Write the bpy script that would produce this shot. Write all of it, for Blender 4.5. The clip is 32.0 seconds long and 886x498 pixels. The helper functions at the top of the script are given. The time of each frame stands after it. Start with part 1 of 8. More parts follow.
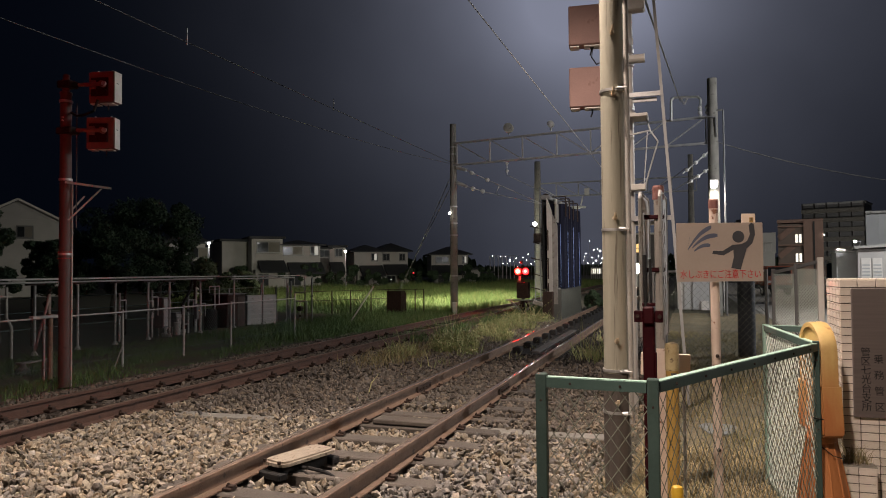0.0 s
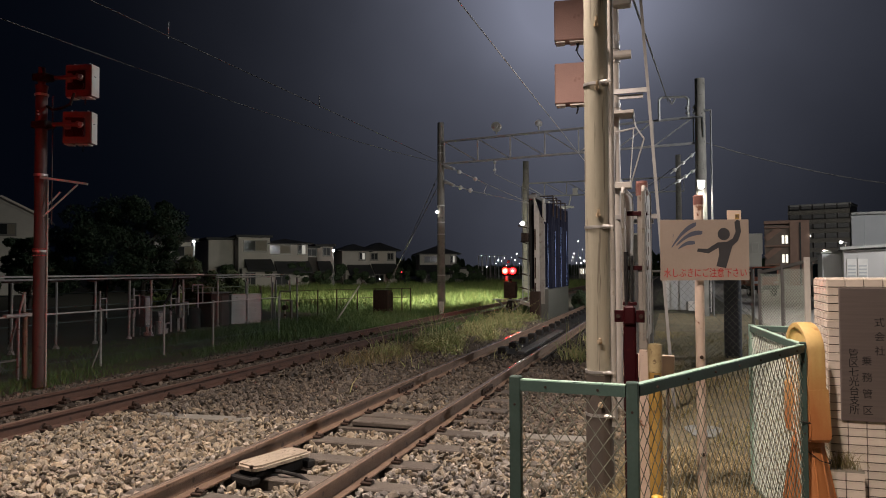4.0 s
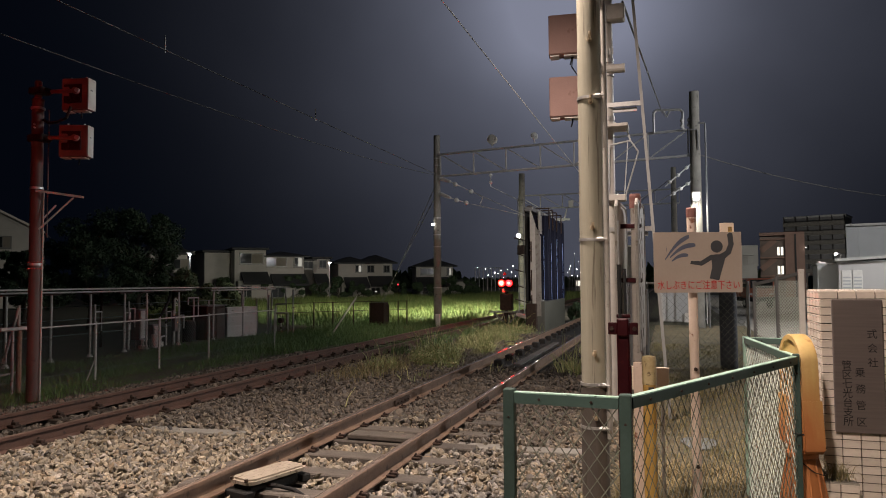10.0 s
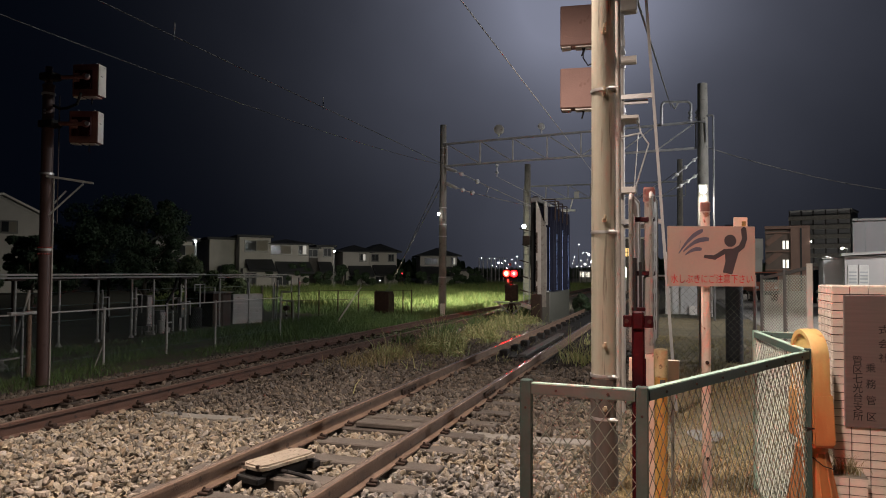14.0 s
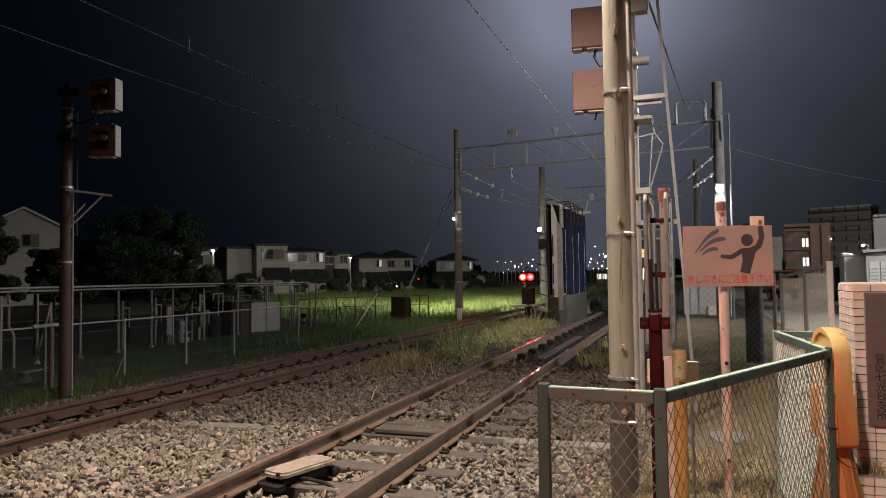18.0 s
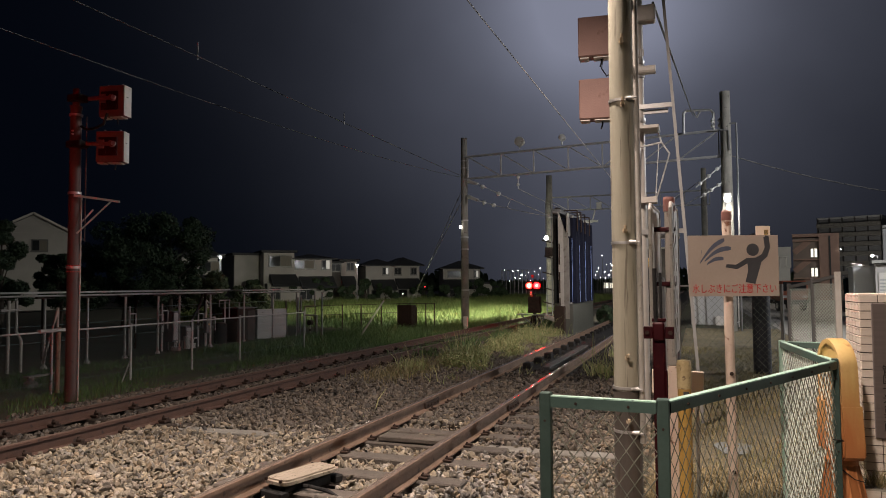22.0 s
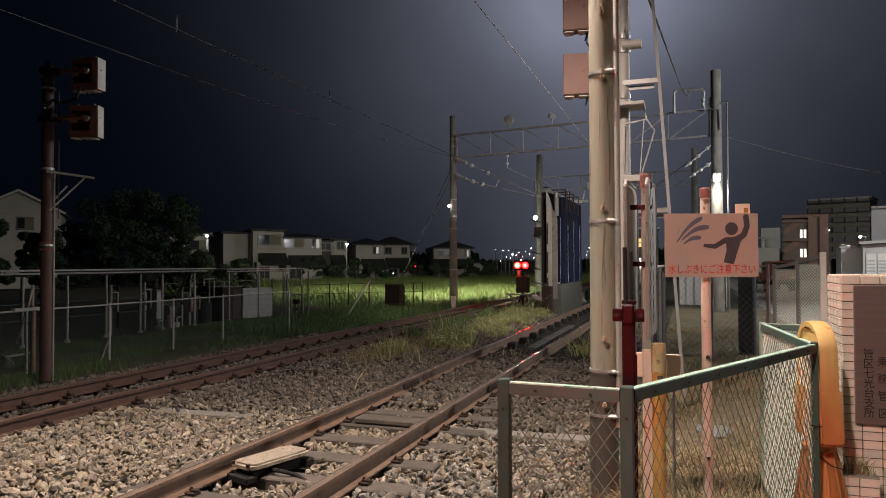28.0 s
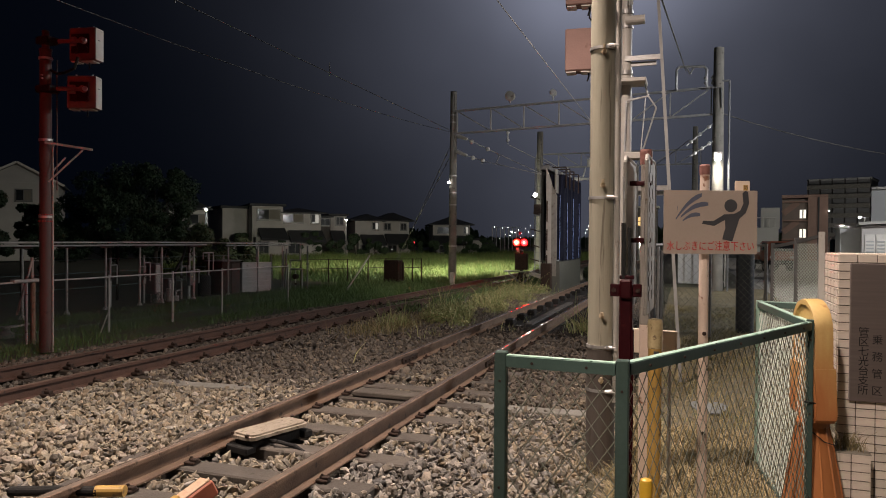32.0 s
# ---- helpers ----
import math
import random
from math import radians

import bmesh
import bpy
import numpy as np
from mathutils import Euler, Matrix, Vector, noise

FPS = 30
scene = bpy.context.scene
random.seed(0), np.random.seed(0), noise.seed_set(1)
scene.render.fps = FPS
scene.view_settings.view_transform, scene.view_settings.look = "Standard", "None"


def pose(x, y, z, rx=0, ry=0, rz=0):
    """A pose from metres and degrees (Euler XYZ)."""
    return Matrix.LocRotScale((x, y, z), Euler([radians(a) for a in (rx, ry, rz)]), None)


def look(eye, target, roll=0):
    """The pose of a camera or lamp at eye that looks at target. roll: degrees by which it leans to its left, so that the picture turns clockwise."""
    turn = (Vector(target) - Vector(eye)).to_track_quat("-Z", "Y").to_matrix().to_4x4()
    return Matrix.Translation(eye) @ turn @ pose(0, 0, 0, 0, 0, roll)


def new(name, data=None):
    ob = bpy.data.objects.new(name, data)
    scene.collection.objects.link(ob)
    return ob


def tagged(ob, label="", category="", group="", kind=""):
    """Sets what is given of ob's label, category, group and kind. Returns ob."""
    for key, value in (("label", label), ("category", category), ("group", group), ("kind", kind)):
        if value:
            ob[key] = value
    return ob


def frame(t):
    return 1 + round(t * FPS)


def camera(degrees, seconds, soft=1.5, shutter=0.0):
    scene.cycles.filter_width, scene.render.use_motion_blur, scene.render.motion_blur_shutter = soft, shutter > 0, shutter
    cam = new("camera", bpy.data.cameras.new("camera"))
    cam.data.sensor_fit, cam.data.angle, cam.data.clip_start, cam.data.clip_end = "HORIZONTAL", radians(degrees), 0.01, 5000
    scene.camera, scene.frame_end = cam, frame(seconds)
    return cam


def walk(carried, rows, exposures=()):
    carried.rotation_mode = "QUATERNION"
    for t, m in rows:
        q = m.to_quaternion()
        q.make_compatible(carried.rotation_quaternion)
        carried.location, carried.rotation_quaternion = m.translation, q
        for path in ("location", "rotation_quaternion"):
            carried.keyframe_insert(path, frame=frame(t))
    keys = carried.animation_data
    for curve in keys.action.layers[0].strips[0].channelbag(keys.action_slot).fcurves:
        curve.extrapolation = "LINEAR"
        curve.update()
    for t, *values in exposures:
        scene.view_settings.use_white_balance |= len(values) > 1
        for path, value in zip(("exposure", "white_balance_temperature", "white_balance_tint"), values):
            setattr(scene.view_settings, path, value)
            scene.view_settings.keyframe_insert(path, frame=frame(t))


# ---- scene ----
cam = camera(65.0, 32.0, soft=0.95)
PATH = [
    (0, (2.828, -0.368, 1.493), (2.175, 1.521, 1.552), -0.5),
    (0.5, (2.837, -0.257, 1.487), (2.178, 1.631, 1.534), -0.0),
    (1, (2.842, -0.207, 1.484), (2.199, 1.686, 1.521), 0.0),
    (1.5, (2.838, -0.199, 1.48), (2.204, 1.698, 1.512), -0.1),
    (2, (2.848, -0.2, 1.48), (2.216, 1.698, 1.514), -0.4),
    (2.5, (2.849, -0.2, 1.473), (2.219, 1.698, 1.511), -0.6),
    (3, (2.848, -0.196, 1.48), (2.221, 1.703, 1.53), -0.7),
    (3.5, (2.849, -0.191, 1.481), (2.224, 1.708, 1.54), -0.5),
    (5.5, (2.852, -0.187, 1.47), (2.231, 1.713, 1.525), 0.1),
    (6, (2.859, -0.199, 1.47), (2.246, 1.704, 1.523), -0.1),
    (6.5, (2.859, -0.192, 1.471), (2.259, 1.715, 1.52), -0.5),
    (7, (2.865, -0.184, 1.473), (2.277, 1.727, 1.53), -1.0),
    (7.5, (2.87, -0.187, 1.477), (2.286, 1.725, 1.539), -1.4),
    (8, (2.87, -0.189, 1.481), (2.286, 1.722, 1.552), -1.5),
    (8.5, (2.872, -0.189, 1.484), (2.279, 1.719, 1.563), -1.4),
    (9, (2.865, -0.202, 1.482), (2.262, 1.703, 1.567), -1.0),
    (9.5, (2.868, -0.206, 1.481), (2.26, 1.697, 1.573), -0.6),
    (10, (2.865, -0.201, 1.482), (2.252, 1.7, 1.575), -0.4),
    (10.5, (2.859, -0.209, 1.481), (2.241, 1.691, 1.572), -0.2),
    (11, (2.829, -0.227, 1.483), (2.206, 1.672, 1.562), -0.0),
    (11.5, (2.807, -0.269, 1.49), (2.161, 1.622, 1.567), 0.2),
    (12, (2.799, -0.284, 1.487), (2.149, 1.606, 1.555), 0.5),
    (12.5, (2.807, -0.277, 1.487), (2.157, 1.613, 1.548), 0.6),
    (13, (2.807, -0.272, 1.486), (2.166, 1.622, 1.546), 0.6),
    (13.5, (2.815, -0.254, 1.484), (2.187, 1.644, 1.543), 0.5),
    (14, (2.813, -0.244, 1.489), (2.189, 1.655, 1.552), 0.3),
    (14.5, (2.811, -0.249, 1.488), (2.179, 1.647, 1.554), 0.2),
    (16.5, (2.812, -0.257, 1.488), (2.139, 1.625, 1.56), -0.2),
    (17, (2.816, -0.253, 1.488), (2.143, 1.629, 1.56), -0.4),
    (17.5, (2.822, -0.246, 1.491), (2.153, 1.637, 1.567), -0.6),
    (18, (2.822, -0.249, 1.491), (2.155, 1.635, 1.568), -0.8),
    (18.5, (2.823, -0.249, 1.488), (2.157, 1.635, 1.564), -1.0),
    (19, (2.823, -0.233, 1.489), (2.159, 1.652, 1.567), -1.0),
    (19.5, (2.829, -0.232, 1.487), (2.155, 1.649, 1.573), -0.9),
    (20, (2.829, -0.233, 1.491), (2.155, 1.647, 1.584), -0.7),
    (20.5, (2.831, -0.234, 1.491), (2.157, 1.646, 1.587), -0.5),
    (21, (2.833, -0.239, 1.486), (2.154, 1.64, 1.584), -0.3),
    (21.5, (2.835, -0.235, 1.488), (2.156, 1.644, 1.584), -0.4),
    (22, (2.837, -0.238, 1.49), (2.152, 1.638, 1.59), -0.4),
    (22.5, (2.833, -0.237, 1.487), (2.143, 1.638, 1.575), -0.4),
    (23, (2.834, -0.234, 1.485), (2.138, 1.639, 1.565), -0.4),
    (23.5, (2.838, -0.244, 1.485), (2.138, 1.628, 1.561), -0.3),
    (24, (2.85, -0.21, 1.483), (2.145, 1.66, 1.549), -0.4),
    (24.5, (2.873, -0.132, 1.475), (2.165, 1.737, 1.537), -0.6),
    (25, (2.873, -0.109, 1.473), (2.153, 1.756, 1.53), -0.9),
    (25.5, (2.842, -0.097, 1.487), (2.134, 1.772, 1.553), -1.1),
    (27.5, (2.905, -0.014, 1.493), (2.238, 1.87, 1.553), -0.5),
    (28, (2.911, -0.015, 1.488), (2.247, 1.871, 1.529), -0.2),
    (28.5, (2.916, -0.02, 1.485), (2.252, 1.866, 1.51), -0.0),
    (29, (2.918, -0.017, 1.482), (2.258, 1.871, 1.496), 0.2),
    (29.5, (2.918, -0.015, 1.48), (2.256, 1.872, 1.483), 0.3),
    (30, (2.917, -0.02, 1.479), (2.256, 1.868, 1.471), 0.4),
    (30.5, (2.917, -0.017, 1.477), (2.256, 1.871, 1.461), 0.5),
    (31, (2.915, -0.013, 1.475), (2.25, 1.873, 1.453), 0.5),
    (31.5, (2.914, -0.02, 1.476), (2.249, 1.866, 1.45), 0.5),
    (32, (2.914, -0.018, 1.474), (2.252, 1.869, 1.448), 0.4),
]
walk(cam, [(t, look(eye, target, roll)) for t, eye, target, roll in PATH], exposures=[(0.0, 0.19), (25.0, 0.19), (32.0, 0.10)])

# ---- night sky: dim cloud lit by the town and the yard lamps, a lamp's halo painted in ----
world = bpy.data.worlds.new("night_sky")
scene.world = world
world.use_nodes = True
wt = world.node_tree
wt.nodes.clear()
w_out = wt.nodes.new("ShaderNodeOutputWorld")
w_bg = wt.nodes.new("ShaderNodeBackground")
w_tc = wt.nodes.new("ShaderNodeTexCoord")
w_nrm = wt.nodes.new("ShaderNodeVectorMath")
w_nrm.operation = "NORMALIZE"
w_dot = wt.nodes.new("ShaderNodeVectorMath")
w_dot.operation = "DOT_PRODUCT"
# lobes about GLOW paint the hazy halo of the lamp above
GLOW = Vector((-0.10, 0.92, 0.375)).normalized()
w_dot.inputs[1].default_value = GLOW
w_pos = wt.nodes.new("ShaderNodeMath")
w_pos.operation = "MAXIMUM"
w_pos.inputs[1].default_value = 0.0
w_map = wt.nodes.new("ShaderNodeMath")
w_map.operation = "POWER"
w_map.inputs[1].default_value = 130.0
w_wide = wt.nodes.new("ShaderNodeMath")
w_wide.operation = "POWER"
w_wide.inputs[1].default_value = 18.0
w_sum = wt.nodes.new("ShaderNodeMath")
w_sum.operation = "MULTIPLY_ADD"
w_sum.inputs[1].default_value = 1.9
w_noise = wt.nodes.new("ShaderNodeTexNoise")
w_noise.inputs["Scale"].default_value, w_noise.inputs["Detail"].default_value = 2.2, 4
w_mul = wt.nodes.new("ShaderNodeMath")
w_mul.operation = "MULTIPLY"
w_nmap = wt.nodes.new("ShaderNodeMapRange")
w_nmap.inputs[1].default_value, w_nmap.inputs[2].default_value = 0.3, 0.7
w_nmap.inputs[3].default_value, w_nmap.inputs[4].default_value = 0.33, 0.56
w_mix = wt.nodes.new("ShaderNodeMix")
w_mix.data_type = "RGBA"
w_mix.inputs[6].default_value = (0.0008, 0.0014, 0.0032, 1)
w_mix.inputs[7].default_value = (0.185, 0.196, 0.258, 1)
w_yard = wt.nodes.new("ShaderNodeVectorMath")
w_yard.operation = "DOT_PRODUCT"
w_yard.inputs[1].default_value = Vector((-0.14, 0.985, 0.035)).normalized()
w_ymax = wt.nodes.new("ShaderNodeMath")
w_ymax.operation = "MAXIMUM"
w_ymax.inputs[1].default_value = 0.0
w_ypow = wt.nodes.new("ShaderNodeMath")
w_ypow.operation = "POWER"
w_ypow.inputs[1].default_value = 95.0
w_add = wt.nodes.new("ShaderNodeMath")
w_add.operation = "MULTIPLY_ADD"
w_add.inputs[1].default_value = 0.42
wt.links.new(w_nrm.outputs[0], w_yard.inputs[0])
wt.links.new(w_yard.outputs["Value"], w_ymax.inputs[0])
wt.links.new(w_ymax.outputs[0], w_ypow.inputs[0])
wt.links.new(w_ypow.outputs[0], w_add.inputs[0])
wt.links.new(w_tc.outputs["Generated"], w_nrm.inputs[0])
wt.links.new(w_nrm.outputs[0], w_dot.inputs[0])
wt.links.new(w_dot.outputs["Value"], w_pos.inputs[0])
wt.links.new(w_pos.outputs[0], w_map.inputs[0])
wt.links.new(w_nrm.outputs[0], w_noise.inputs["Vector"])
wt.links.new(w_noise.outputs["Fac"], w_nmap.inputs[0])
wt.links.new(w_pos.outputs[0], w_wide.inputs[0])
wt.links.new(w_map.outputs[0], w_sum.inputs[0])
wt.links.new(w_wide.outputs[0], w_sum.inputs[2])
wt.links.new(w_sum.outputs[0], w_add.inputs[2])
wt.links.new(w_add.outputs[0], w_mul.inputs[0])
wt.links.new(w_nmap.outputs[0], w_mul.inputs[1])
wt.links.new(w_mul.outputs[0], w_mix.inputs[0])
wt.links.new(w_mix.outputs[2], w_bg.inputs["Color"])
wt.links.new(w_bg.outputs[0], w_out.inputs["Surface"])
w_bg.inputs["Strength"].default_value = 1.0

# ---- lamps of the place, with unseen fill lamps added ----
def lamp(name, at, watts, colour, radius=0.12, target=None, spot=None, blend=0.6):
    data = bpy.data.lights.new(name, "SPOT" if spot else "POINT")
    data.energy, data.color, data.shadow_soft_size = watts, colour, radius
    if spot:
        data.spot_size, data.spot_blend = radians(spot), blend
    ob = new(name, data)
    ob.matrix_world = look(at, target) if target else Matrix.Translation(at)
    return ob


WARM = (1.0, 0.82, 0.71)
COOL = (0.93, 0.97, 1.0)
CROSSING_LAMP = (1.30, 4.78, 6.4)
CORNER_LAMP = (0.9, -3.6, 7.4)
ROAD_LAMP = (-2.3, 2.0, 6.2)
FLOOD_FILL = (2.12, 8.95, 5.75)
MAST_LAMP = (3.86, 24.86, 4.30)
YARD_LAMP = (-3.27, 29.7, 3.45)
MEADOW_LAMP = (-6.40, 28.9, 3.85)
FIELD_FILL = (-2.0, 62.0, 9.0)
SIDE_LAMP = (12.6, 18.5, 6.5)
STREET_LAMP = (-19.0, 27.9, 2.86)
LANE_FILL = (-40.5, 31.0, 5.5)
COURT_FILL = (25.5, 122.0, 4.0)
LOT_FILL = (24.0, 48.0, 8.0)
lamp("crossing_lamp_light", (CROSSING_LAMP[0], CROSSING_LAMP[1], CROSSING_LAMP[2] - 0.12), 2300, WARM, 0.08, (1.1, 4.8, 0.0), 146, 1.0)
lamp("road_lamp_light", (ROAD_LAMP[0], ROAD_LAMP[1], ROAD_LAMP[2] - 0.12), 1850, WARM, 0.05, (-1.3, 3.1, 0.0), 66, 1.0)
lamp("corner_lamp_light", (CORNER_LAMP[0], CORNER_LAMP[1], CORNER_LAMP[2] - 0.12), 2700, WARM, 0.22, (4.7, 4.7, 0.6), 38, 0.75)
# unseen floodlight added on the signal mast for weeds and washer
lamp("track_fill_light", (FLOOD_FILL[0], FLOOD_FILL[1] + 0.12, FLOOD_FILL[2]), 2500, WARM, 0.08, (-1.5, 22.0, 1.1), 56, 0.8)
lamp("mast_lamp_light", MAST_LAMP, 330, (1.0, 0.94, 0.82), 0.08, (3.0, 26.0, -0.8), 150, 0.45)
lamp("yard_lamp_light", (YARD_LAMP[0] + 0.05, YARD_LAMP[1] - 0.35, YARD_LAMP[2]), 210, (1.0, 0.94, 0.84), 0.10, (-1.4, 14.0, 0.0), 95, 0.7)
# added mast lamp hidden behind the concrete pole, for meadow and houses
lamp("field_fill_light", (FIELD_FILL[0], FIELD_FILL[1], FIELD_FILL[2] - 0.2), 210, (1.0, 0.92, 0.82), 0.2)
lamp("meadow_lamp_light", MEADOW_LAMP, 5000, (1.0, 0.97, 0.75), 0.04, (-8.3, 32.0, -0.3), 150, 0.5)
lamp("side_lamp_light", (SIDE_LAMP[0], SIDE_LAMP[1], SIDE_LAMP[2] - 0.15), 3300, (0.96, 0.97, 1.0), 0.12)
lamp("street_lamp_light", (STREET_LAMP[0] + 0.15, STREET_LAMP[1] - 0.55, STREET_LAMP[2] - 0.2), 24, COOL, 0.10)
lamp("second_street_lamp_light", (-25.3, 53.7, 3.0), 100, (1.0, 0.92, 0.82), 0.12)
# added street lamp, out of sight, to light the gabled house
lamp("lane_fill_light", (LANE_FILL[0], LANE_FILL[1], LANE_FILL[2] - 0.15), 13, WARM, 0.12)
# added lamp, hidden from sight, so the apartment block is lit
lamp("court_fill_light", (COURT_FILL[0], COURT_FILL[1], COURT_FILL[2] - 0.2), 2900, (1.0, 0.95, 0.9), 0.2)
# unseen floodlight added to brighten the far yard
lamp("lot_fill_light", (LOT_FILL[0], LOT_FILL[1], LOT_FILL[2] - 0.2), 3600, (1.0, 0.93, 0.82), 0.2)

# ---- materials ----
def nodes_of(name):
    m = bpy.data.materials.new(name)
    m.use_nodes = True
    nt = m.node_tree
    return m, nt, nt.nodes["Principled BSDF"]


def mat(name, a, b=None, rough=0.6, metal=0.0, scale=6.0, bump=0.2, fine=60.0, spread=0.25, third=None, third_at=0.62, vary=0.0, stretch=None):
    """Two-scale noise material: colours a to b by coarse noise, third in blotches, fine bump."""
    m, nt, p = nodes_of(name)
    L = nt.links.new
    b = b or tuple(min(1, c * 1.35) for c in a)
    tc = nt.nodes.new("ShaderNodeTexCoord")
    vec = tc.outputs["Object"]
    if stretch:
        mp = nt.nodes.new("ShaderNodeMapping")
        mp.inputs["Scale"].default_value = stretch
        L(vec, mp.inputs["Vector"])
        vec = mp.outputs[0]
    n1 = nt.nodes.new("ShaderNodeTexNoise")
    n1.inputs["Scale"].default_value, n1.inputs["Detail"].default_value = scale, 6
    n2 = nt.nodes.new("ShaderNodeTexNoise")
    n2.inputs["Scale"].default_value, n2.inputs["Detail"].default_value = fine, 4
    L(vec, n1.inputs["Vector"])
    L(vec, n2.inputs["Vector"])
    ramp = nt.nodes.new("ShaderNodeMapRange")
    ramp.inputs[1].default_value, ramp.inputs[2].default_value = 0.5 - spread, 0.5 + spread
    add = nt.nodes.new("ShaderNodeMath")
    add.operation = "MULTIPLY_ADD"
    add.inputs[1].default_value, add.inputs[2].default_value = 0.35, -0.175
    L(n2.outputs["Fac"], add.inputs[0])
    sm = nt.nodes.new("ShaderNodeMath")
    L(n1.outputs["Fac"], sm.inputs[0])
    L(add.outputs[0], sm.inputs[1])
    L(sm.outputs[0], ramp.inputs[0])
    mix = nt.nodes.new("ShaderNodeMix")
    mix.data_type = "RGBA"
    mix.inputs[6].default_value, mix.inputs[7].default_value = (*a, 1), (*b, 1)
    L(ramp.outputs[0], mix.inputs[0])
    col = mix.outputs[2]
    if third:
        n3 = nt.nodes.new("ShaderNodeTexNoise")
        n3.inputs["Scale"].default_value, n3.inputs["Detail"].default_value = scale * 2.3, 8
        L(vec, n3.inputs["Vector"])
        r3 = nt.nodes.new("ShaderNodeMapRange")
        r3.inputs[1].default_value, r3.inputs[2].default_value = third_at, third_at + 0.08
        L(n3.outputs["Fac"], r3.inputs[0])
        mx = nt.nodes.new("ShaderNodeMix")
        mx.data_type = "RGBA"
        mx.inputs[7].default_value = (*third, 1)
        L(r3.outputs[0], mx.inputs[0])
        L(col, mx.inputs[6])
        col = mx.outputs[2]
    if vary:
        oi = nt.nodes.new("ShaderNodeObjectInfo")
        vr = nt.nodes.new("ShaderNodeMapRange")
        vr.inputs[3].default_value, vr.inputs[4].default_value = 1 - vary, 1 + vary
        L(oi.outputs["Random"], vr.inputs[0])
        hs = nt.nodes.new("ShaderNodeHueSaturation")
        L(vr.outputs[0], hs.inputs["Value"])
        L(col, hs.inputs["Color"])
        col = hs.outputs[0]
    L(col, p.inputs["Base Color"])
    rr = nt.nodes.new("ShaderNodeMapRange")
    rr.inputs[3].default_value, rr.inputs[4].default_value = max(0.03, rough - 0.12), min(1, rough + 0.12)
    L(n1.outputs["Fac"], rr.inputs[0])
    L(rr.outputs[0], p.inputs["Roughness"])
    p.inputs["Metallic"].default_value = metal
    if bump:
        bp = nt.nodes.new("ShaderNodeBump")
        bp.inputs["Strength"].default_value, bp.inputs["Distance"].default_value = bump, 0.02
        L(n2.outputs["Fac"], bp.inputs["Height"])
        L(bp.outputs[0], p.inputs["Normal"])
    return m


def island_mat(name, colours, rough=0.85, bump=0.4, fine=80.0):
    """Colour by each loose piece, for stones and blades."""
    m, nt, p = nodes_of(name)
    L = nt.links.new
    g = nt.nodes.new("ShaderNodeNewGeometry")
    r = nt.nodes.new("ShaderNodeValToRGB")
    r.color_ramp.interpolation = "LINEAR"
    els = r.color_ramp.elements
    while len(els) < len(colours):
        els.new(0.5)
    for i, c in enumerate(colours):
        els[i].position = i / (len(colours) - 1)
        els[i].color = (*c, 1)
    L(g.outputs["Random Per Island"], r.inputs[0])
    tc = nt.nodes.new("ShaderNodeTexCoord")
    n = nt.nodes.new("ShaderNodeTexNoise")
    n.inputs["Scale"].default_value, n.inputs["Detail"].default_value = fine, 5
    L(tc.outputs["Object"], n.inputs["Vector"])
    hs = nt.nodes.new("ShaderNodeHueSaturation")
    mr = nt.nodes.new("ShaderNodeMapRange")
    mr.inputs[3].default_value, mr.inputs[4].default_value = 0.55, 1.45
    L(n.outputs["Fac"], mr.inputs[0])
    L(mr.outputs[0], hs.inputs["Value"])
    L(r.outputs[0], hs.inputs["Color"])
    L(hs.outputs[0], p.inputs["Base Color"])
    p.inputs["Roughness"].default_value = rough
    if bump:
        bp = nt.nodes.new("ShaderNodeBump")
        bp.inputs["Strength"].default_value, bp.inputs["Distance"].default_value = bump, 0.01
        L(n.outputs["Fac"], bp.inputs["Height"])
        L(bp.outputs[0], p.inputs["Normal"])
    return m


def glow(name, colour, strength):
    m, nt, p = nodes_of(name)
    p.inputs["Base Color"].default_value = (0.02, 0.02, 0.02, 1)
    p.inputs["Emission Color"].default_value = (*colour, 1)
    p.inputs["Emission Strength"].default_value = strength
    return m


M_GROUND = mat("earth", (0.045, 0.040, 0.028), (0.085, 0.075, 0.048), 0.95, 0, 1.2, 0.8, 25, third=(0.05, 0.07, 0.025), third_at=0.55)
M_BED = mat("ballast_dirt", (0.03, 0.026, 0.022), (0.07, 0.058, 0.048), 0.95, 0, 9, 1.0, 45)
M_STONE = island_mat("crushed_stone", [(0.075, 0.065, 0.053), (0.22, 0.185, 0.135), (0.30, 0.245, 0.17), (0.13, 0.115, 0.096), (0.38, 0.325, 0.24), (0.24, 0.18, 0.12), (0.10, 0.088, 0.073), (0.28, 0.24, 0.18), (0.17, 0.155, 0.132)])
M_STONE_G = island_mat("grey_stone", [(0.075, 0.069, 0.066), (0.18, 0.163, 0.147), (0.30, 0.275, 0.24), (0.115, 0.107, 0.10), (0.40, 0.35, 0.295), (0.16, 0.147, 0.135)])
M_STONE_D = island_mat("dark_brown_stone", [(0.045, 0.039, 0.034), (0.11, 0.092, 0.075), (0.17, 0.142, 0.112), (0.075, 0.065, 0.056), (0.21, 0.165, 0.125), (0.09, 0.082, 0.075)])
M_STONE_O = island_mat("unlit_stone", [(0.022, 0.019, 0.017), (0.045, 0.038, 0.032), (0.06, 0.05, 0.042), (0.032, 0.029, 0.026)])
M_STONE_P = mat("loose_crushed_stone", (0.15, 0.125, 0.10), (0.24, 0.20, 0.16), 0.9, 0, 12, 0.4, 80, third=(0.10, 0.085, 0.07), vary=0.75)
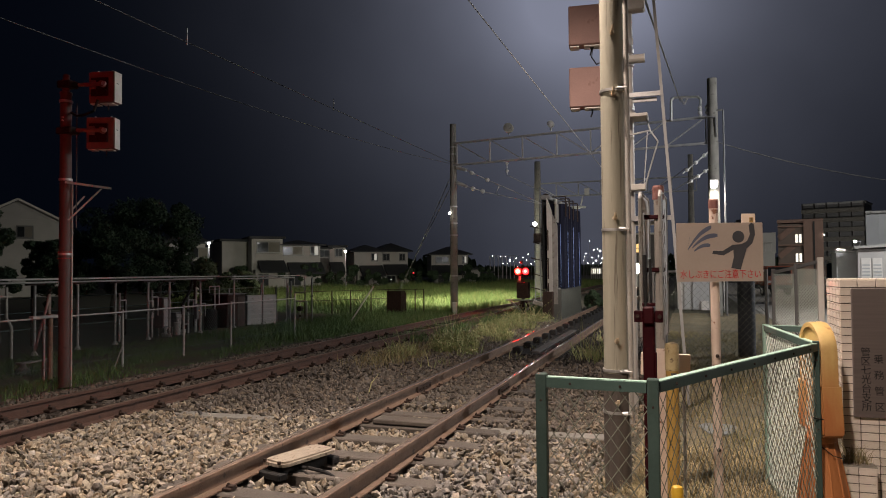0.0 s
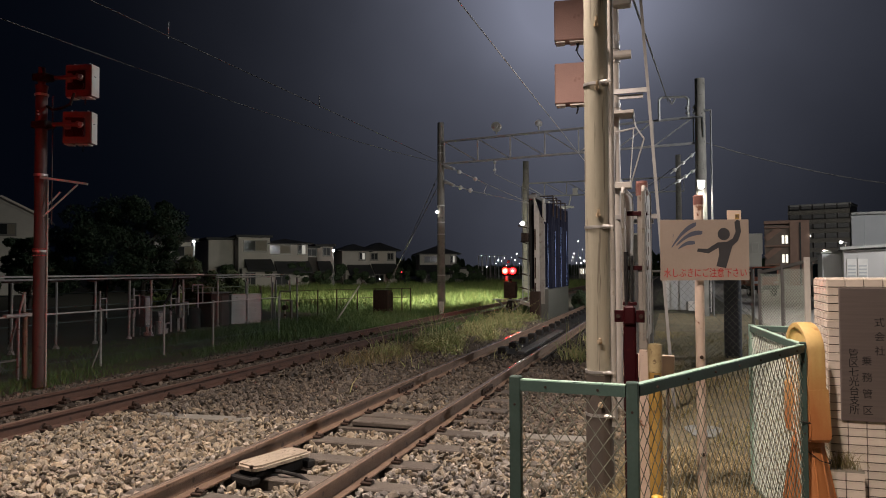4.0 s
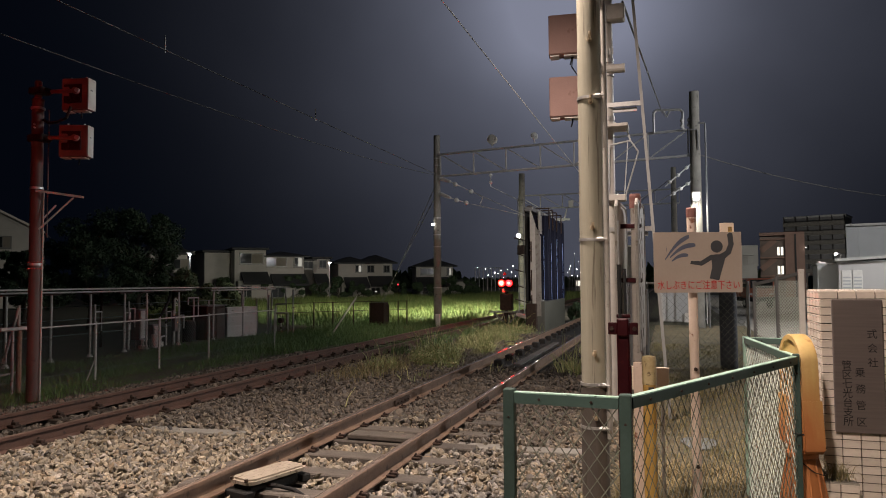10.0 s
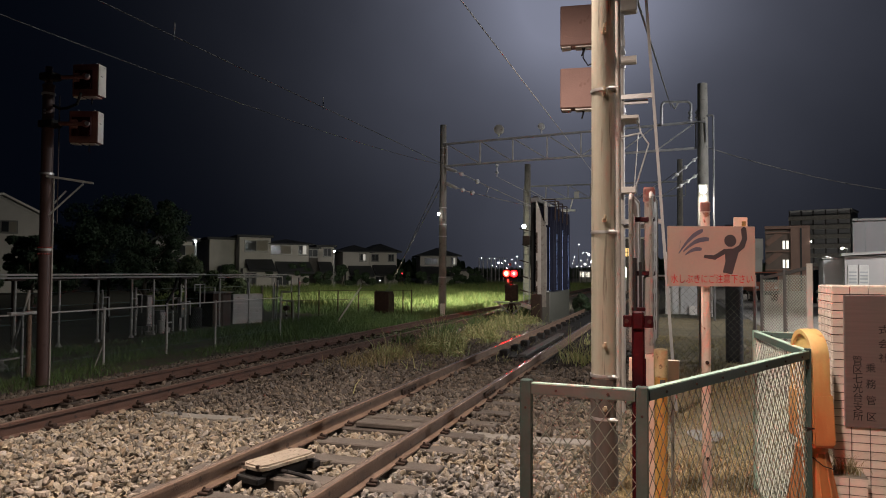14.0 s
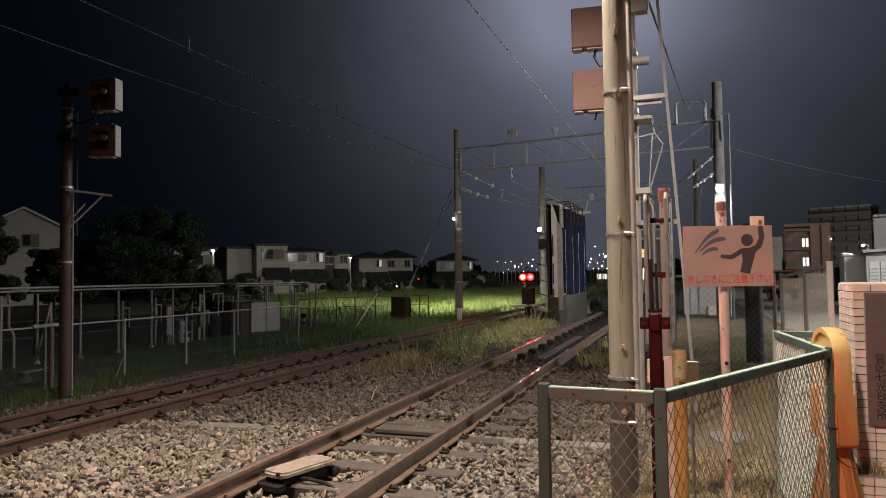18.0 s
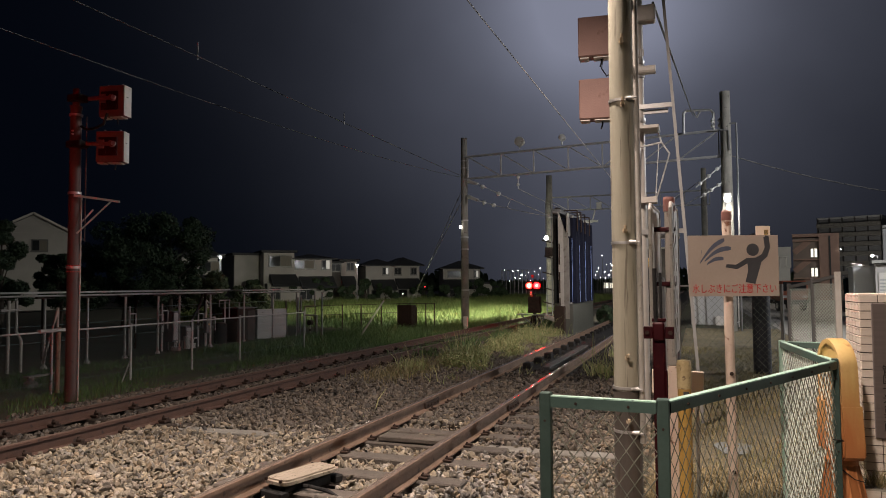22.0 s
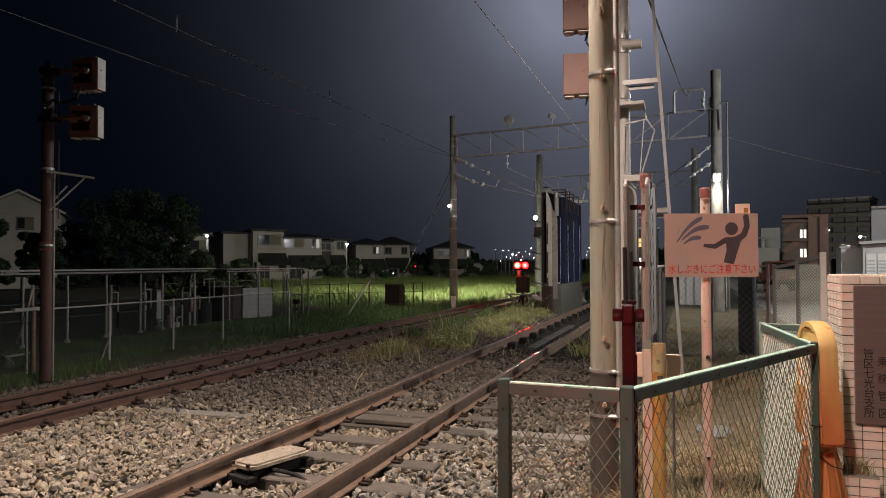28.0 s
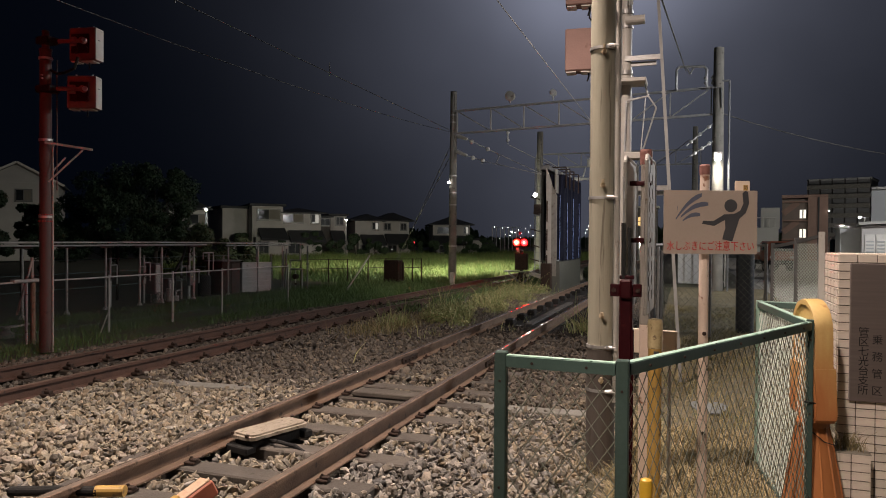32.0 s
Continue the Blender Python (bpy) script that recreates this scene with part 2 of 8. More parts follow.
M_RUST = mat("rusty_rail", (0.125, 0.077, 0.052), (0.235, 0.152, 0.105), 0.75, 0.1, 5, 0.5, 90, third=(0.085, 0.056, 0.040))
M_RUST_D = mat("dark_rusty_rail", (0.060, 0.031, 0.022), (0.106, 0.056, 0.040), 0.8, 0.1, 5, 0.5, 90, third=(0.035, 0.022, 0.017))
M_RAILTOP = mat("worn_railhead", (0.21, 0.16, 0.125), (0.29, 0.23, 0.19), 0.22, 0.45, 8, 0.012, 120)
M_RAILTOP_D = mat("dull_railhead", (0.10, 0.066, 0.049), (0.155, 0.105, 0.078), 0.7, 0.15, 8, 0.15, 120)
M_SLEEPER = mat("concrete_sleeper", (0.066, 0.055, 0.046), (0.115, 0.098, 0.082), 0.9, 0, 6, 0.5, 70, third=(0.06, 0.048, 0.038), vary=0.25)
M_WOODSL = mat("tarred_sleeper", (0.04, 0.03, 0.024), (0.085, 0.064, 0.048), 0.9, 0, 6, 0.7, 60, vary=0.3, stretch=(1, 8, 8))
M_IRON = mat("dark_iron", (0.035, 0.024, 0.02), (0.07, 0.045, 0.034), 0.7, 0.4, 15, 0.4, 90)
M_BEACON = mat("grey_resin", (0.22, 0.18, 0.14), (0.37, 0.315, 0.25), 0.6, 0, 9, 0.25, 90, third=(0.12, 0.085, 0.06), third_at=0.58, stretch=(3, 1, 1))
M_BLACK = mat("black_rubber", (0.012, 0.012, 0.013), (0.03, 0.028, 0.026), 0.7, 0, 12, 0.3, 60)
M_CONC = mat("cast_concrete", (0.25, 0.225, 0.185), (0.35, 0.32, 0.265), 0.85, 0, 3, 0.25, 70, third=(0.17, 0.15, 0.12), third_at=0.64)
M_CONC_D = mat("weathered_concrete", (0.16, 0.15, 0.13), (0.27, 0.255, 0.225), 0.9, 0, 3, 0.35, 60, third=(0.09, 0.085, 0.07))
M_POLE = mat("stained_pole_concrete", (0.285, 0.266, 0.208), (0.395, 0.370, 0.292), 0.85, 0, 3, 0.3, 90, third=(0.190, 0.168, 0.132), third_at=0.58, stretch=(5, 5, 0.25))
M_SLEEVE = mat("brown_stained_sleeve", (0.072, 0.059, 0.050), (0.108, 0.090, 0.077), 0.7, 0, 3, 0.15, 60, third=(0.07, 0.055, 0.045), stretch=(3, 3, 0.5))
M_MINT = mat("bright_mint_paint", (0.27, 0.44, 0.36), (0.44, 0.60, 0.51), 0.5, 0, 20, 0.1, 90, third=(0.05, 0.09, 0.07), third_at=0.62)
M_WIREL = mat("pale_lit_pvc_wire", (0.50, 0.56, 0.50), (0.68, 0.73, 0.66), 0.4, 0.1, 40, 0.0, 90)
M_STRAW = mat("straw_covered_earth", (0.10, 0.082, 0.046), (0.20, 0.165, 0.10), 0.95, 0, 2.5, 0.9, 60, third=(0.11, 0.115, 0.05), third_at=0.62)
M_ORANGE = mat("orange_red_plastic", (0.24, 0.065, 0.035), (0.34, 0.10, 0.05), 0.6, 0, 8, 0.1, 80, third=(0.14, 0.06, 0.04))
M_ZINC = mat("dull_zinc_pipe", (0.30, 0.29, 0.272), (0.42, 0.405, 0.38), 0.7, 0.1, 6, 0.1, 80, third=(0.20, 0.16, 0.12), third_at=0.62)
M_POSTR = mat("red_brown_post_paint", (0.060, 0.034, 0.030), (0.092, 0.052, 0.045), 0.6, 0.1, 4, 0.15, 70, third=(0.06, 0.032, 0.028), third_at=0.6)
# M_REDB paled: the haze over the right housings is in this colour
M_REDW = mat("hazed_red_brown_paint", (0.25, 0.145, 0.125), (0.32, 0.195, 0.168), 0.7, 0, 3, 0.15, 60, third=(0.22, 0.12, 0.10), third_at=0.6)
M_SLATE = mat("dark_blue_grey_sleeve", (0.022, 0.024, 0.030), (0.040, 0.042, 0.050), 0.7, 0, 9, 0.2, 60, third=(0.05, 0.036, 0.028), third_at=0.6, stretch=(6, 6, 0.6))
M_LOT = mat("worn_lot_paving", (0.13, 0.128, 0.122), (0.20, 0.196, 0.188), 0.9, 0, 0.6, 0.3, 60, third=(0.09, 0.088, 0.082), third_at=0.6)
M_WALLB = mat("brown_render", (0.20, 0.16, 0.14), (0.26, 0.21, 0.185), 0.85, 0, 1.2, 0.15, 30)
M_OLDP = mat("weathered_grey_pipe", (0.20, 0.185, 0.165), (0.30, 0.28, 0.25), 0.6, 0.1, 6, 0.1, 80, third=(0.13, 0.10, 0.075), third_at=0.6)
M_GRIME = mat("grimy_yellow_cap", (0.30, 0.22, 0.10), (0.50, 0.40, 0.22), 0.7, 0, 14, 0.3, 80, third=(0.16, 0.11, 0.06), third_at=0.60)
M_TANLID = mat("dusty_tan_lid", (0.44, 0.29, 0.20), (0.56, 0.39, 0.28), 0.7, 0, 10, 0.2, 80, third=(0.2, 0.11, 0.07))
M_BRASS = mat("dull_zinc_bolt", (0.42, 0.33, 0.22), (0.58, 0.47, 0.33), 0.5, 0.2, 14, 0.05, 90)
M_GALV = mat("galvanised_steel", (0.36, 0.35, 0.34), (0.52, 0.51, 0.50), 0.45, 0.7, 14, 0.08, 90)
M_GREYP = mat("grey_paint", (0.40, 0.37, 0.34), (0.50, 0.47, 0.43), 0.5, 0.0, 8, 0.08, 80, third=(0.26, 0.19, 0.13), third_at=0.68)
M_WHITEP = mat("chipped_white_paint", (0.62, 0.58, 0.53), (0.72, 0.69, 0.64), 0.45, 0, 7, 0.06, 90, third=(0.30, 0.16, 0.09), third_at=0.70)
M_PINKP = mat("faded_cream_paint", (0.56, 0.43, 0.35), (0.66, 0.53, 0.44), 0.5, 0, 9, 0.10, 90, third=(0.22, 0.09, 0.05), third_at=0.62)
M_REDP = mat("dark_red_paint", (0.022, 0.0025, 0.004), (0.038, 0.004, 0.006), 0.45, 0, 8, 0.1, 80, third=(0.05, 0.008, 0.008))
M_REDB = mat("red_oxide_box", (0.19, 0.082, 0.070), (0.26, 0.125, 0.108), 0.6, 0, 6, 0.1, 70)
M_STEELB = mat("brown_steel_pole", (0.062, 0.047, 0.042), (0.105, 0.080, 0.070), 0.6, 0.2, 5, 0.15, 70, third=(0.05, 0.036, 0.03))
M_RAILG = mat("weathered_green_rail", (0.046, 0.082, 0.070), (0.066, 0.112, 0.096), 0.5, 0.0, 9, 0.08, 80, third=(0.16, 0.27, 0.22), third_at=0.72)
M_GREEN = mat("green_fence_paint", (0.046, 0.072, 0.062), (0.066, 0.100, 0.087), 0.5, 0.0, 9, 0.08, 80, third=(0.12, 0.15, 0.12), third_at=0.76)
M_GREENW = mat("pvc_coated_wire", (0.119, 0.126, 0.101), (0.203, 0.210, 0.168), 0.45, 0.0, 40, 0.0, 90)
M_TEALW = mat("dark_teal_wire", (0.07, 0.10, 0.095), (0.12, 0.16, 0.15), 0.5, 0.1, 40, 0.0, 90)
M_POSTG = mat("grimy_grey_post", (0.23, 0.205, 0.18), (0.30, 0.27, 0.24), 0.6, 0, 6, 0.15, 80, third=(0.16, 0.12, 0.095), third_at=0.62)
M_FADED = mat("faded_print", (0.22, 0.19, 0.165), (0.27, 0.235, 0.205), 0.6, 0, 8, 0, 60)
M_LATTICE = mat("zinc_coated_lattice", (0.28, 0.275, 0.27), (0.37, 0.365, 0.36), 0.65, 0.1, 8, 0.1, 60)
M_DULL = mat("dull_lattice_steel", (0.13, 0.13, 0.13), (0.20, 0.20, 0.20), 0.6, 0.3, 8, 0.1, 60)
M_WETC = mat("wet_stained_concrete", (0.062, 0.064, 0.054), (0.115, 0.115, 0.098), 0.55, 0, 2.2, 0.3, 50, third=(0.12, 0.12, 0.10), third_at=0.64, stretch=(1, 1, 0.35))
M_DARKC = mat("dark_concrete", (0.06, 0.055, 0.052), (0.11, 0.10, 0.095), 0.9, 0, 3, 0.3, 60)
M_WIRE = mat("zinc_wire", (0.42, 0.41, 0.40), (0.58, 0.57, 0.55), 0.4, 0.7, 30, 0.0, 90)
M_LINE = mat("grooved_contact_wire", (0.30, 0.28, 0.26), (0.36, 0.34, 0.32), 0.6, 0.0, 3, 0.0, 20)
M_CABLE = mat("overhead_cable", (0.05, 0.048, 0.046), (0.095, 0.092, 0.09), 0.6, 0.3, 30, 0.0, 90)
M_YELLOW = mat("yellow_plastic", (0.52, 0.34, 0.115), (0.64, 0.45, 0.18), 0.45, 0, 4, 0.05, 60, third=(0.42, 0.20, 0.08), third_at=0.62)
M_YCAP = mat("bright_yellow_cap", (0.62, 0.36, 0.03), (0.72, 0.45, 0.05), 0.4, 0, 9, 0.03, 80)
M_YELPOST = mat("dirty_yellow_post", (0.38, 0.22, 0.05), (0.48, 0.30, 0.08), 0.55, 0, 6, 0.1, 80, third=(0.20, 0.12, 0.05), third_at=0.60)
M_TILE = mat("glazed_tile", (0.57, 0.495, 0.425), (0.66, 0.585, 0.51), 0.28, 0, 5, 0.03, 60, vary=0.10)
M_JOINT = mat("dark_mortar", (0.10, 0.075, 0.06), (0.15, 0.115, 0.095), 0.95, 0, 20, 0.4, 90)
M_PLAQUE = mat("brushed_bronze", (0.128, 0.104, 0.097), (0.172, 0.142, 0.132), 0.42, 0.3, 2, 0.03, 160, stretch=(1, 1, 30))
M_SIGN = mat("sign_board_enamel", (0.335, 0.272, 0.228), (0.39, 0.32, 0.27), 0.45, 0, 2.5, 0.02, 90)
M_NAVY = mat("slate_blue_print", (0.075, 0.085, 0.12), (0.10, 0.11, 0.15), 0.5, 0, 8, 0.0, 90)
M_DARKPR = mat("charcoal_print", (0.045, 0.045, 0.05), (0.06, 0.06, 0.065), 0.5, 0, 8, 0.0, 90)
M_REDPR = mat("red_print", (0.42, 0.018, 0.022), (0.50, 0.03, 0.03), 0.5, 0, 8, 0.0, 90)
M_BEIGE = mat("beige_plate", (0.70, 0.57, 0.45), (0.76, 0.63, 0.50), 0.55, 0, 5, 0.05, 80)
M_BLUE = mat("blue_brush_bristle", (0.008, 0.009, 0.018), (0.016, 0.018, 0.034), 0.75, 0, 6, 0.3, 30, stretch=(4, 4, 0.3))
M_BLUEL = mat("lit_blue_bristle", (0.22, 0.36, 0.80), (0.40, 0.55, 0.92), 0.3, 0, 8, 0.2, 40, stretch=(6, 6, 0.6))
M_PANEL = mat("dull_steel_panel", (0.34, 0.33, 0.30), (0.44, 0.43, 0.39), 0.6, 0.2, 3, 0.1, 60, third=(0.18, 0.165, 0.14))
M_WALLW = mat("cream_siding", (0.42, 0.395, 0.375), (0.49, 0.465, 0.44), 0.8, 0, 1.2, 0.1, 30)
M_WALLG = mat("grey_render", (0.40, 0.40, 0.39), (0.47, 0.47, 0.46), 0.8, 0, 1.0, 0.1, 30)
M_WALLT = mat("red_brown_tile_wall", (0.27, 0.175, 0.145), (0.34, 0.225, 0.185), 0.75, 0, 1.5, 0.2, 20)
M_ROOF = mat("slate_roof", (0.03, 0.032, 0.036), (0.055, 0.057, 0.062), 0.7, 0, 2, 0.3, 20)
M_GLASS = mat("dark_window_glass", (0.02, 0.022, 0.025), (0.035, 0.037, 0.04), 0.08, 0, 2, 0.0, 20)
M_CURTAIN = mat("drawn_curtain", (0.17, 0.155, 0.13), (0.24, 0.215, 0.18), 0.8, 0, 3, 0.0, 30, stretch=(14, 14, 1))
M_FRAME = mat("aluminium_frame", (0.16, 0.155, 0.15), (0.22, 0.215, 0.21), 0.45, 0.5, 8, 0, 60)
M_BARK = mat("bark", (0.06, 0.048, 0.036), (0.11, 0.09, 0.07), 0.9, 0, 8, 0.8, 40)
M_LEAF = island_mat("tree_leaf", [(0.018, 0.038, 0.018), (0.030, 0.056, 0.024), (0.042, 0.070, 0.028), (0.025, 0.047, 0.020)], 0.7, 0)
M_BUSH = island_mat("bush_leaf", [(0.055, 0.080, 0.036), (0.085, 0.115, 0.050), (0.11, 0.135, 0.062), (0.07, 0.098, 0.042)], 0.7, 0)
M_GRASS = island_mat("lush_grass", [(0.042, 0.095, 0.024), (0.08, 0.15, 0.040), (0.12, 0.18, 0.05), (0.065, 0.125, 0.032)], 0.6, 0)
M_WEED = island_mat("tall_weed", [(0.20, 0.25, 0.09), (0.27, 0.32, 0.12), (0.38, 0.38, 0.165), (0.44, 0.37, 0.195)], 0.6, 0)
M_FIELD = island_mat("meadow_grass", [(0.072, 0.122, 0.028), (0.105, 0.160, 0.038), (0.145, 0.190, 0.052), (0.185, 0.180, 0.065)], 0.7, 0)
M_DRY = island_mat("dry_grass", [(0.22, 0.165, 0.08), (0.31, 0.245, 0.125), (0.14, 0.135, 0.055), (0.26, 0.20, 0.105)], 0.75, 0)
M_LAWN = island_mat("brown_green_lawn", [(0.30, 0.235, 0.12), (0.42, 0.34, 0.18), (0.21, 0.21, 0.085), (0.36, 0.29, 0.15)], 0.75, 0)
M_STRAWB = island_mat("pale_straw", [(0.28, 0.215, 0.11), (0.42, 0.33, 0.18), (0.15, 0.125, 0.06), (0.50, 0.41, 0.24)], 0.8, 0)
M_PATCH = mat("pale_cement_patch", (0.15, 0.165, 0.17), (0.22, 0.235, 0.24), 0.8, 0, 9, 0.4, 60)
M_ASPH = mat("asphalt", (0.04, 0.04, 0.04), (0.075, 0.073, 0.07), 0.85, 0, 2, 0.5, 120)
M_PAVE = mat("pale_yard_paving", (0.30, 0.285, 0.26), (0.38, 0.36, 0.33), 0.85, 0, 1.0, 0.3, 60)
M_LAMPW = glow("white_lamp_glow", (1.0, 0.97, 0.92), 60)
M_LAMPB = glow("bright_lamp_glow", (1.0, 0.98, 0.95), 40)
M_LAMPS = glow("small_lamp_glow", (1.0, 0.95, 0.88), 14)
M_RED_ON = glow("red_signal_glow", (1.0, 0.0010, 0.0012), 180)
M_RED_HOT = glow("hot_red_signal_glow", (1.0, 0.0015, 0.0010), 220)
M_RED_CORE = glow("hot_red_core", (1.0, 0.30, 0.16), 9)
M_RED_DIM = glow("small_red_glow", (1.0, 0.04, 0.06), 1.6)
M_WIN_ON = glow("lit_window", (1.0, 0.93, 0.78), 1.2)
M_WIN_DIM = glow("dim_lit_window", (1.0, 0.94, 0.82), 0.35)
M_WIN_Y = glow("amber_lit_window", (1.0, 0.62, 0.22), 1.1)
M_FLASH = glow("red_flasher_lens", (1.0, 0.012, 0.012), 2350)
M_SEARCH = glow("searchlight_lens", (1.0, 0.96, 0.72), 40)
M_INSUL = mat("porcelain", (0.46, 0.46, 0.45), (0.56, 0.56, 0.55), 0.35, 0, 10, 0, 60)
M_REFL = mat("red_reflector", (0.35, 0.03, 0.03), (0.5, 0.06, 0.05), 0.25, 0, 10, 0.1, 80)
M_CARP = mat("teal_car_paint", (0.03, 0.07, 0.075), (0.05, 0.09, 0.095), 0.2, 0.3, 5, 0, 80)
M_TYRE = mat("tyre", (0.015, 0.015, 0.015), (0.03, 0.03, 0.03), 0.8, 0, 12, 0.2, 60)
M_PIPE = mat("conduit_pipe", (0.30, 0.28, 0.25), (0.39, 0.365, 0.33), 0.75, 0.0, 6, 0.05, 80, third=(0.22, 0.19, 0.16), third_at=0.66)

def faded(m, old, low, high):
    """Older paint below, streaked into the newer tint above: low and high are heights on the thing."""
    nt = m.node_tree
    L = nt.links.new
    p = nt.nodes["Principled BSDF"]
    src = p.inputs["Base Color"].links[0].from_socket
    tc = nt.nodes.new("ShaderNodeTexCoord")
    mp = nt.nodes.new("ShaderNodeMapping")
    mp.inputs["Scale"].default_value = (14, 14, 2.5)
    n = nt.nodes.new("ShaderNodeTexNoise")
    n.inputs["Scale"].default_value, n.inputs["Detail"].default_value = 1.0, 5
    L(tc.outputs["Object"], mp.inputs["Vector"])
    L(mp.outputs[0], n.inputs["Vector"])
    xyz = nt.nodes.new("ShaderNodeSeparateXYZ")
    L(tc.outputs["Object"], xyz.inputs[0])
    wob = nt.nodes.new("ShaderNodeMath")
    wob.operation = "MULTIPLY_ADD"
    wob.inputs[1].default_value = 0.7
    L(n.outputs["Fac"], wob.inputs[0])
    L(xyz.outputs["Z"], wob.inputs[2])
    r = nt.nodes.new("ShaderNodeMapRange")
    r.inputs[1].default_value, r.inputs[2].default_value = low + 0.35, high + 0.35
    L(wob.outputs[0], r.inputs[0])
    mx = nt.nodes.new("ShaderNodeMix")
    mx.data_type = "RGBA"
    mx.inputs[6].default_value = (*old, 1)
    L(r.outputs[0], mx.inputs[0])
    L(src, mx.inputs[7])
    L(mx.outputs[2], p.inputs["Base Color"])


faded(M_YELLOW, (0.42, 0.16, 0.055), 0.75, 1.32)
for m, gloss in ((M_GREEN, 0.12), (M_REDP, 0.15), (M_BLACK, 0.15), (M_REDB, 0.25), (M_IRON, 0.25), (M_SIGN, 0.2), (M_STEELB, 0.2), (M_POLE, 0.25), (M_BLUE, 0.08), (M_RAILTOP, 0.25)):
    m.node_tree.nodes["Principled BSDF"].inputs["Specular IOR Level"].default_value = gloss


# ---- building helpers ----
def thing(name, at, label, category, group="", kind="", rz=0):
    ob = new(name)
    ob.empty_display_size = 0.1
    ob.matrix_world = pose(*at, 0, 0, rz)
    return tagged(ob, label, category, group, kind)


def mesh_of(name, bm, material, smooth=False):
    me = bpy.data.meshes.new(name)
    bm.normal_update()
    bm.to_mesh(me)
    bm.free()
    for m in material if isinstance(material, (list, tuple)) else [material]:
        me.materials.append(m)
    if smooth:
        me.shade_smooth()
        me.set_sharp_from_angle(angle=radians(35))
    return me


def part(name, bm, material, parent=None, label="", smooth=False):
    ob = new(name, mesh_of(name, bm, material, smooth))
    if parent is not None:
        ob.parent = parent
    if label:
        ob["label"] = label
    return ob


def again(name, source, parent, m):
    ob = new(name, source.data)
    ob.parent = parent
    ob.matrix_basis = m
    if "label" in source:
        ob["label"] = source["label"]
    return ob


def from_arrays(name, verts, faces, material, parent=None):
    me = bpy.data.meshes.new(name)
    verts, faces = np.asarray(verts, np.float32), np.asarray(faces, np.int32)
    n, k = faces.shape
    me.vertices.add(len(verts))
    me.vertices.foreach_set("co", verts.ravel())
    me.loops.add(n * k)
    me.loops.foreach_set("vertex_index", faces.ravel())
    me.polygons.add(n)
    me.polygons.foreach_set("loop_start", np.arange(n, dtype=np.int32) * k)
    me.update(calc_edges=True)
    me.shade_flat()
    me.materials.append(material)
    ob = new(name, me)
    if parent is not None:
        ob.parent = parent
    return ob


def box(bm, c, s, bevel=0.0, rot=None, mi=0):
    m = Matrix.Translation(c) @ (rot or Matrix()) @ Matrix.Diagonal((*s, 1))
    r = bmesh.ops.create_cube(bm, size=1, matrix=m)
    vs = set(r["verts"])
    fs = {f for v in vs for f in v.link_faces}
    for f in fs:
        f.material_index = mi
    if bevel:
        es = list({e for v in vs for e in v.link_edges})
        bmesh.ops.bevel(bm, geom=es, offset=bevel, segments=1, affect="EDGES", profile=0.5)
    return bm


def one_box(s, bevel=0.0, c=(0, 0, 0), rot=None):
    return box(bmesh.new(), c, s, bevel, rot)


def rod(bm, a, b, r, r2=None, seg=10, cap=True):
    a, b = Vector(a), Vector(b)
    d = b - a
    if d.length < 1e-6:
        return bm
    q = d.to_track_quat("Z", "Y").to_matrix().to_4x4()
    bmesh.ops.create_cone(bm, cap_ends=cap, segments=seg, radius1=r, radius2=r if r2 is None else r2, depth=d.length,
                          matrix=Matrix.Translation((a + b) / 2) @ q)
    return bm


def path_rod(bm, pts, r, seg=6):
    for a, b in zip(pts, pts[1:]):
        rod(bm, a, b, r, seg=seg)
    return bm


def tube(bm, pts, r, seg=6):
    """One unbroken round tube along the points."""
    pts = [Vector(p) for p in pts]
    rings = []
    for i, p in enumerate(pts):
        d = (pts[min(i + 1, len(pts) - 1)] - pts[max(i - 1, 0)]).normalized()
        q = d.to_track_quat("Z", "Y")
        rings.append([bm.verts.new(p + q @ Vector((r * math.cos(2 * math.pi * k / seg), r * math.sin(2 * math.pi * k / seg), 0))) for k in range(seg)])
    for a, b in zip(rings, rings[1:]):
        for k in range(seg):
            bm.faces.new((a[k], a[(k + 1) % seg], b[(k + 1) % seg], b[k]))
    bm.faces.new(rings[0][::-1])
    bm.faces.new(rings[-1])
    return bm


def ball(bm, c, r, sub=2):
    bmesh.ops.create_icosphere(bm, subdivisions=sub, radius=r, matrix=Matrix.Translation(c))
    return bm


def beam(bm, a, b, w, h):
    """A square bar from a to b."""
    a, b = Vector(a), Vector(b)
    d = b - a
    q = d.to_track_quat("Z", "Y").to_matrix().to_4x4()
    bmesh.ops.create_cube(bm, size=1, matrix=Matrix.Translation((a + b) / 2) @ q @ Matrix.Diagonal((w, h, d.length, 1)))
    return bm


def lathe(bm, prof, seg=20, c=(0, 0, 0)):
    rings = []
    for r, z in prof:
        rings.append([bm.verts.new((c[0] + r * math.cos(2 * math.pi * i / seg), c[1] + r * math.sin(2 * math.pi * i / seg), c[2] + z)) for i in range(seg)])
    for p, q in zip(rings, rings[1:]):
        for i in range(seg):
            bm.faces.new((p[i], p[(i + 1) % seg], q[(i + 1) % seg], q[i]))
    bm.faces.new(rings[0][::-1])
    bm.faces.new(rings[-1])
    return bm


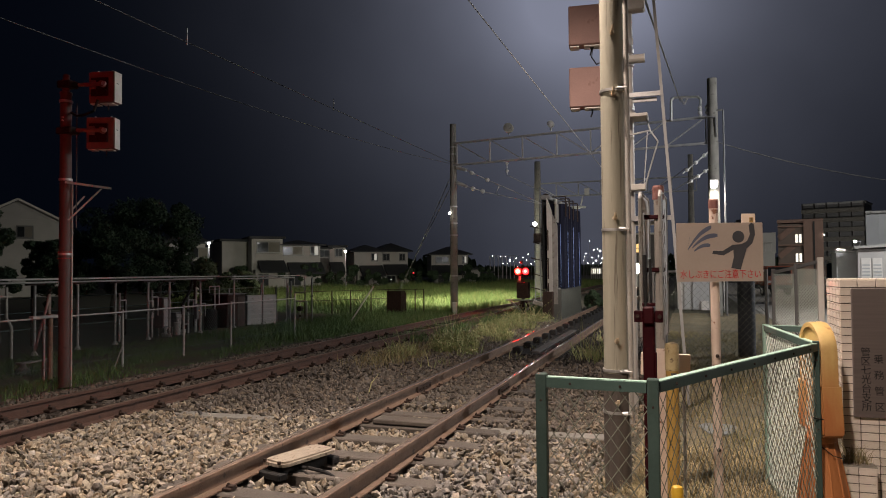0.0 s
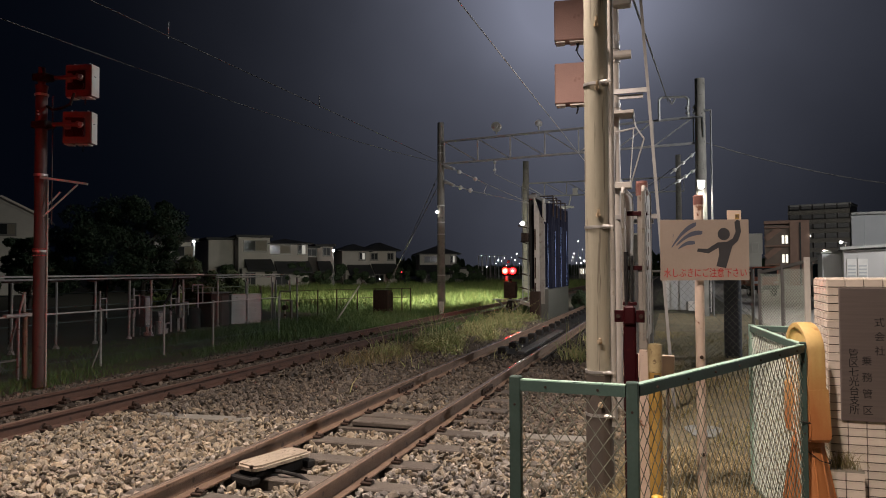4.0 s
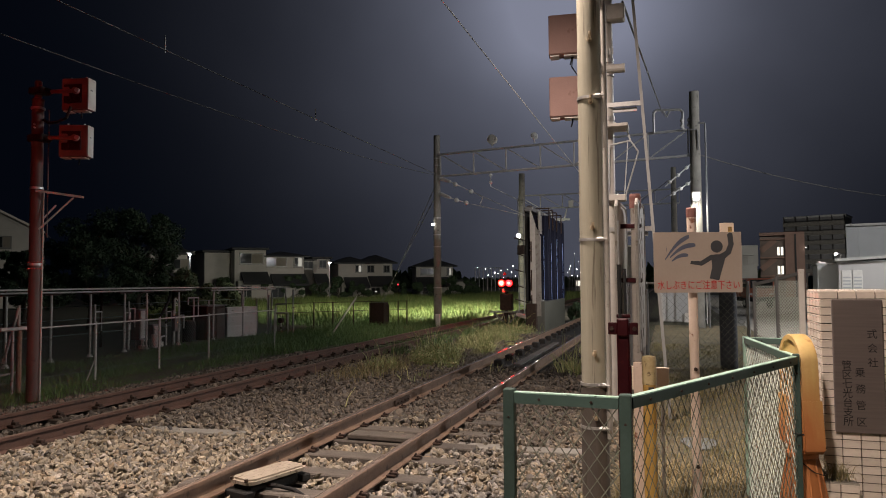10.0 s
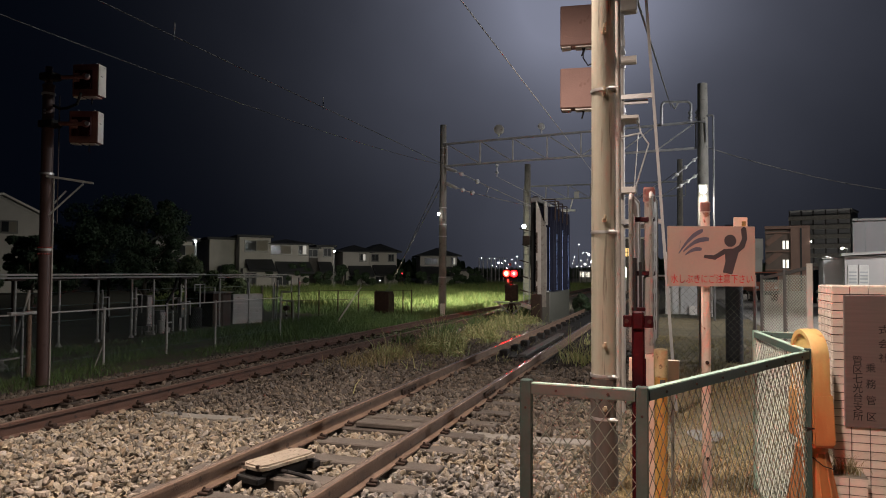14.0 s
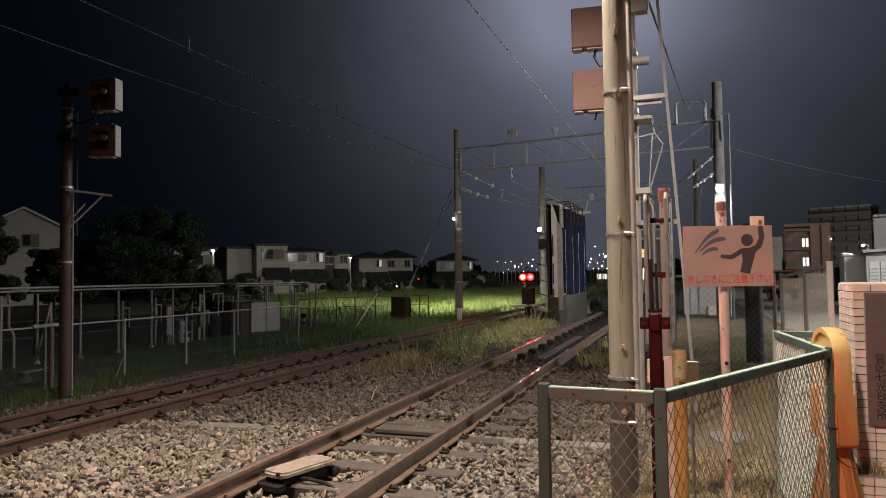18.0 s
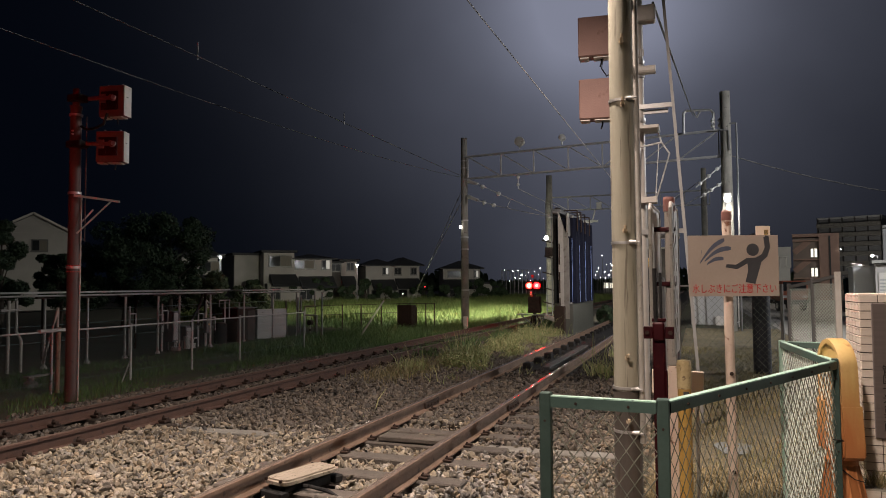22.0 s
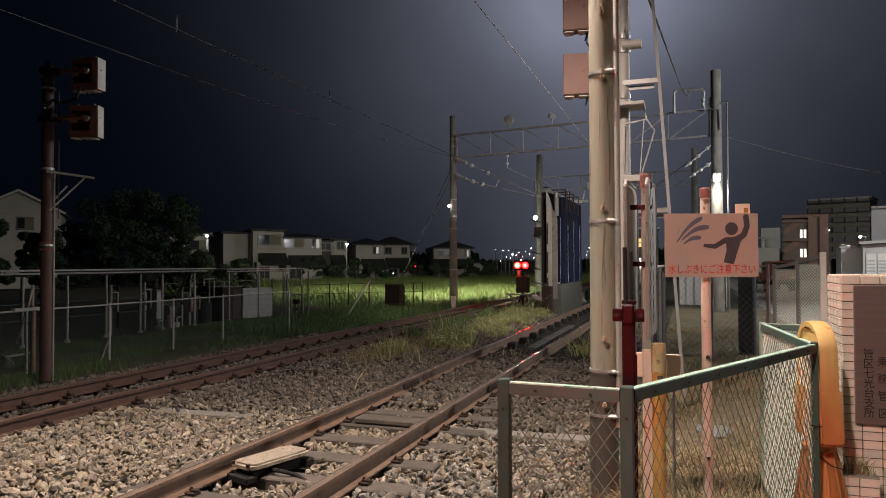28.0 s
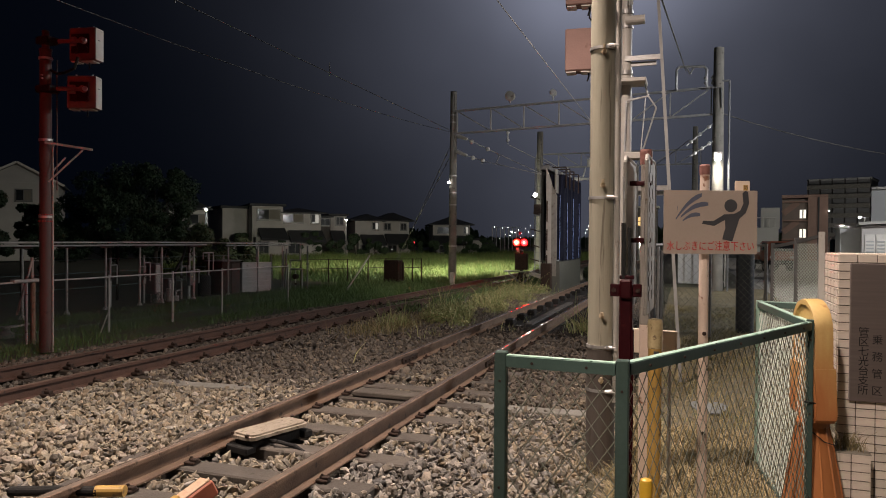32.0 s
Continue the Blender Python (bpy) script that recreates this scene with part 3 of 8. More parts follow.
def slab(bm, outline, z0, z1, m=None):
    """An extruded outline, in x and y."""
    lo = [bm.verts.new((x, y, z0)) for x, y in outline]
    hi = [bm.verts.new((x, y, z1)) for x, y in outline]
    n = len(outline)
    bm.faces.new(lo[::-1])
    bm.faces.new(hi)
    for i in range(n):
        bm.faces.new((lo[i], lo[(i + 1) % n], hi[(i + 1) % n], hi[i]))
    if m is not None:
        bmesh.ops.transform(bm, matrix=m, verts=lo + hi)
    return bm


def round_rect(w, h, r, seg=5):
    pts = []
    for cx, cy, a0 in ((w / 2 - r, h / 2 - r, 0), (-w / 2 + r, h / 2 - r, 90), (-w / 2 + r, -h / 2 + r, 180), (w / 2 - r, -h / 2 + r, 270)):
        for i in range(seg + 1):
            a = radians(a0 + 90 * i / seg)
            pts.append((cx + r * math.cos(a), cy + r * math.sin(a)))
    return pts


def writing(text, size, material, parent, m, name="lettering", extrude=0.001, scale_x=1.0):
    cu = bpy.data.curves.new(name, "FONT")
    cu.body, cu.size, cu.extrude = text, size, extrude
    cu.align_x, cu.align_y = "CENTER", "CENTER"
    tmp = new("letters_tmp", cu)
    me = bpy.data.meshes.new_from_object(tmp.evaluated_get(bpy.context.evaluated_depsgraph_get()))
    bpy.data.objects.remove(tmp)
    bpy.data.curves.remove(cu)
    me.materials.clear()
    me.materials.append(material)
    ob = new(name, me)
    ob.parent = parent
    ob.matrix_basis = m @ Matrix.Diagonal((scale_x, 1, 1, 1))
    return ob


def mesh_wires(w, h, dx, dz, r, bulge=0.004):
    """Chain-link of two families of diagonal wires, in a panel w wide (x) and h high (z)."""
    bm = bmesh.new()
    slope = dz / dx
    span = h / slope
    k = -int(span / dx) - 1
    while k * dx < w:
        for sgn in (1, -1):
            x0 = k * dx if sgn > 0 else w - k * dx
            a = [x0, 0.0]
            b = [x0 + sgn * span, h]
            # clip to the panel
            for p, q in ((a, b), (b, a)):
                if p[0] < 0:
                    f = (0 - p[0]) / (q[0] - p[0])
                    p[1] += (q[1] - p[1]) * f
                    p[0] = 0
                elif p[0] > w:
                    f = (w - p[0]) / (q[0] - p[0])
                    p[1] += (q[1] - p[1]) * f
                    p[0] = w
            if min(a[0], b[0]) >= 0 and max(a[0], b[0]) <= w and abs(a[1] - b[1]) > 0.01:
                y = bulge * sgn
                rod(bm, (a[0], y, a[1]), (b[0], y, b[1]), r, seg=4, cap=False)
        k += 1
    return bm


def blades(rng, xs, ys, zs, hts, width, lean=0.35):
    """Grass blades, each a bent strip of two quads. Vertices and quads."""
    n = len(xs)
    ang = rng.uniform(0, 2 * np.pi, n)
    dirx, diry = np.cos(ang), np.sin(ang)
    la = rng.uniform(0, 2 * np.pi, n)
    ln = rng.uniform(0.05, lean, n) * hts
    v = np.zeros((n, 6, 3))
    for j, (f, wd) in enumerate(((0, 1.0), (0.55, 0.75), (1.0, 0.12))):
        cx = xs + np.cos(la) * ln * f * f
        cy = ys + np.sin(la) * ln * f * f
        cz = zs + hts * f * (1 - 0.12 * f)
        for s, sg in ((0, -1), (1, 1)):
            v[:, 2 * j + s, 0] = cx + sg * dirx * width * wd / 2
            v[:, 2 * j + s, 1] = cy + sg * diry * width * wd / 2
            v[:, 2 * j + s, 2] = cz
    base = np.arange(n)[:, None] * 6
    f = np.concatenate([base + np.array([0, 1, 3, 2]), base + np.array([2, 3, 5, 4])])
    return v.reshape(-1, 3), f


def stone_points(rng, n, size):
    """Corners of n faceted stones, each a skewed twenty-faced block."""
    g = (1 + 5 ** 0.5) / 2
    iv = np.array([(-1, g, 0), (1, g, 0), (-1, -g, 0), (1, -g, 0), (0, -1, g), (0, 1, g), (0, -1, -g), (0, 1, -g), (g, 0, -1), (g, 0, 1), (-g, 0, -1), (-g, 0, 1)]) / 1.902
    v = iv[None] * rng.uniform(0.66, 1.12, (n, 12, 1)) + rng.normal(0, 0.09, (n, 12, 3))
    # split faces: each stone is cut by two planes
    for _ in range(3):
        d = rng.normal(size=(n, 1, 3))
        d /= np.linalg.norm(d, axis=2)[..., None]
        over = np.clip((v * d).sum(2, keepdims=True) - rng.uniform(0.42, 0.72, (n, 1, 1)), 0, None)
        v = v - over * d
    v = v * rng.uniform(0.7, 1.3, (n, 1, 3)) * np.array([1.28, 0.98, 0.58])
    v = v * (size * np.clip(rng.lognormal(0.0, 0.28, n), 0.5, 1.7))[:, None, None]
    q = rng.normal(size=(n, 4))
    q /= np.linalg.norm(q, axis=1)[:, None]
    w, x, y, z = q.T
    rot = np.stack([1 - 2 * (y * y + z * z), 2 * (x * y - z * w), 2 * (x * z + y * w), 2 * (x * y + z * w), 1 - 2 * (x * x + z * z), 2 * (y * z - x * w),
                    2 * (x * z - y * w), 2 * (y * z + x * w), 1 - 2 * (x * x + y * y)], 1).reshape(n, 3, 3)
    return np.einsum("nij,nkj->nki", rot, v)


STONE_FACES = np.array([(0, 11, 5), (0, 5, 1), (0, 1, 7), (0, 7, 10), (0, 10, 11), (1, 5, 9), (5, 11, 4), (11, 10, 2), (10, 7, 6), (7, 1, 8),
                        (3, 9, 4), (3, 4, 2), (3, 2, 6), (3, 6, 8), (3, 8, 9), (4, 9, 5), (2, 4, 11), (6, 2, 10), (8, 6, 7), (9, 8, 1)])


def stones(rng, xs, ys, zs, size):
    """Angular crushed stones at the places given. Vertices and triangles."""
    n = len(xs)
    v = stone_points(rng, n, size * 0.66) + np.stack([xs, ys, zs], 1)[:, None]
    f = (np.arange(n)[:, None, None] * 12 + STONE_FACES[None]).reshape(-1, 3)
    return v.reshape(-1, 3), f


# ---- ground, ballast and paving ----
def ground_height(x, y):
    x = max(-60, min(60, x))
    bed = 1 / (1 + math.exp(-(x + 6.2) * 6)) * (1 - 1 / (1 + math.exp(-(x - 1.9) * 6)))
    h = -0.30 + 0.06 * noise.noise((x * 0.25, y * 0.25, 0)) * min(1, max(0, (abs(x + 2) - 4) / 4))
    right = 1 / (1 + math.exp(-(x - 1.8) * 5))
    h = h * (1 - right) + right * -0.215
    return h - 0.12 * bed


def build_ground():
    bm = bmesh.new()
    def axis(near, far, a, b, n):
        inner = list(np.linspace(a, b, n))
        out = [far * f for f in (0.02, 0.04, 0.08, 0.16, 0.32, 0.6, 1.0)]
        return [a - o for o in out[::-1]] + inner + [b + o for o in out]
    gx, gy = axis(0, 2500, -20, 14, 86), axis(0, 2500, -10, 60, 86)
    rows = [[bm.verts.new((x, y, ground_height(x, y))) for x in gx] for y in gy]
    for r, q in zip(rows, rows[1:]):
        for i in range(len(gx) - 1):
            bm.faces.new((r[i], r[i + 1], q[i + 1], q[i]))
    tagged(part("ground", bm, M_GROUND, smooth=True), "bare earth ground with sparse grass", "ground", kind="structure")
    # ballast bed, one strip with both shoulders
    bm = bmesh.new()
    prof = [(-6.4, -0.42), (-5.7, -0.32), (-5.2, -0.25), (-2.75, -0.25), (-2.1, -0.26), (-1.6, -0.25), (1.35, -0.25), (1.9, -0.26), (2.35, -0.34)]
    ys = list(np.linspace(-9, 30, 40)) + [40, 60, 90, 140]
    grid = [[bm.verts.new((x, y, z + 0.012 * noise.noise((x * 3, y * 3, 1)))) for x, z in prof] for y in ys]
    for r, q in zip(grid, grid[1:]):
        for i in range(len(prof) - 1):
            bm.faces.new((r[i], r[i + 1], q[i + 1], q[i]))
    bed = tagged(part("ballast_bed", bm, M_BED, smooth=True), "dusty bed of crushed stone under both tracks", "ballast", kind="structure")
    global BALLAST_BED
    BALLAST_BED = bed
    # paved yard and road on the side of the office
    bm = one_box((44, 60, 0.06), 0.0, (27.5, 49, -0.22))
    tagged(part("yard_pavement", bm, M_PAVE), "pale paved yard beyond the fence", "pavement", kind="structure")
    bm = one_box((60, 5.4, 0.06), 0.0, (0, -5.9, -0.075))
    tagged(part("crossing_road", bm, M_ASPH), "asphalt road over the level crossing", "road", kind="structure")
    # straw-strewn verge behind the fences
    bm = bmesh.new()
    gx, gy = np.linspace(2.4, 5.45, 16), np.linspace(-3.15, 27.0, 86)
    grid = [[bm.verts.new((x, y, -0.196 + 0.018 * noise.noise((x * 1.7, y * 1.7, 4)))) for x in gx] for y in gy]
    for r, q in zip(grid, grid[1:]):
        for i in range(len(gx) - 1):
            bm.faces.new((r[i], r[i + 1], q[i + 1], q[i]))
    tagged(part("verge", bm, M_STRAW, smooth=True), "mossy earth verge strewn with dry straw", "ground", kind="structure")
    bm = one_box((18, 18.2, 0.06), 0.0, (14.45, 5.85, -0.226))
    tagged(part("forecourt", bm, M_ASPH), "plain asphalt forecourt of the office", "pavement", kind="structure")
    bm = one_box((24, 46, 0.06), 0.0, (17.2, 38.2, -0.235))
    tagged(part("parking_lot", bm, M_LOT), "worn grey paving of the lot behind the gate", "pavement", kind="structure")
    # low concrete kerb beside the washing track
    kerb = thing("concrete_kerb", (-1.22, 12.3, -0.31), "low weathered concrete kerb beside the track", "kerb")
    for i in range(6):
        part("kerb_stone", one_box((0.42, 1.92, 0.2), 0.015, (random.uniform(-.01, .01), 0.97 + i * 1.94, 0.02)), M_DARKC, kerb)


def build_ballast():
    rng = np.random.default_rng(3)
    def scatter(n, x0, x1, y0, y1, keep):
        xs, ys = rng.uniform(x0, x1, n), rng.uniform(y0, y1, n)
        k = keep(xs, ys)
        return xs[k], ys[k]
    rails = (-4.43, -3.37, -0.534, 0.534)
    def clear(xs, ys):
        ok = np.ones(len(xs), bool)
        for r in rails:
            ok &= np.abs(xs - r) > (0.085 if r > -2 else 0.15)
        ok &= ~((np.abs(xs + 0.25) < 0.20) & (np.abs(ys - 4.82) < 0.40))
        ok &= ~((np.abs(ys - 6.66 - 0.10 * xs / 2) < 0.13) & (rng.uniform(size=len(xs)) < np.where((xs < -1.9) | (xs > 0.75), 0.93, 0.0)))
        # keep the sleepers of the near track showing
        ph = ((ys - 3.5) / 0.6 + 0.5) % 1.0 - 0.5
        ok &= ~((np.abs(xs) < 0.98) & (np.abs(ph) * 0.6 < 0.10) & (rng.uniform(size=len(xs)) < np.where(ys < 7.4, 0.92, 0.05)))
        return ok
    def heap(xs, ys):
        z = np.full(len(xs), -0.195)
        z -= np.clip(xs - 1.5, 0, 1) * 0.12
        z -= np.clip(-5.2 - xs, 0, 1) * 0.10
        inner = (np.abs(xs) < 0.45)
        z[inner] += np.where(ys[inner] < 7.5, -0.015, 0.022)
        return z
    xs, ys = scatter(50000, -3.25, 2.35, 2.3, 9.5, clear)
    zs = heap(xs, ys) + rng.uniform(-0.05, 0.03, len(xs))
    zs += 0.03 * np.sin(xs * 2.1 + 0.4 * ys) * (xs < -0.7)
    # pale stone up to the cable trough, darker stone past it, grey stone outside the near rail
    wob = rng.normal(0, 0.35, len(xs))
    darker = ys + wob > 6.75 + 0.9 * (np.abs(xs) < 0.45)
    thin = darker & (rng.uniform(size=len(xs)) < 0.25)
    grey = ~darker & (xs > 0.45) & (ys + wob < 5.0)
    grey |= ~darker & (rng.uniform(size=len(xs)) < np.where(xs > 0.4, 0.45, 0.12))
    for name, k, stuff, size, label in (("grey_ballast_stones", grey, M_STONE_G, 0.042, "grey crushed ballast stones outside the near rail"),
                                        ("ballast_stones", ~darker & ~grey, M_STONE, 0.043, "loose pale crushed ballast stones round the rails"),
                                        ("sooty_ballast_stones", darker & ~thin, M_STONE_D, 0.043, "darker brown ballast stones past the cable trough")):
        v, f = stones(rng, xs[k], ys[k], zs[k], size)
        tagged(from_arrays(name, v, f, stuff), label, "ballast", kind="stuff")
    xs, ys = scatter(30000, -3.2, 2.35, 9.5, 21, clear)
    # the unlit stretch before the washer is put into the stone colour
    unlit = (np.abs(xs - 0.3) < 1.15) & (ys + rng.normal(0, 0.4, len(xs)) > 11.6)
    zs = heap(xs, ys) + rng.uniform(-0.012, 0.045, len(xs))
    v, f = stones(rng, xs[unlit], ys[unlit], zs[unlit] - 0.03, 0.042)
    tagged(from_arrays("oily_ballast_stones", v, f, M_STONE_O), "black ballast stones before the train washer, their shade in the colour", "ballast", kind="stuff")
    v, f = stones(rng, xs[~unlit], ys[~unlit], zs[~unlit], 0.046)
    tagged(from_arrays("far_ballast_stones", v, f, M_STONE_D), "dark brown ballast stones further along the track", "ballast", kind="stuff")
    xs, ys = scatter(26000, -5.9, 2.35, -3.1, 2.3, clear)
    v, f = stones(rng, xs, ys, heap(xs, ys) + rng.uniform(-0.02, 0.03, len(xs)), 0.046)
    tagged(from_arrays("road_ballast_stones", v, f, M_STONE), "crushed ballast stones beside the crossing road", "ballast", kind="stuff")
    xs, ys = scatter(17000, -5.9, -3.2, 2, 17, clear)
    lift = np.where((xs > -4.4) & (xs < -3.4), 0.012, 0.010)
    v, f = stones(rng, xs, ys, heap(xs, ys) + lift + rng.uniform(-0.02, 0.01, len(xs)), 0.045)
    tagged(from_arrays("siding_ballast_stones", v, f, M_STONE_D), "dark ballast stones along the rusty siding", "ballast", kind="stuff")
    # loose stones lying on top beside the near rail
    rs = np.random.default_rng(17)
    shapes = []
    for k in range(14):
        v = stone_points(rs, 1, 0.030)[0]
        me = bpy.data.meshes.new("stone")
        me.from_pydata(v.tolist(), [], STONE_FACES.tolist())
        me.shade_flat()
        me.materials.append(M_STONE_P)
        shapes.append(me)
    for k in range(300):
        ob = new("stone", shapes[k % 14])
        ob.parent = BALLAST_BED
        x = rs.uniform(-2.3, -0.68) if k % 3 else rs.uniform(0.66, 1.6)
        s = rs.uniform(0.75, 1.25)
        ob.matrix_basis = pose(x, rs.uniform(3.0, 4.6), -0.165 + rs.uniform(-0.008, 0.012), *rs.uniform(0, 360, 3)) @ Matrix.Diagonal((s, s, s, 1))
    xs, ys = scatter(5000, 1.2, 3.0, 2.2, 9, clear)
    v, f = stones(rng, xs, ys, np.full(len(xs), -0.205), 0.03)
    tagged(from_arrays("verge_stones", v, f, M_STONE), "small pale stones on the verge by the fence", "ballast", kind="stuff")


# ---- tracks ----
def rail_mesh(length):
    prof = [(-0.0635, -0.153), (0.0635, -0.153), (0.0635, -0.142), (0.012, -0.126), (0.008, -0.045), (0.0325, -0.034), (0.0325, -0.008), (0.026, -0.0016), (0.014, -0.0004), (0.0, 0.0),
            (-0.014, -0.0004), (-0.026, -0.0016), (-0.0325, -0.008), (-0.0325, -0.034), (-0.008, -0.045), (-0.012, -0.126), (-0.0635, -0.142)]
    bm = bmesh.new()
    a = [bm.verts.new((x, 0, z)) for x, z in prof]
    b = [bm.verts.new((x, length, z)) for x, z in prof]
    n = len(prof)
    bm.faces.new(a)
    bm.faces.new(b[::-1])
    for i in range(n):
        f = bm.faces.new((a[(i + 1) % n], a[i], b[i], b[(i + 1) % n]))
        if prof[i][1] > -0.007 and prof[(i + 1) % n][1] > -0.007:
            f.material_index = 1
    return bm


def clip_mesh():
    bm = bmesh.new()
    box(bm, (0, 0, 0.010), (0.085, 0.085, 0.020), 0.005)
    box(bm, (-0.02, 0, 0.026), (0.05, 0.042, 0.022), 0.005)
    rod(bm, (0.010, 0, 0.015), (0.010, 0, 0.050), 0.010, seg=6)
    rod(bm, (0.010, 0, 0.020), (0.010, 0, 0.038), 0.017, seg=6)
    return bm


def track(name, cx, z, y0, y1, label, top, sleeper_mat, step, near_to):
    tr = thing(name, (cx, 0, z), label, "railway track", kind="structure")
    for s in (-1, 1):
        part("rail", rail_mesh(y1 - y0), [M_RUST if top is M_RAILTOP else M_RUST_D, top], tr).matrix_basis = pose(s * 0.5335, y0, 0)
    sl0 = clip0 = None
    # the old siding has taller spring clips
    grip = Matrix.Identity(4) if top is M_RAILTOP else Matrix.Diagonal((1.25, 1.3, 1.75, 1))
    y = 3.5 - step * int((3.5 - y0) / step)
    while y < near_to:
        m = pose(random.uniform(-.03, .03), y + random.uniform(-.012, .012), -0.153, 0, 0, random.uniform(-0.7, 0.7))
        if sl0 is None:
            sl0 = part("sleeper", one_box((2.0, 0.21, 0.14), 0.012, (0, 0, -0.072)), sleeper_mat, tr)
            sl0.matrix_basis = m
        else:
            again("sleeper", sl0, tr, m)
        if y > 2.0 and y < 16:
            for s in (-1, 1):
                for side in (-1, 1):
                    mm = pose(s * 0.5335 + side * 0.098, y, -0.150, 0, 0, 180 if side > 0 else 0) @ grip
                    if clip0 is None:
                        clip0 = part("rail_clip", clip_mesh(), M_IRON, tr, "rusty bolted rail clip")
                        clip0.matrix_basis = mm
                    else:
                        again("rail_clip", clip0, tr, mm)
        y += step
    return tr


def build_tracks():
    near = track("washing_track", 0, 0, -9, 130, "rusty narrow-gauge track with worn shiny railheads", M_RAILTOP, M_SLEEPER, 0.6, 11.6)
    track("siding_track", -3.90, -0.015, -9, 130, "rust-brown siding track in dark ballast", M_RAILTOP_D, M_WOODSL, 0.62, 24)
    # fishplate joints
    for x, y in ((-0.5335, 8.45), (0.5335, 8.6)):
        bm = bmesh.new()
        for s in (-1, 1):
            box(bm, (x + s * 0.028, y, -0.085), (0.022, 0.5, 0.075), 0.005)
            for k in (-0.18, -0.06, 0.06, 0.18):
                rod(bm, (x + s * 0.035, y + k, -0.085), (x + s * 0.06, y + k, -0.085), 0.014, seg=6)
        part("fishplate", bm, M_IRON, near, "bolted rail joint plate")
    # black slab in place of the dark pit, and rail chairs in the washing plant
    # the pit's darkness is put into the slab's black
    part("dark_pit_slab", one_box((0.9, 18, 0.1), 0.01, (0.0, 21.9, -0.20)), M_BLACK, near, "black slab standing in for the dark pit between the rails")
    part("walkway_strip", one_box((0.16, 5.0, 0.06), 0.01, (0.06, 15.6, -0.15)), M_DARKC, near, "dull concrete strip inside the rail")
    chair = part("rail_chair", one_box((0.16, 0.26, 0.15), 0.015), M_BLACK, near, "dark cast rail chair block")
    chair.matrix_basis = pose(-0.264, 13.0, -0.105)
    for i in range(1, 17):
        again("rail_chair", chair, near, pose(-0.264, 13.0 + i * 0.98, -0.105))
    # a wide pale plank between the rails
    plank = thing("crossing_plank", (0.0, 6.55, -0.155), "wide pale concrete plank lying between the rails", "plank")
    part("plank", one_box((0.78, 0.22, 0.05), 0.01, (0.05, 0, 0.035)), M_SLEEPER, plank)
    trough = thing("cable_trough", (0, 6.66, -0.20), "pale concrete cable trough lids half buried in the ballast", "cable trough", rz=3)
    for x in (-2.98, -2.45, -1.92, 0.98, 1.50, 2.02):
        part("lid", one_box((0.515, 0.21, 0.05), 0.008, (x, random.uniform(-.012, .012), random.uniform(-0.016, -0.004)), Matrix.Rotation(random.uniform(-0.03, 0.03), 4, "Z")), M_CONC_D, trough)
    # black strip laid down as the shade in the gap
    part("gap_shade", one_box((0.9, 0.16, 0.02), 0.0, (0.05, 0.22, 0.005)), M_BLACK, plank, "black strip painted as the shaded gap behind the plank")


def build_beacon():
    t = thing("track_beacon", (-0.265, 4.84, -0.16), "rounded pale resin transponder plate on a black base between the rails", "track beacon", rz=-16)
    bm = slab(bmesh.new(), round_rect(0.28, 0.63, 0.075), 0.075, 0.10)
    part("cover_plate", bm, M_BEACON, t, "rounded pale resin cover")
    bm = slab(bmesh.new(), round_rect(0.235, 0.575, 0.06), 0.1, 0.114)
    part("raised_lid", bm, M_BEACON, t)
    bm = bmesh.new()
    box(bm, (0, -0.02, 0.015), (0.18, 0.54, 0.11), 0.02)
    box(bm, (0, -0.30, 0.0), (0.25, 0.10, 0.06), 0.01)
    box(bm, (0, 0.30, 0.0), (0.25, 0.10, 0.06), 0.01)
    part("base", bm, M_BLACK, t, "black base in shadow")
    bm = path_rod(bmesh.new(), [(0.1, -0.1, 0.03), (0.22, -0.12, 0.05), (0.34, -0.05, 0.02), (0.5, -0.06, -0.02)], 0.016, 8)
    part("cable", bm, M_BLACK, t)
    for x, y in ((-0.085, -0.31), (0.085, -0.31), (0.085, 0.31), (-0.085, 0.31)):
        part("bolt", rod(bmesh.new(), (x, y, 0.1), (x, y, 0.122), 0.016, seg=6), M_IRON, t)
    # yellow-ended hose and open junction box at the crossing edge
    h = thing("hose_end", (-0.42, 3.22, -0.1), "black hose with a yellow sleeve lying by the rail", "hose")
    part("hose", path_rod(bmesh.new(), [(-0.55, -0.12, 0.02), (-0.25, -0.05, 0.04), (0.02, 0.0, 0.05)], 0.03, 12), M_BLACK, h)
    part("sleeve", rod(bmesh.new(), (0.0, 0.0, 0.05), (0.17, 0.05, 0.055), 0.034, seg=14), M_YELPOST, h, "yellow sleeve")
    j = thing("junction_box", (0.05, 3.46, -0.16), "open tan junction box with an orange rim between the rails", "junction box", rz=-24)
    j.matrix_world = pose(0.13, 3.45, -0.135, 24, -6, -26) @ Matrix.Diagonal((0.86, 0.9, 0.86, 1))
    bm = one_box((0.16, 0.27, 0.12), 0.012, (0, 0, 0.05))
    part("body", bm, M_ORANGE, j, "orange-red box rim")
    part("lid", one_box((0.13, 0.235, 0.012), 0.004, (0, 0, 0.116)), M_TANLID, j, "tan lid")
    part("marker", one_box((0.07, 0.045, 0.03), 0.006, (0.01, -0.11, 0.135)), M_YELPOST, j, "yellow marker")


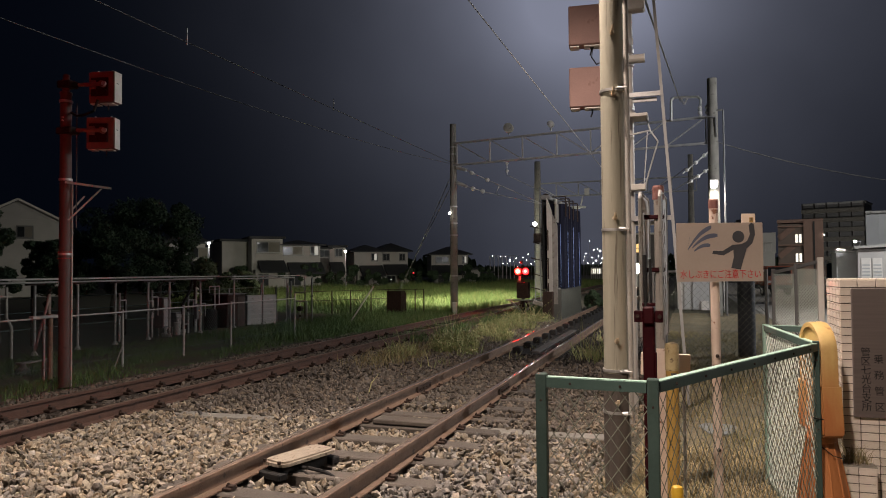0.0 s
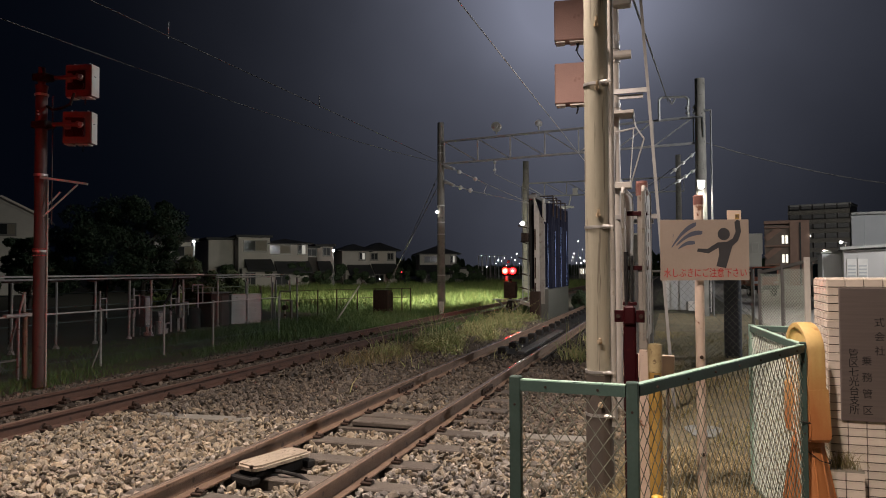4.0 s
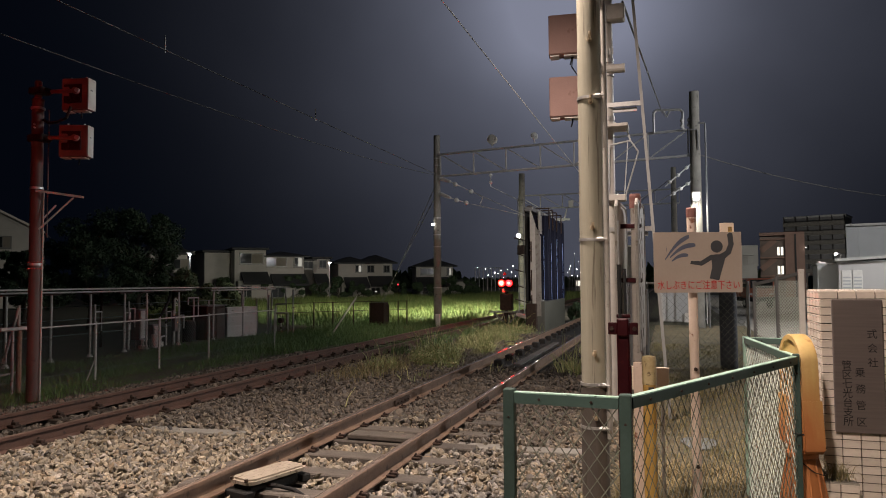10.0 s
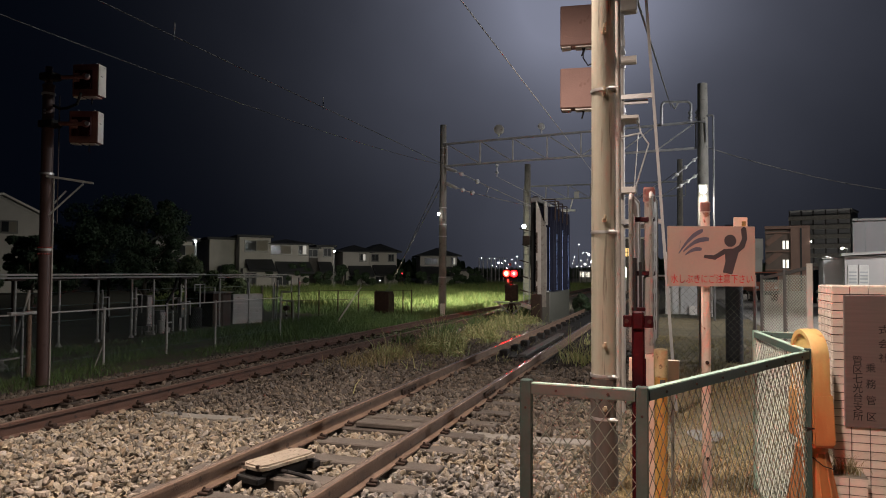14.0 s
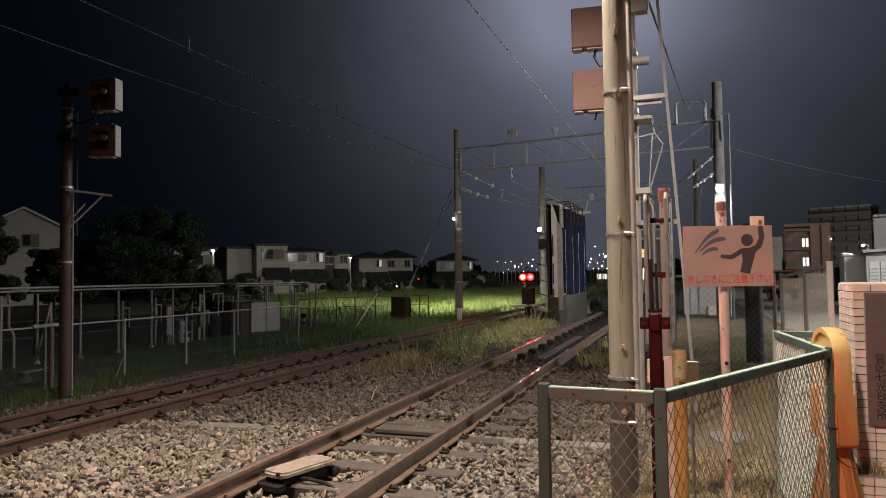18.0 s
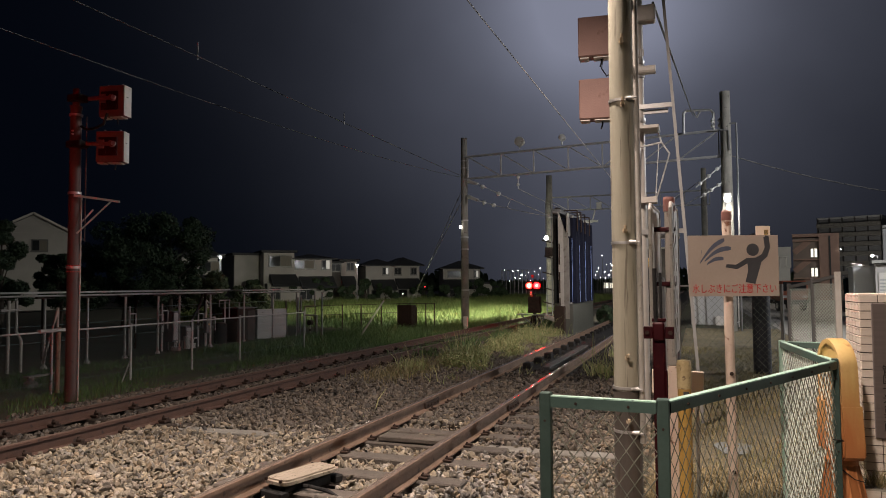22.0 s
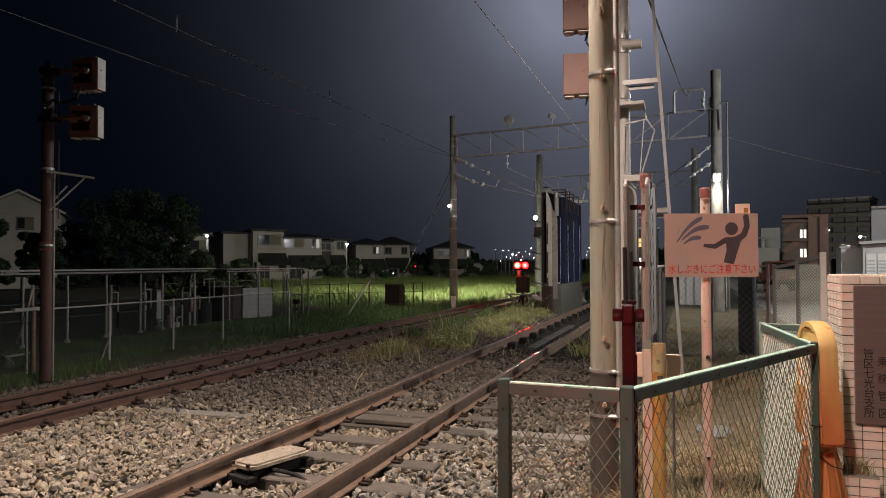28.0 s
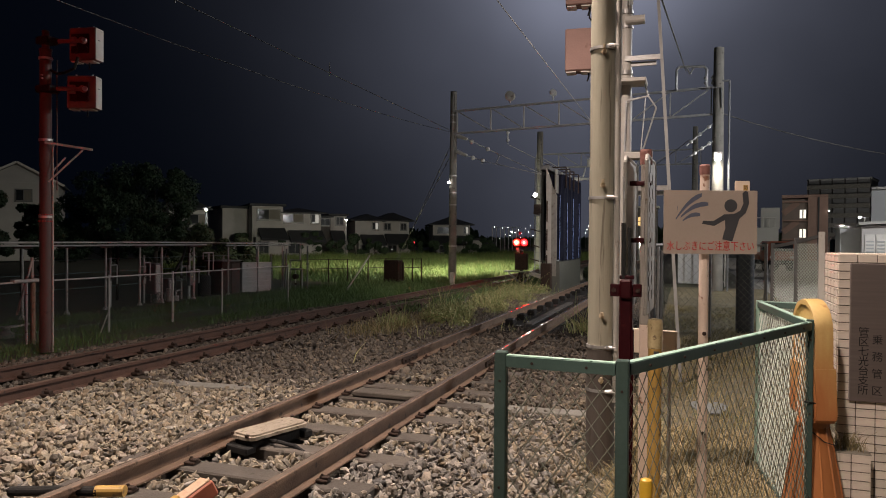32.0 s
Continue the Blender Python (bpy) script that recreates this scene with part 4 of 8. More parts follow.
# ---- poles and signals ----
def signal_box(t, m, arm=True, paint=None):
    """One lamp housing seen from behind, on its arm."""
    body = part("lamp_housing", one_box((0.44, 0.20, 0.50), 0.012), paint or M_REDB, t, "red-brown lamp housing, haze paled into its colour" if paint else "red-brown lamp housing")
    body.matrix_basis = m
    part("side_plate", one_box((0.008, 0.19, 0.49), 0.002, (0.225, 0, 0)), M_WHITEP, body, "white side plate")
    if not arm:
        part("rear_bracket", one_box((0.3, 0.12, 0.1), 0.01, (0.3, 0.14, 0.03)), M_REDB, body)
    bm = bmesh.new()
    rod(bm, (-0.38, -0.16, 0.03), (0.08, -0.16, 0.03), 0.032, seg=12)
    rod(bm, (0.06, -0.10, 0.03), (0.06, -0.20, 0.03), 0.05, seg=16)
    box(bm, (-0.12, -0.12, 0.03), (0.10, 0.07, 0.14), 0.01)
    if arm:
        part("arm", bm, M_REDB, body)
        part("back_plate", one_box((0.30, 0.03, 0.30), 0.01, (-0.02, -0.115, 0.0)), M_REDP, body, "dark red back plate")
        for x in (-0.10, 0.07):
            part("lug", rod(bmesh.new(), (x, -0.10, -0.10), (x, -0.145, -0.10), 0.055, seg=14), M_REDP, body, "dark red round lug")
        for x in (-0.12, 0.13):
            part("eye_bolt", rod(bmesh.new(), (x, 0, 0.25), (x, 0, 0.285), 0.014, seg=8), M_GALV, body)
        part("nameplate", one_box((0.002, 0.05, 0.012), 0, (0.231, -0.02, 0.06)), M_DARKPR, body, "small dark nameplate bar")
        part("knob", rod(bmesh.new(), (0.10, -0.17, 0.03), (0.10, -0.205, 0.03), 0.036, seg=16), M_GALV, body, "round steel cap")
    bm = bmesh.new()
    for x in (-0.15, 0.02, 0.12):
        box(bm, (x, 0, -0.262), (0.11, 0.16, 0.012))
    part("drip_edge", bm, M_WHITEP, body, "chipped white lower edge")
    part("cable", path_rod(bmesh.new(), [(0.05, 0, -0.25), (0.06, 0, -0.30), (0.04, 0.02, -0.36)], 0.010), M_BLACK, body)
    return body


def build_left_signal():
    t = thing("signal_post", (-6.425, 8.08, -0.30), "red-brown steel signal post with two lamp housings", "signal post")
    bm = bmesh.new()
    rod(bm, (0, 0, 0), (0, 0, 4.64), 0.090, 0.084, 24)
    part("pole", bm, M_POSTR, t, smooth=True)
    part("cap", lathe(bmesh.new(), [(0.088, 4.62), (0.092, 4.64), (0.092, 4.665), (0.055, 4.68), (0.052, 4.94), (0.046, 4.95)], 20), M_POSTR, t, "thinner pipe socket at the top", True)
    part("arm_clamp", one_box((0.26, 0.20, 0.11), 0.015, (0.05, -0.02, 4.78)), M_BLACK, t, "black arm clamp")
    part("arm_clamp", one_box((0.30, 0.20, 0.11), 0.015, (0.06, -0.02, 4.04)), M_BLACK, t, "black arm clamp")
    part("feed_cable", tube(bmesh.new(), [(0.09, 0.02, 4.34), (0.2, 0.02, 4.28), (0.36, 0.02, 4.28), (0.52, 0.05, 4.34), (0.56, 0.08, 4.52)], 0.022, 8), M_BLACK, t, "black sagging feed cable", True)
    for z in (4.20, 4.25):
        part("bolt", rod(bmesh.new(), (0.03, -0.08, z), (0.035, -0.105, z), 0.014, seg=8), M_GALV, t)
    for z in (2.02, 2.12):
        bm = bmesh.new()
        for k in range(16):
            a = 2 * math.pi * k / 16
            ball(bm, (0.095 * math.cos(a), 0.095 * math.sin(a), z), 0.011, 1)
        part("bead_band", bm, M_REFL, t, "band of small red reflectors")
    for z in (2.07, 3.25, 4.5):
        part("clamp_band", rod(bmesh.new(), (0, 0, z), (0, 0, z + 0.035), 0.101, seg=24), M_GALV, t)
    part("conduit", rod(bmesh.new(), (0.088, 0.052, 0.0), (0.088, 0.052, 3.2), 0.012, seg=10), M_PIPE, t, "pale conduit pipe")
    part("earth_cable", rod(bmesh.new(), (0.16, 0.06, 2.5), (0.16, 0.06, 4.5), 0.009, seg=6), M_STEELB, t, "thin earth cable")
    for z, turn, r in ((4.74, 11, 0.565), (4.00, 21, 0.535)):
        signal_box(t, pose(0, 0, 0, 0, 0, 22) @ pose(r, 0.10, z + 0.02, 0, 0, turn - 22))
    bm = bmesh.new()
    beam(bm, (0, -0.05, 3.22), (0.66, -0.05, 3.14), 0.034, 0.034)
    beam(bm, (0.05, -0.05, 2.62), (0.52, -0.05, 3.13), 0.022, 0.022)
    beam(bm, (0.05, 0.12, 2.76), (0.26, 0.12, 3.02), 0.022, 0.022)
    br = part("bracket", bm, M_PANEL, t, "pale steel bracket arm")
    br.matrix_basis = pose(0.05, -0.05, 0, 0, 0, 40)


def build_right_signal():
    t = thing("signal_mast", (2.12, 8.55, -0.25), "grey signal mast with two red-brown lamp housings and a ladder", "signal post")
    part("pole", rod(bmesh.new(), (0.087, 0, 0), (0.087, 0, 6.3), 0.072, 0.066, 24), M_GREYP, t, smooth=True)
    for z in (4.42, 4.25, 3.7):
        part("clamp_band", rod(bmesh.new(), (0.087, 0, z), (0.087, 0, z + 0.05), 0.080, seg=24), M_GALV, t)
    part("side_lamp_tube", rod(bmesh.new(), (0.08, -0.06, 4.33), (0.30, -0.06, 4.33), 0.055, seg=14), M_GREYP, t)
    for z in (4.795, 4.01):
        signal_box(t, pose(-0.40, -0.08, z, 0, 0, 6), False, M_REDW)
    part("head_box", one_box((0.22, 0.16, 0.20), 0.015, (0.20, -0.06, 5.02)), M_GREYP, t, "grey terminal box near the top")
    part("loop_cable", tube(bmesh.new(), [(-0.32, -0.1, 4.52), (-0.34, -0.1, 4.40), (-0.28, -0.1, 4.30), (-0.18, -0.1, 4.34), (-0.15, -0.1, 4.50)], 0.010, 6), M_BLACK, t, "black looped cable", True)
    for k in range(3):
        part("terminal", rod(bmesh.new(), (0.10 + 0.03 * k, -0.1, 4.50), (0.10 + 0.03 * k, -0.1, 4.58), 0.010, seg=6), M_INSUL, t)
    # housing of the added floodlight, too high to be seen
    part("floodlight", one_box((0.30, 0.14, 0.22), 0.03, (0, 0.36, 6.0)), M_GREYP, t, "added floodlight, out of sight above, facing along the track")
    part("fill_lamp_arm", rod(bmesh.new(), (0, 0.05, 6.0), (0, 0.32, 6.0), 0.025, seg=8), M_GREYP, t)
    # ladder: slanting stringers and treads
    bm = bmesh.new()
    beam(bm, (0.36, -0.06, 5.9), (0.74, -0.06, 0.1), 0.05, 0.035)
    part("stringer", bm, M_LATTICE, t, "slanting steel stringer")
    for z in (5.35, 3.88, 2.35):
        bm = bmesh.new()
        x1 = 0.36 + (5.9 - z) / 5.8 * 0.38
        beam(bm, (0.08, -0.06, z), (x1, -0.06, z), 0.035, 0.055)
        beam(bm, (0.08, -0.02, z - 0.06), (x1 - 0.06, -0.02, z - 0.06), 0.03, 0.05)
        part("stay", bm, M_GALV, t, "pale horizontal stay")
    bm = bmesh.new()
    box(bm, (0.15, -0.05, 3.60), (0.36, 0.34, 0.045), 0.008)
    for x in (0.03, 0.1, 0.17):
        rod(bm, (x, -0.1, 3.62), (x, -0.1, 3.66), 0.012, seg=6)
    part("platform", bm, M_GREYP, t, "small steel platform")
    bm = path_rod(bmesh.new(), [(0.30, -0.1, 3.60), (0.35, -0.1, 3.42), (0.44, -0.1, 3.28), (0.28, -0.1, 2.74)], 0.010)
    path_rod(bm, [(0.32, -0.1, 3.42), (0.27, -0.1, 2.76)], 0.007)
    path_rod(bm, [(0.11, -0.1, 3.38), (0.35, -0.1, 3.42)], 0.012)
    path_rod(bm, [(0.10, -0.1, 3.38), (0.085, -0.1, 2.78)], 0.007)
    part("step_loop", bm, M_GALV, t, "hanging wire step")
    part("bracket", one_box((0.22, 0.14, 0.08), 0.01, (0.18, -0.06, 2.73)), M_GREYP, t)


def build_concrete_pole():
    t = thing("concrete_pole", (2.32, 5.22, -0.25), "weathered cylindrical concrete pole with step bolts", "utility pole")
    part("shaft", rod(bmesh.new(), (0, 0, 0), (0, 0, 8.5), 0.098, 0.082, 40), M_POLE, t, smooth=True)
    part("base_sleeve", rod(bmesh.new(), (0, 0, 0.0), (0, 0, 0.93), 0.1035, 0.1025, 40), M_SLEEVE, t, "dark stained sleeve round the foot", True)
    part("conduit", rod(bmesh.new(), (0.112, -0.05, 0.55), (0.110, -0.05, 7.5), 0.022, seg=14), M_PIPE, t, "pale conduit pipe", True)
    for z in (0.71, 1.18, 2.13, 3.09, 3.57, 4.05, 4.53, 5.0, 5.5):
        d = Vector((math.cos(radians(-82)), math.sin(radians(-82)), 0))
        up = Vector((0, 0, z))
        bm = tube(bmesh.new(), [d * 0.085 + up, d * 0.13 + up, d * 0.165 + up, d * 0.178 + up + Vector((0, 0, 0.012)), d * 0.18 + up + Vector((0, 0, 0.035))], 0.011, 8)
        rod(bm, d * 0.090 + up, d * 0.102 + up, 0.020, seg=8)
        part("step_bolt", bm, M_BRASS, t, "hooked steel step bolt")
    for z in (0.62, 0.94, 2.03, 3.12, 4.5):
        bm = rod(bmesh.new(), (0, 0, z), (0, 0, z + 0.022), 0.1065 if z < 1 else 0.100, seg=32)
        box(bm, (0.07, -0.085, z + 0.011), (0.05, 0.05, 0.028), 0.004)
        rod(bm, (0.04, -0.115, z + 0.011), (0.12, -0.11, z + 0.011), 0.007, seg=6)
        part("pole_band", bm, M_GALV, t, "steel strap with a bolt")
    arm = bmesh.new()
    path_rod(arm, [(-0.07, -0.03, 6.25), (-0.40, -0.17, 6.62), (-0.82, -0.35, 6.70)], 0.03, 10)
    part("lamp_arm", arm, M_GALV, t)
    hd = one_box((0.24, 0.55, 0.12), 0.04, (-1.02, -0.44, 6.74), Matrix.Rotation(radians(-66), 4, "Z"))
    part("lamp_head", hd, M_GREYP, t, "street lamp head")


# ---- the crossing's barrier, signs and fences ----
def build_barrier():
    t = thing("crossing_barrier", (2.665, 3.14, -0.22), "dark red crossing barrier machine with upright rods", "barrier")
    part("column", one_box((0.056, 0.08, 1.50), 0.008, (0, 0, 0.75)), M_REDP, t, "dark red painted column")
    part("column_edge", one_box((0.010, 0.02, 1.30), 0.003, (0.030, -0.034, 0.66)), M_REDP, t, "bright red edge strip")
    bm = bmesh.new()
    box(bm, (0, -0.01, 1.485), (0.052, 0.10, 0.085), 0.008)
    box(bm, (0, 0.02, 1.535), (0.062, 0.05, 0.016), 0.003)
    part("head", bm, M_REDP, t, "dark maroon pivot head")
    for s in (-1, 1):
        x = s * 0.047
        b = part("lug", one_box((0.040, 0.012, 0.056), 0.003, (x, -0.035, 1.48)), M_REDP, t, "red lug")
        part("bolt", rod(bmesh.new(), (x + s * 0.004, -0.041, 1.48), (x + s * 0.004, -0.050, 1.48), 0.010, seg=10), M_IRON, b)
    part("rod", rod(bmesh.new(), (-0.014, 0.0, 1.52), (-0.016, 0.0, 1.775), 0.0095, seg=8), M_BLACK, t, "black upright rod")
    part("rod", rod(bmesh.new(), (0.010, 0.01, 1.52), (0.009, 0.01, 1.755), 0.007, seg=8), M_BLACK, t, "black upright rod")
    part("thin_rod", rod(bmesh.new(), (-0.016, 0.0, 1.775), (-0.018, 0.0, 1.98), 0.004, seg=8), M_GALV, t)

    p = thing("notice_post", (2.685, 4.20, -0.22), "grey square post with a red cap and two notice boards edge-on", "sign post")
    part("post", one_box((0.056, 0.056, 0.98), 0.006, (0, 0, 1.70)), M_POSTG, p, "grey upper post")
    part("lower_post", one_box((0.057, 0.057, 1.26), 0.006, (0, 0, 0.58)), M_PINKP, p, "faded pink lower post")
    part("cap", lathe(bmesh.new(), [(0.036, 2.14), (0.036, 2.215), (0.032, 2.228)], 16), M_REDB, p, "rusty red cap")
    for z in (2.03, 1.70):
        part("clamp", one_box((0.125, 0.03, 0.028), 0.004, (-0.030, -0.03, z)), M_REDP, p, "red clamp")
    def board(x, y0, z0, z1, depth, lean, label, mats):
        o = [(0, z0), (0, z1 - 0.02), (0.02, z1), (depth - 0.04, z1), (depth, z1 - 0.04), (depth, z0 + 0.04), (depth - 0.04, z0)]
        bm = slab(bmesh.new(), o, -0.004, 0.004, Matrix(((0, 0, 1, 0), (1, 0, 0, 0), (0, 1, 0, 0), (0, 0, 0, 1))))
        b = part("notice_board", bm, mats, p, label)
        b.matrix_basis = pose(x, y0, 0, 0, 0, lean)
        bm = tube(bmesh.new(), [(0, 0.005, z0), (0, 0.005, z1 - 0.03), (0, 0.03, z1), (0, depth - 0.05, z1), (0, depth, z1 - 0.05), (0, depth, z0)], 0.011, 8)
        part("rim", bm, M_OLDP, b, "worn rounded rim")
        return b
    board(-0.100, -0.23, 1.30, 2.165, 0.54, -2.6, "tan notice board edge-on", M_POSTG)
    b2 = board(0.014, -0.20, 1.28, 2.175, 0.54, -2.2, "pale grey notice board with faded lettering bars", M_POSTG)
    for i in range(9):
        for k in (0.16, 0.34):
            part("lettering_bar", one_box((0.003, 0.09, 0.055), 0, (0.0065, k, 2.06 - i * 0.085)), M_FADED, b2, "faded grey lettering bar")

    y = thing("yellow_post", (2.752, 4.02, -0.22), "dirty yellow guard post with a cream top", "guard post")
    part("post", rod(bmesh.new(), (0, 0, 0), (0, 0, 1.13), 0.037, seg=24), M_YELPOST, y, smooth=True)
    part("cap", lathe(bmesh.new(), [(0.040, 1.10), (0.041, 1.24), (0.036, 1.26), (0.016, 1.265)], 24), M_GRIME, y, "soiled cream cap", True)
    part("lettering_bar", one_box((0.03, 0.004, 0.055), 0, (0.010, -0.038, 1.06)), M_DARKPR, y)
    b = thing("beige_plate", (2.695, 4.75, -0.22), "plain beige back plate on two thin stakes", "plate")
    part("plate", one_box((0.33, 0.02, 0.16), 0.004, (0, 0, 1.035), Matrix.Rotation(radians(1.5), 4, "Y")), M_BEIGE, b)
    for x in (-0.12, 0.12):
        part("stake", rod(bmesh.new(), (x, 0.02, 0), (x, 0.02, 1.0), 0.012, seg=8), M_GALV, b)
    c = thing("marker_stake", (2.79, 2.46, -0.22), "short stake with a bright yellow cap", "stake")
    part("stake", rod(bmesh.new(), (0, 0, 0), (0, 0, 0.80), 0.018, seg=12), M_IRON, c)
    part("cap", lathe(bmesh.new(), [(0.021, 0.80), (0.023, 0.86), (0.019, 0.875), (0.008, 0.88)], 16), M_YCAP, c, "bright yellow cap", True)


def build_splash_sign():
    t = thing("splash_warning_sign", (3.03, 4.13, -0.22), "cream warning board about splashing water on a rusty post", "sign")
    part("post", rod(bmesh.new(), (-0.025, 0.035, 0), (-0.025, 0.035, 2.10), 0.0265, seg=20), M_PINKP, t, "faded cream post with rust spots", True)
    part("post_cap", lathe(bmesh.new(), [(0.0285, 2.07), (0.0295, 2.12), (0.024, 2.128)], 20, (-0.025, 0.035, 0)), M_REDB, t, "rusty cap")
    for z in (0.62, 1.18):
        part("rust_bolt", rod(bmesh.new(), (-0.02, 0.005, z), (-0.02, -0.006, z), 0.011, seg=10), M_IRON, t)
    b = part("board", slab(bmesh.new(), round_rect(0.517, 0.352, 0.004, 2), 0, 0.006), M_SIGN, t, "cream enamel board")
    b.matrix_basis = pose(0.003, -0.012, 1.803, 90, 0, 19)
    bm = bmesh.new()
    # water strokes
    def drop(x0, y0, x1, y1, bend, w):
        pts, n = [], 9
        for i in range(n):
            f = i / (n - 1)
            cx, cy = x0 + (x1 - x0) * f, y0 + (y1 - y0) * f + bend * math.sin(math.pi * f)
            pts.append((cx, cy, w * (0.12 + 0.88 * math.sin(math.pi * min(1, f * 0.62 + 0.08))) * (1 if f < 0.93 else 0.75)))
        up = [(x - (y1 - y0) * 0.0, y + r) for x, y, r in pts]
        dn = [(x, y - r) for x, y, r in pts][::-1]
        slab(bm, up + dn, 0.0075, 0.0082)
    drop(-0.170, 0.045, -0.165, 0.085, 0.004, 0.006)
    drop(-0.175, 0.020, -0.045, 0.140, 0.020, 0.013)
    drop(-0.150, 0.030, -0.012, 0.095, 0.020, 0.012)
    drop(-0.140, 0.012, -0.052, 0.042, 0.012, 0.010)
    part("water_strokes", bm, M_NAVY, b, "slate blue splash strokes").matrix_basis = pose(0.0, -0.006, 0) @ Matrix.Diagonal((1.10, 1.12, 1, 1))
    # plain rounded mark at the side: disc, trunk and two bent bars
    bm = bmesh.new()
    slab(bm, [(0.096 + 0.032 * math.cos(a), 0.078 + 0.032 * math.sin(a)) for a in np.linspace(0, 2 * math.pi, 24, endpoint=False)], 0.0075, 0.0082)
    slab(bm, [(0.065, 0.035), (0.115, 0.038), (0.140, 0.018), (0.118, -0.055), (0.105, -0.098), (0.055, -0.088), (0.070, -0.030)], 0.0075, 0.0082)
    slab(bm, [(-0.045, -0.012), (-0.040, 0.004), (0.010, 0.002), (0.065, 0.036), (0.075, 0.012), (0.015, -0.022)], 0.00751, 0.00821)
    slab(bm, [(0.112, 0.038), (0.142, 0.055), (0.158, 0.090), (0.152, 0.140), (0.166, 0.152), (0.180, 0.146), (0.186, 0.090), (0.170, 0.042), (0.140, 0.016)], 0.00751, 0.00821)
    part("round_mark", bm, M_DARKPR, b, "charcoal rounded pictogram").matrix_basis = pose(0.004, 0.004, 0) @ Matrix.Diagonal((1.12, 1.12, 1, 1))
    writing("水しぶきにご注意下さい", 0.057, M_REDPR, b, pose(0.002, -0.136, 0.0072), "lettering", 0.0008, 0.775)
    # plate on the black post further back
    k = thing("black_post", (3.93, 13.9, -0.22), "black wrapped post behind the mesh fence", "post")
    part("post", rod(bmesh.new(), (0, 0, 0), (0, 0, 2.6), 0.155, seg=24), M_SLATE, k, smooth=True)
    pl = part("top_plate", slab(bmesh.new(), round_rect(0.082, 0.10, 0.004, 2), 0, 0.004), M_BEIGE, t, "small beige plate above the board")
    pl.matrix_basis = pose(3.201 - 3.03, 0.075, 1.985, 90, 0, 19)
    part("yellow_patch", one_box((0.024, 0.030, 0.002), 0, (0.018, 0.012, 0.0045)), M_YELPOST, pl, "yellow patch")
    writing("防", 0.024, M_DARKPR, pl, pose(0.018, 0.012, 0.006), "lettering", 0.0006)


def fence_panel(t, a, b, z0, z1, dx, dz, r, wire, label):
    a, b = Vector((*a, 0)), Vector((*b, 0))
    w = (b - a).length
    m = Matrix.Translation((a.x, a.y, z0)) @ Matrix.Rotation(math.atan2(b.y - a.y, b.x - a.x), 4, "Z")
    p = part("wire_mesh", mesh_wires(w, z1 - z0, dx, dz, r), wire, t, label)
    p.matrix_basis = m
    return p


def build_green_fence():
    t = thing("green_fence", (0, 0, 0), "green painted chain-link fence round the barrier", "fence")
    A, B, C, D, E = (2.260, 2.52), (2.706, 2.49), (3.548, 4.19), (3.415, 5.5), (3.80, 5.42)
    ztop, z0 = 1.045, -0.215
    for i, (x, y) in enumerate((A, B, C, D, E)):
        w = 0.034 if i == 2 else 0.045
        bm = one_box((w, w, ztop - z0 + (0.01 if i < 3 else 0)), 0.004, (x, y, (ztop + z0) / 2 + 0.008))
        p = part("post", bm, M_GREEN if i < 3 else M_MINT, t, "green steel post" if i < 3 else "pale mint-green post")
        for z in (0.95, 0.55, 0.1):
            part("rivet", rod(bmesh.new(), (x, y - 0.022, z), (x, y - 0.027, z), 0.005, seg=8), M_IRON, p)
    for p, q in ((A, B), (B, C), (C, D), (D, E)):
        d = (Vector(q) - Vector(p)).normalized() * 0.024
        a, b = (p[0] + d.x, p[1] + d.y), (q[0] - d.x, q[1] - d.y)
        bm = beam(bmesh.new(), (*a, ztop - 0.022), (*b, ztop - 0.022), 0.036, 0.04)
        part("top_rail", bm, M_RAILG, t, "green top rail under a painted pale edge")
        n = max(2, int((Vector(b) - Vector(a)).length / 0.24))
        side = Vector((b[1] - a[1], a[0] - b[0], 0)).normalized() * 0.019
        for i in range(n):
            c = Vector((*a, ztop - 0.022)).lerp(Vector((*b, ztop - 0.022)), (i + 0.5) / n)
            part("rail_bolt", rod(bmesh.new(), c + side * 0.9, c + side * 1.25, 0.0055, seg=8), M_IRON, t)
        # lamp highlight along the rail's top, painted as a mint strip
        part("edge_highlight", beam(bmesh.new(), (*a, ztop + 0.0), (*b, ztop + 0.0), 0.030, 0.005), M_MINT, t, "pale mint strip painted as the lit top edge")
        part("bottom_rail", beam(bmesh.new(), (*a, z0 + 0.08), (*b, z0 + 0.08), 0.03, 0.03), M_GREEN, t)
        # panels from C and D get paler wire, lamp light in its colour
        fence_panel(t, a, b, z0 + 0.09, ztop - 0.04, 0.058, 0.082, 0.0027 if p is C else 0.0021, M_WIREL if p in (C, D) else M_GREENW, "diamond wire mesh")
    for x, y, z in ((2.70, 2.52, 1.03), (3.48, 4.10, 1.03)):
        pts = [(x + 0.03 * math.cos(k), y + 0.012 * math.sin(k * 1.3), z + 0.012 * math.sin(k)) for k in np.linspace(0, 7, 12)]
        part("binding_wire", path_rod(bmesh.new(), pts, 0.002, 4), M_WIRE, t, "twist of binding wire")
    # red rag of tie under the top rail
    part("tie", path_rod(bmesh.new(), [(3.52, 4.14, 0.62), (3.60, 4.2, 0.60), (3.68, 4.28, 0.50), (3.72, 4.36, 0.50)], 0.004, 5), M_BLACK, t, "black tie cord")


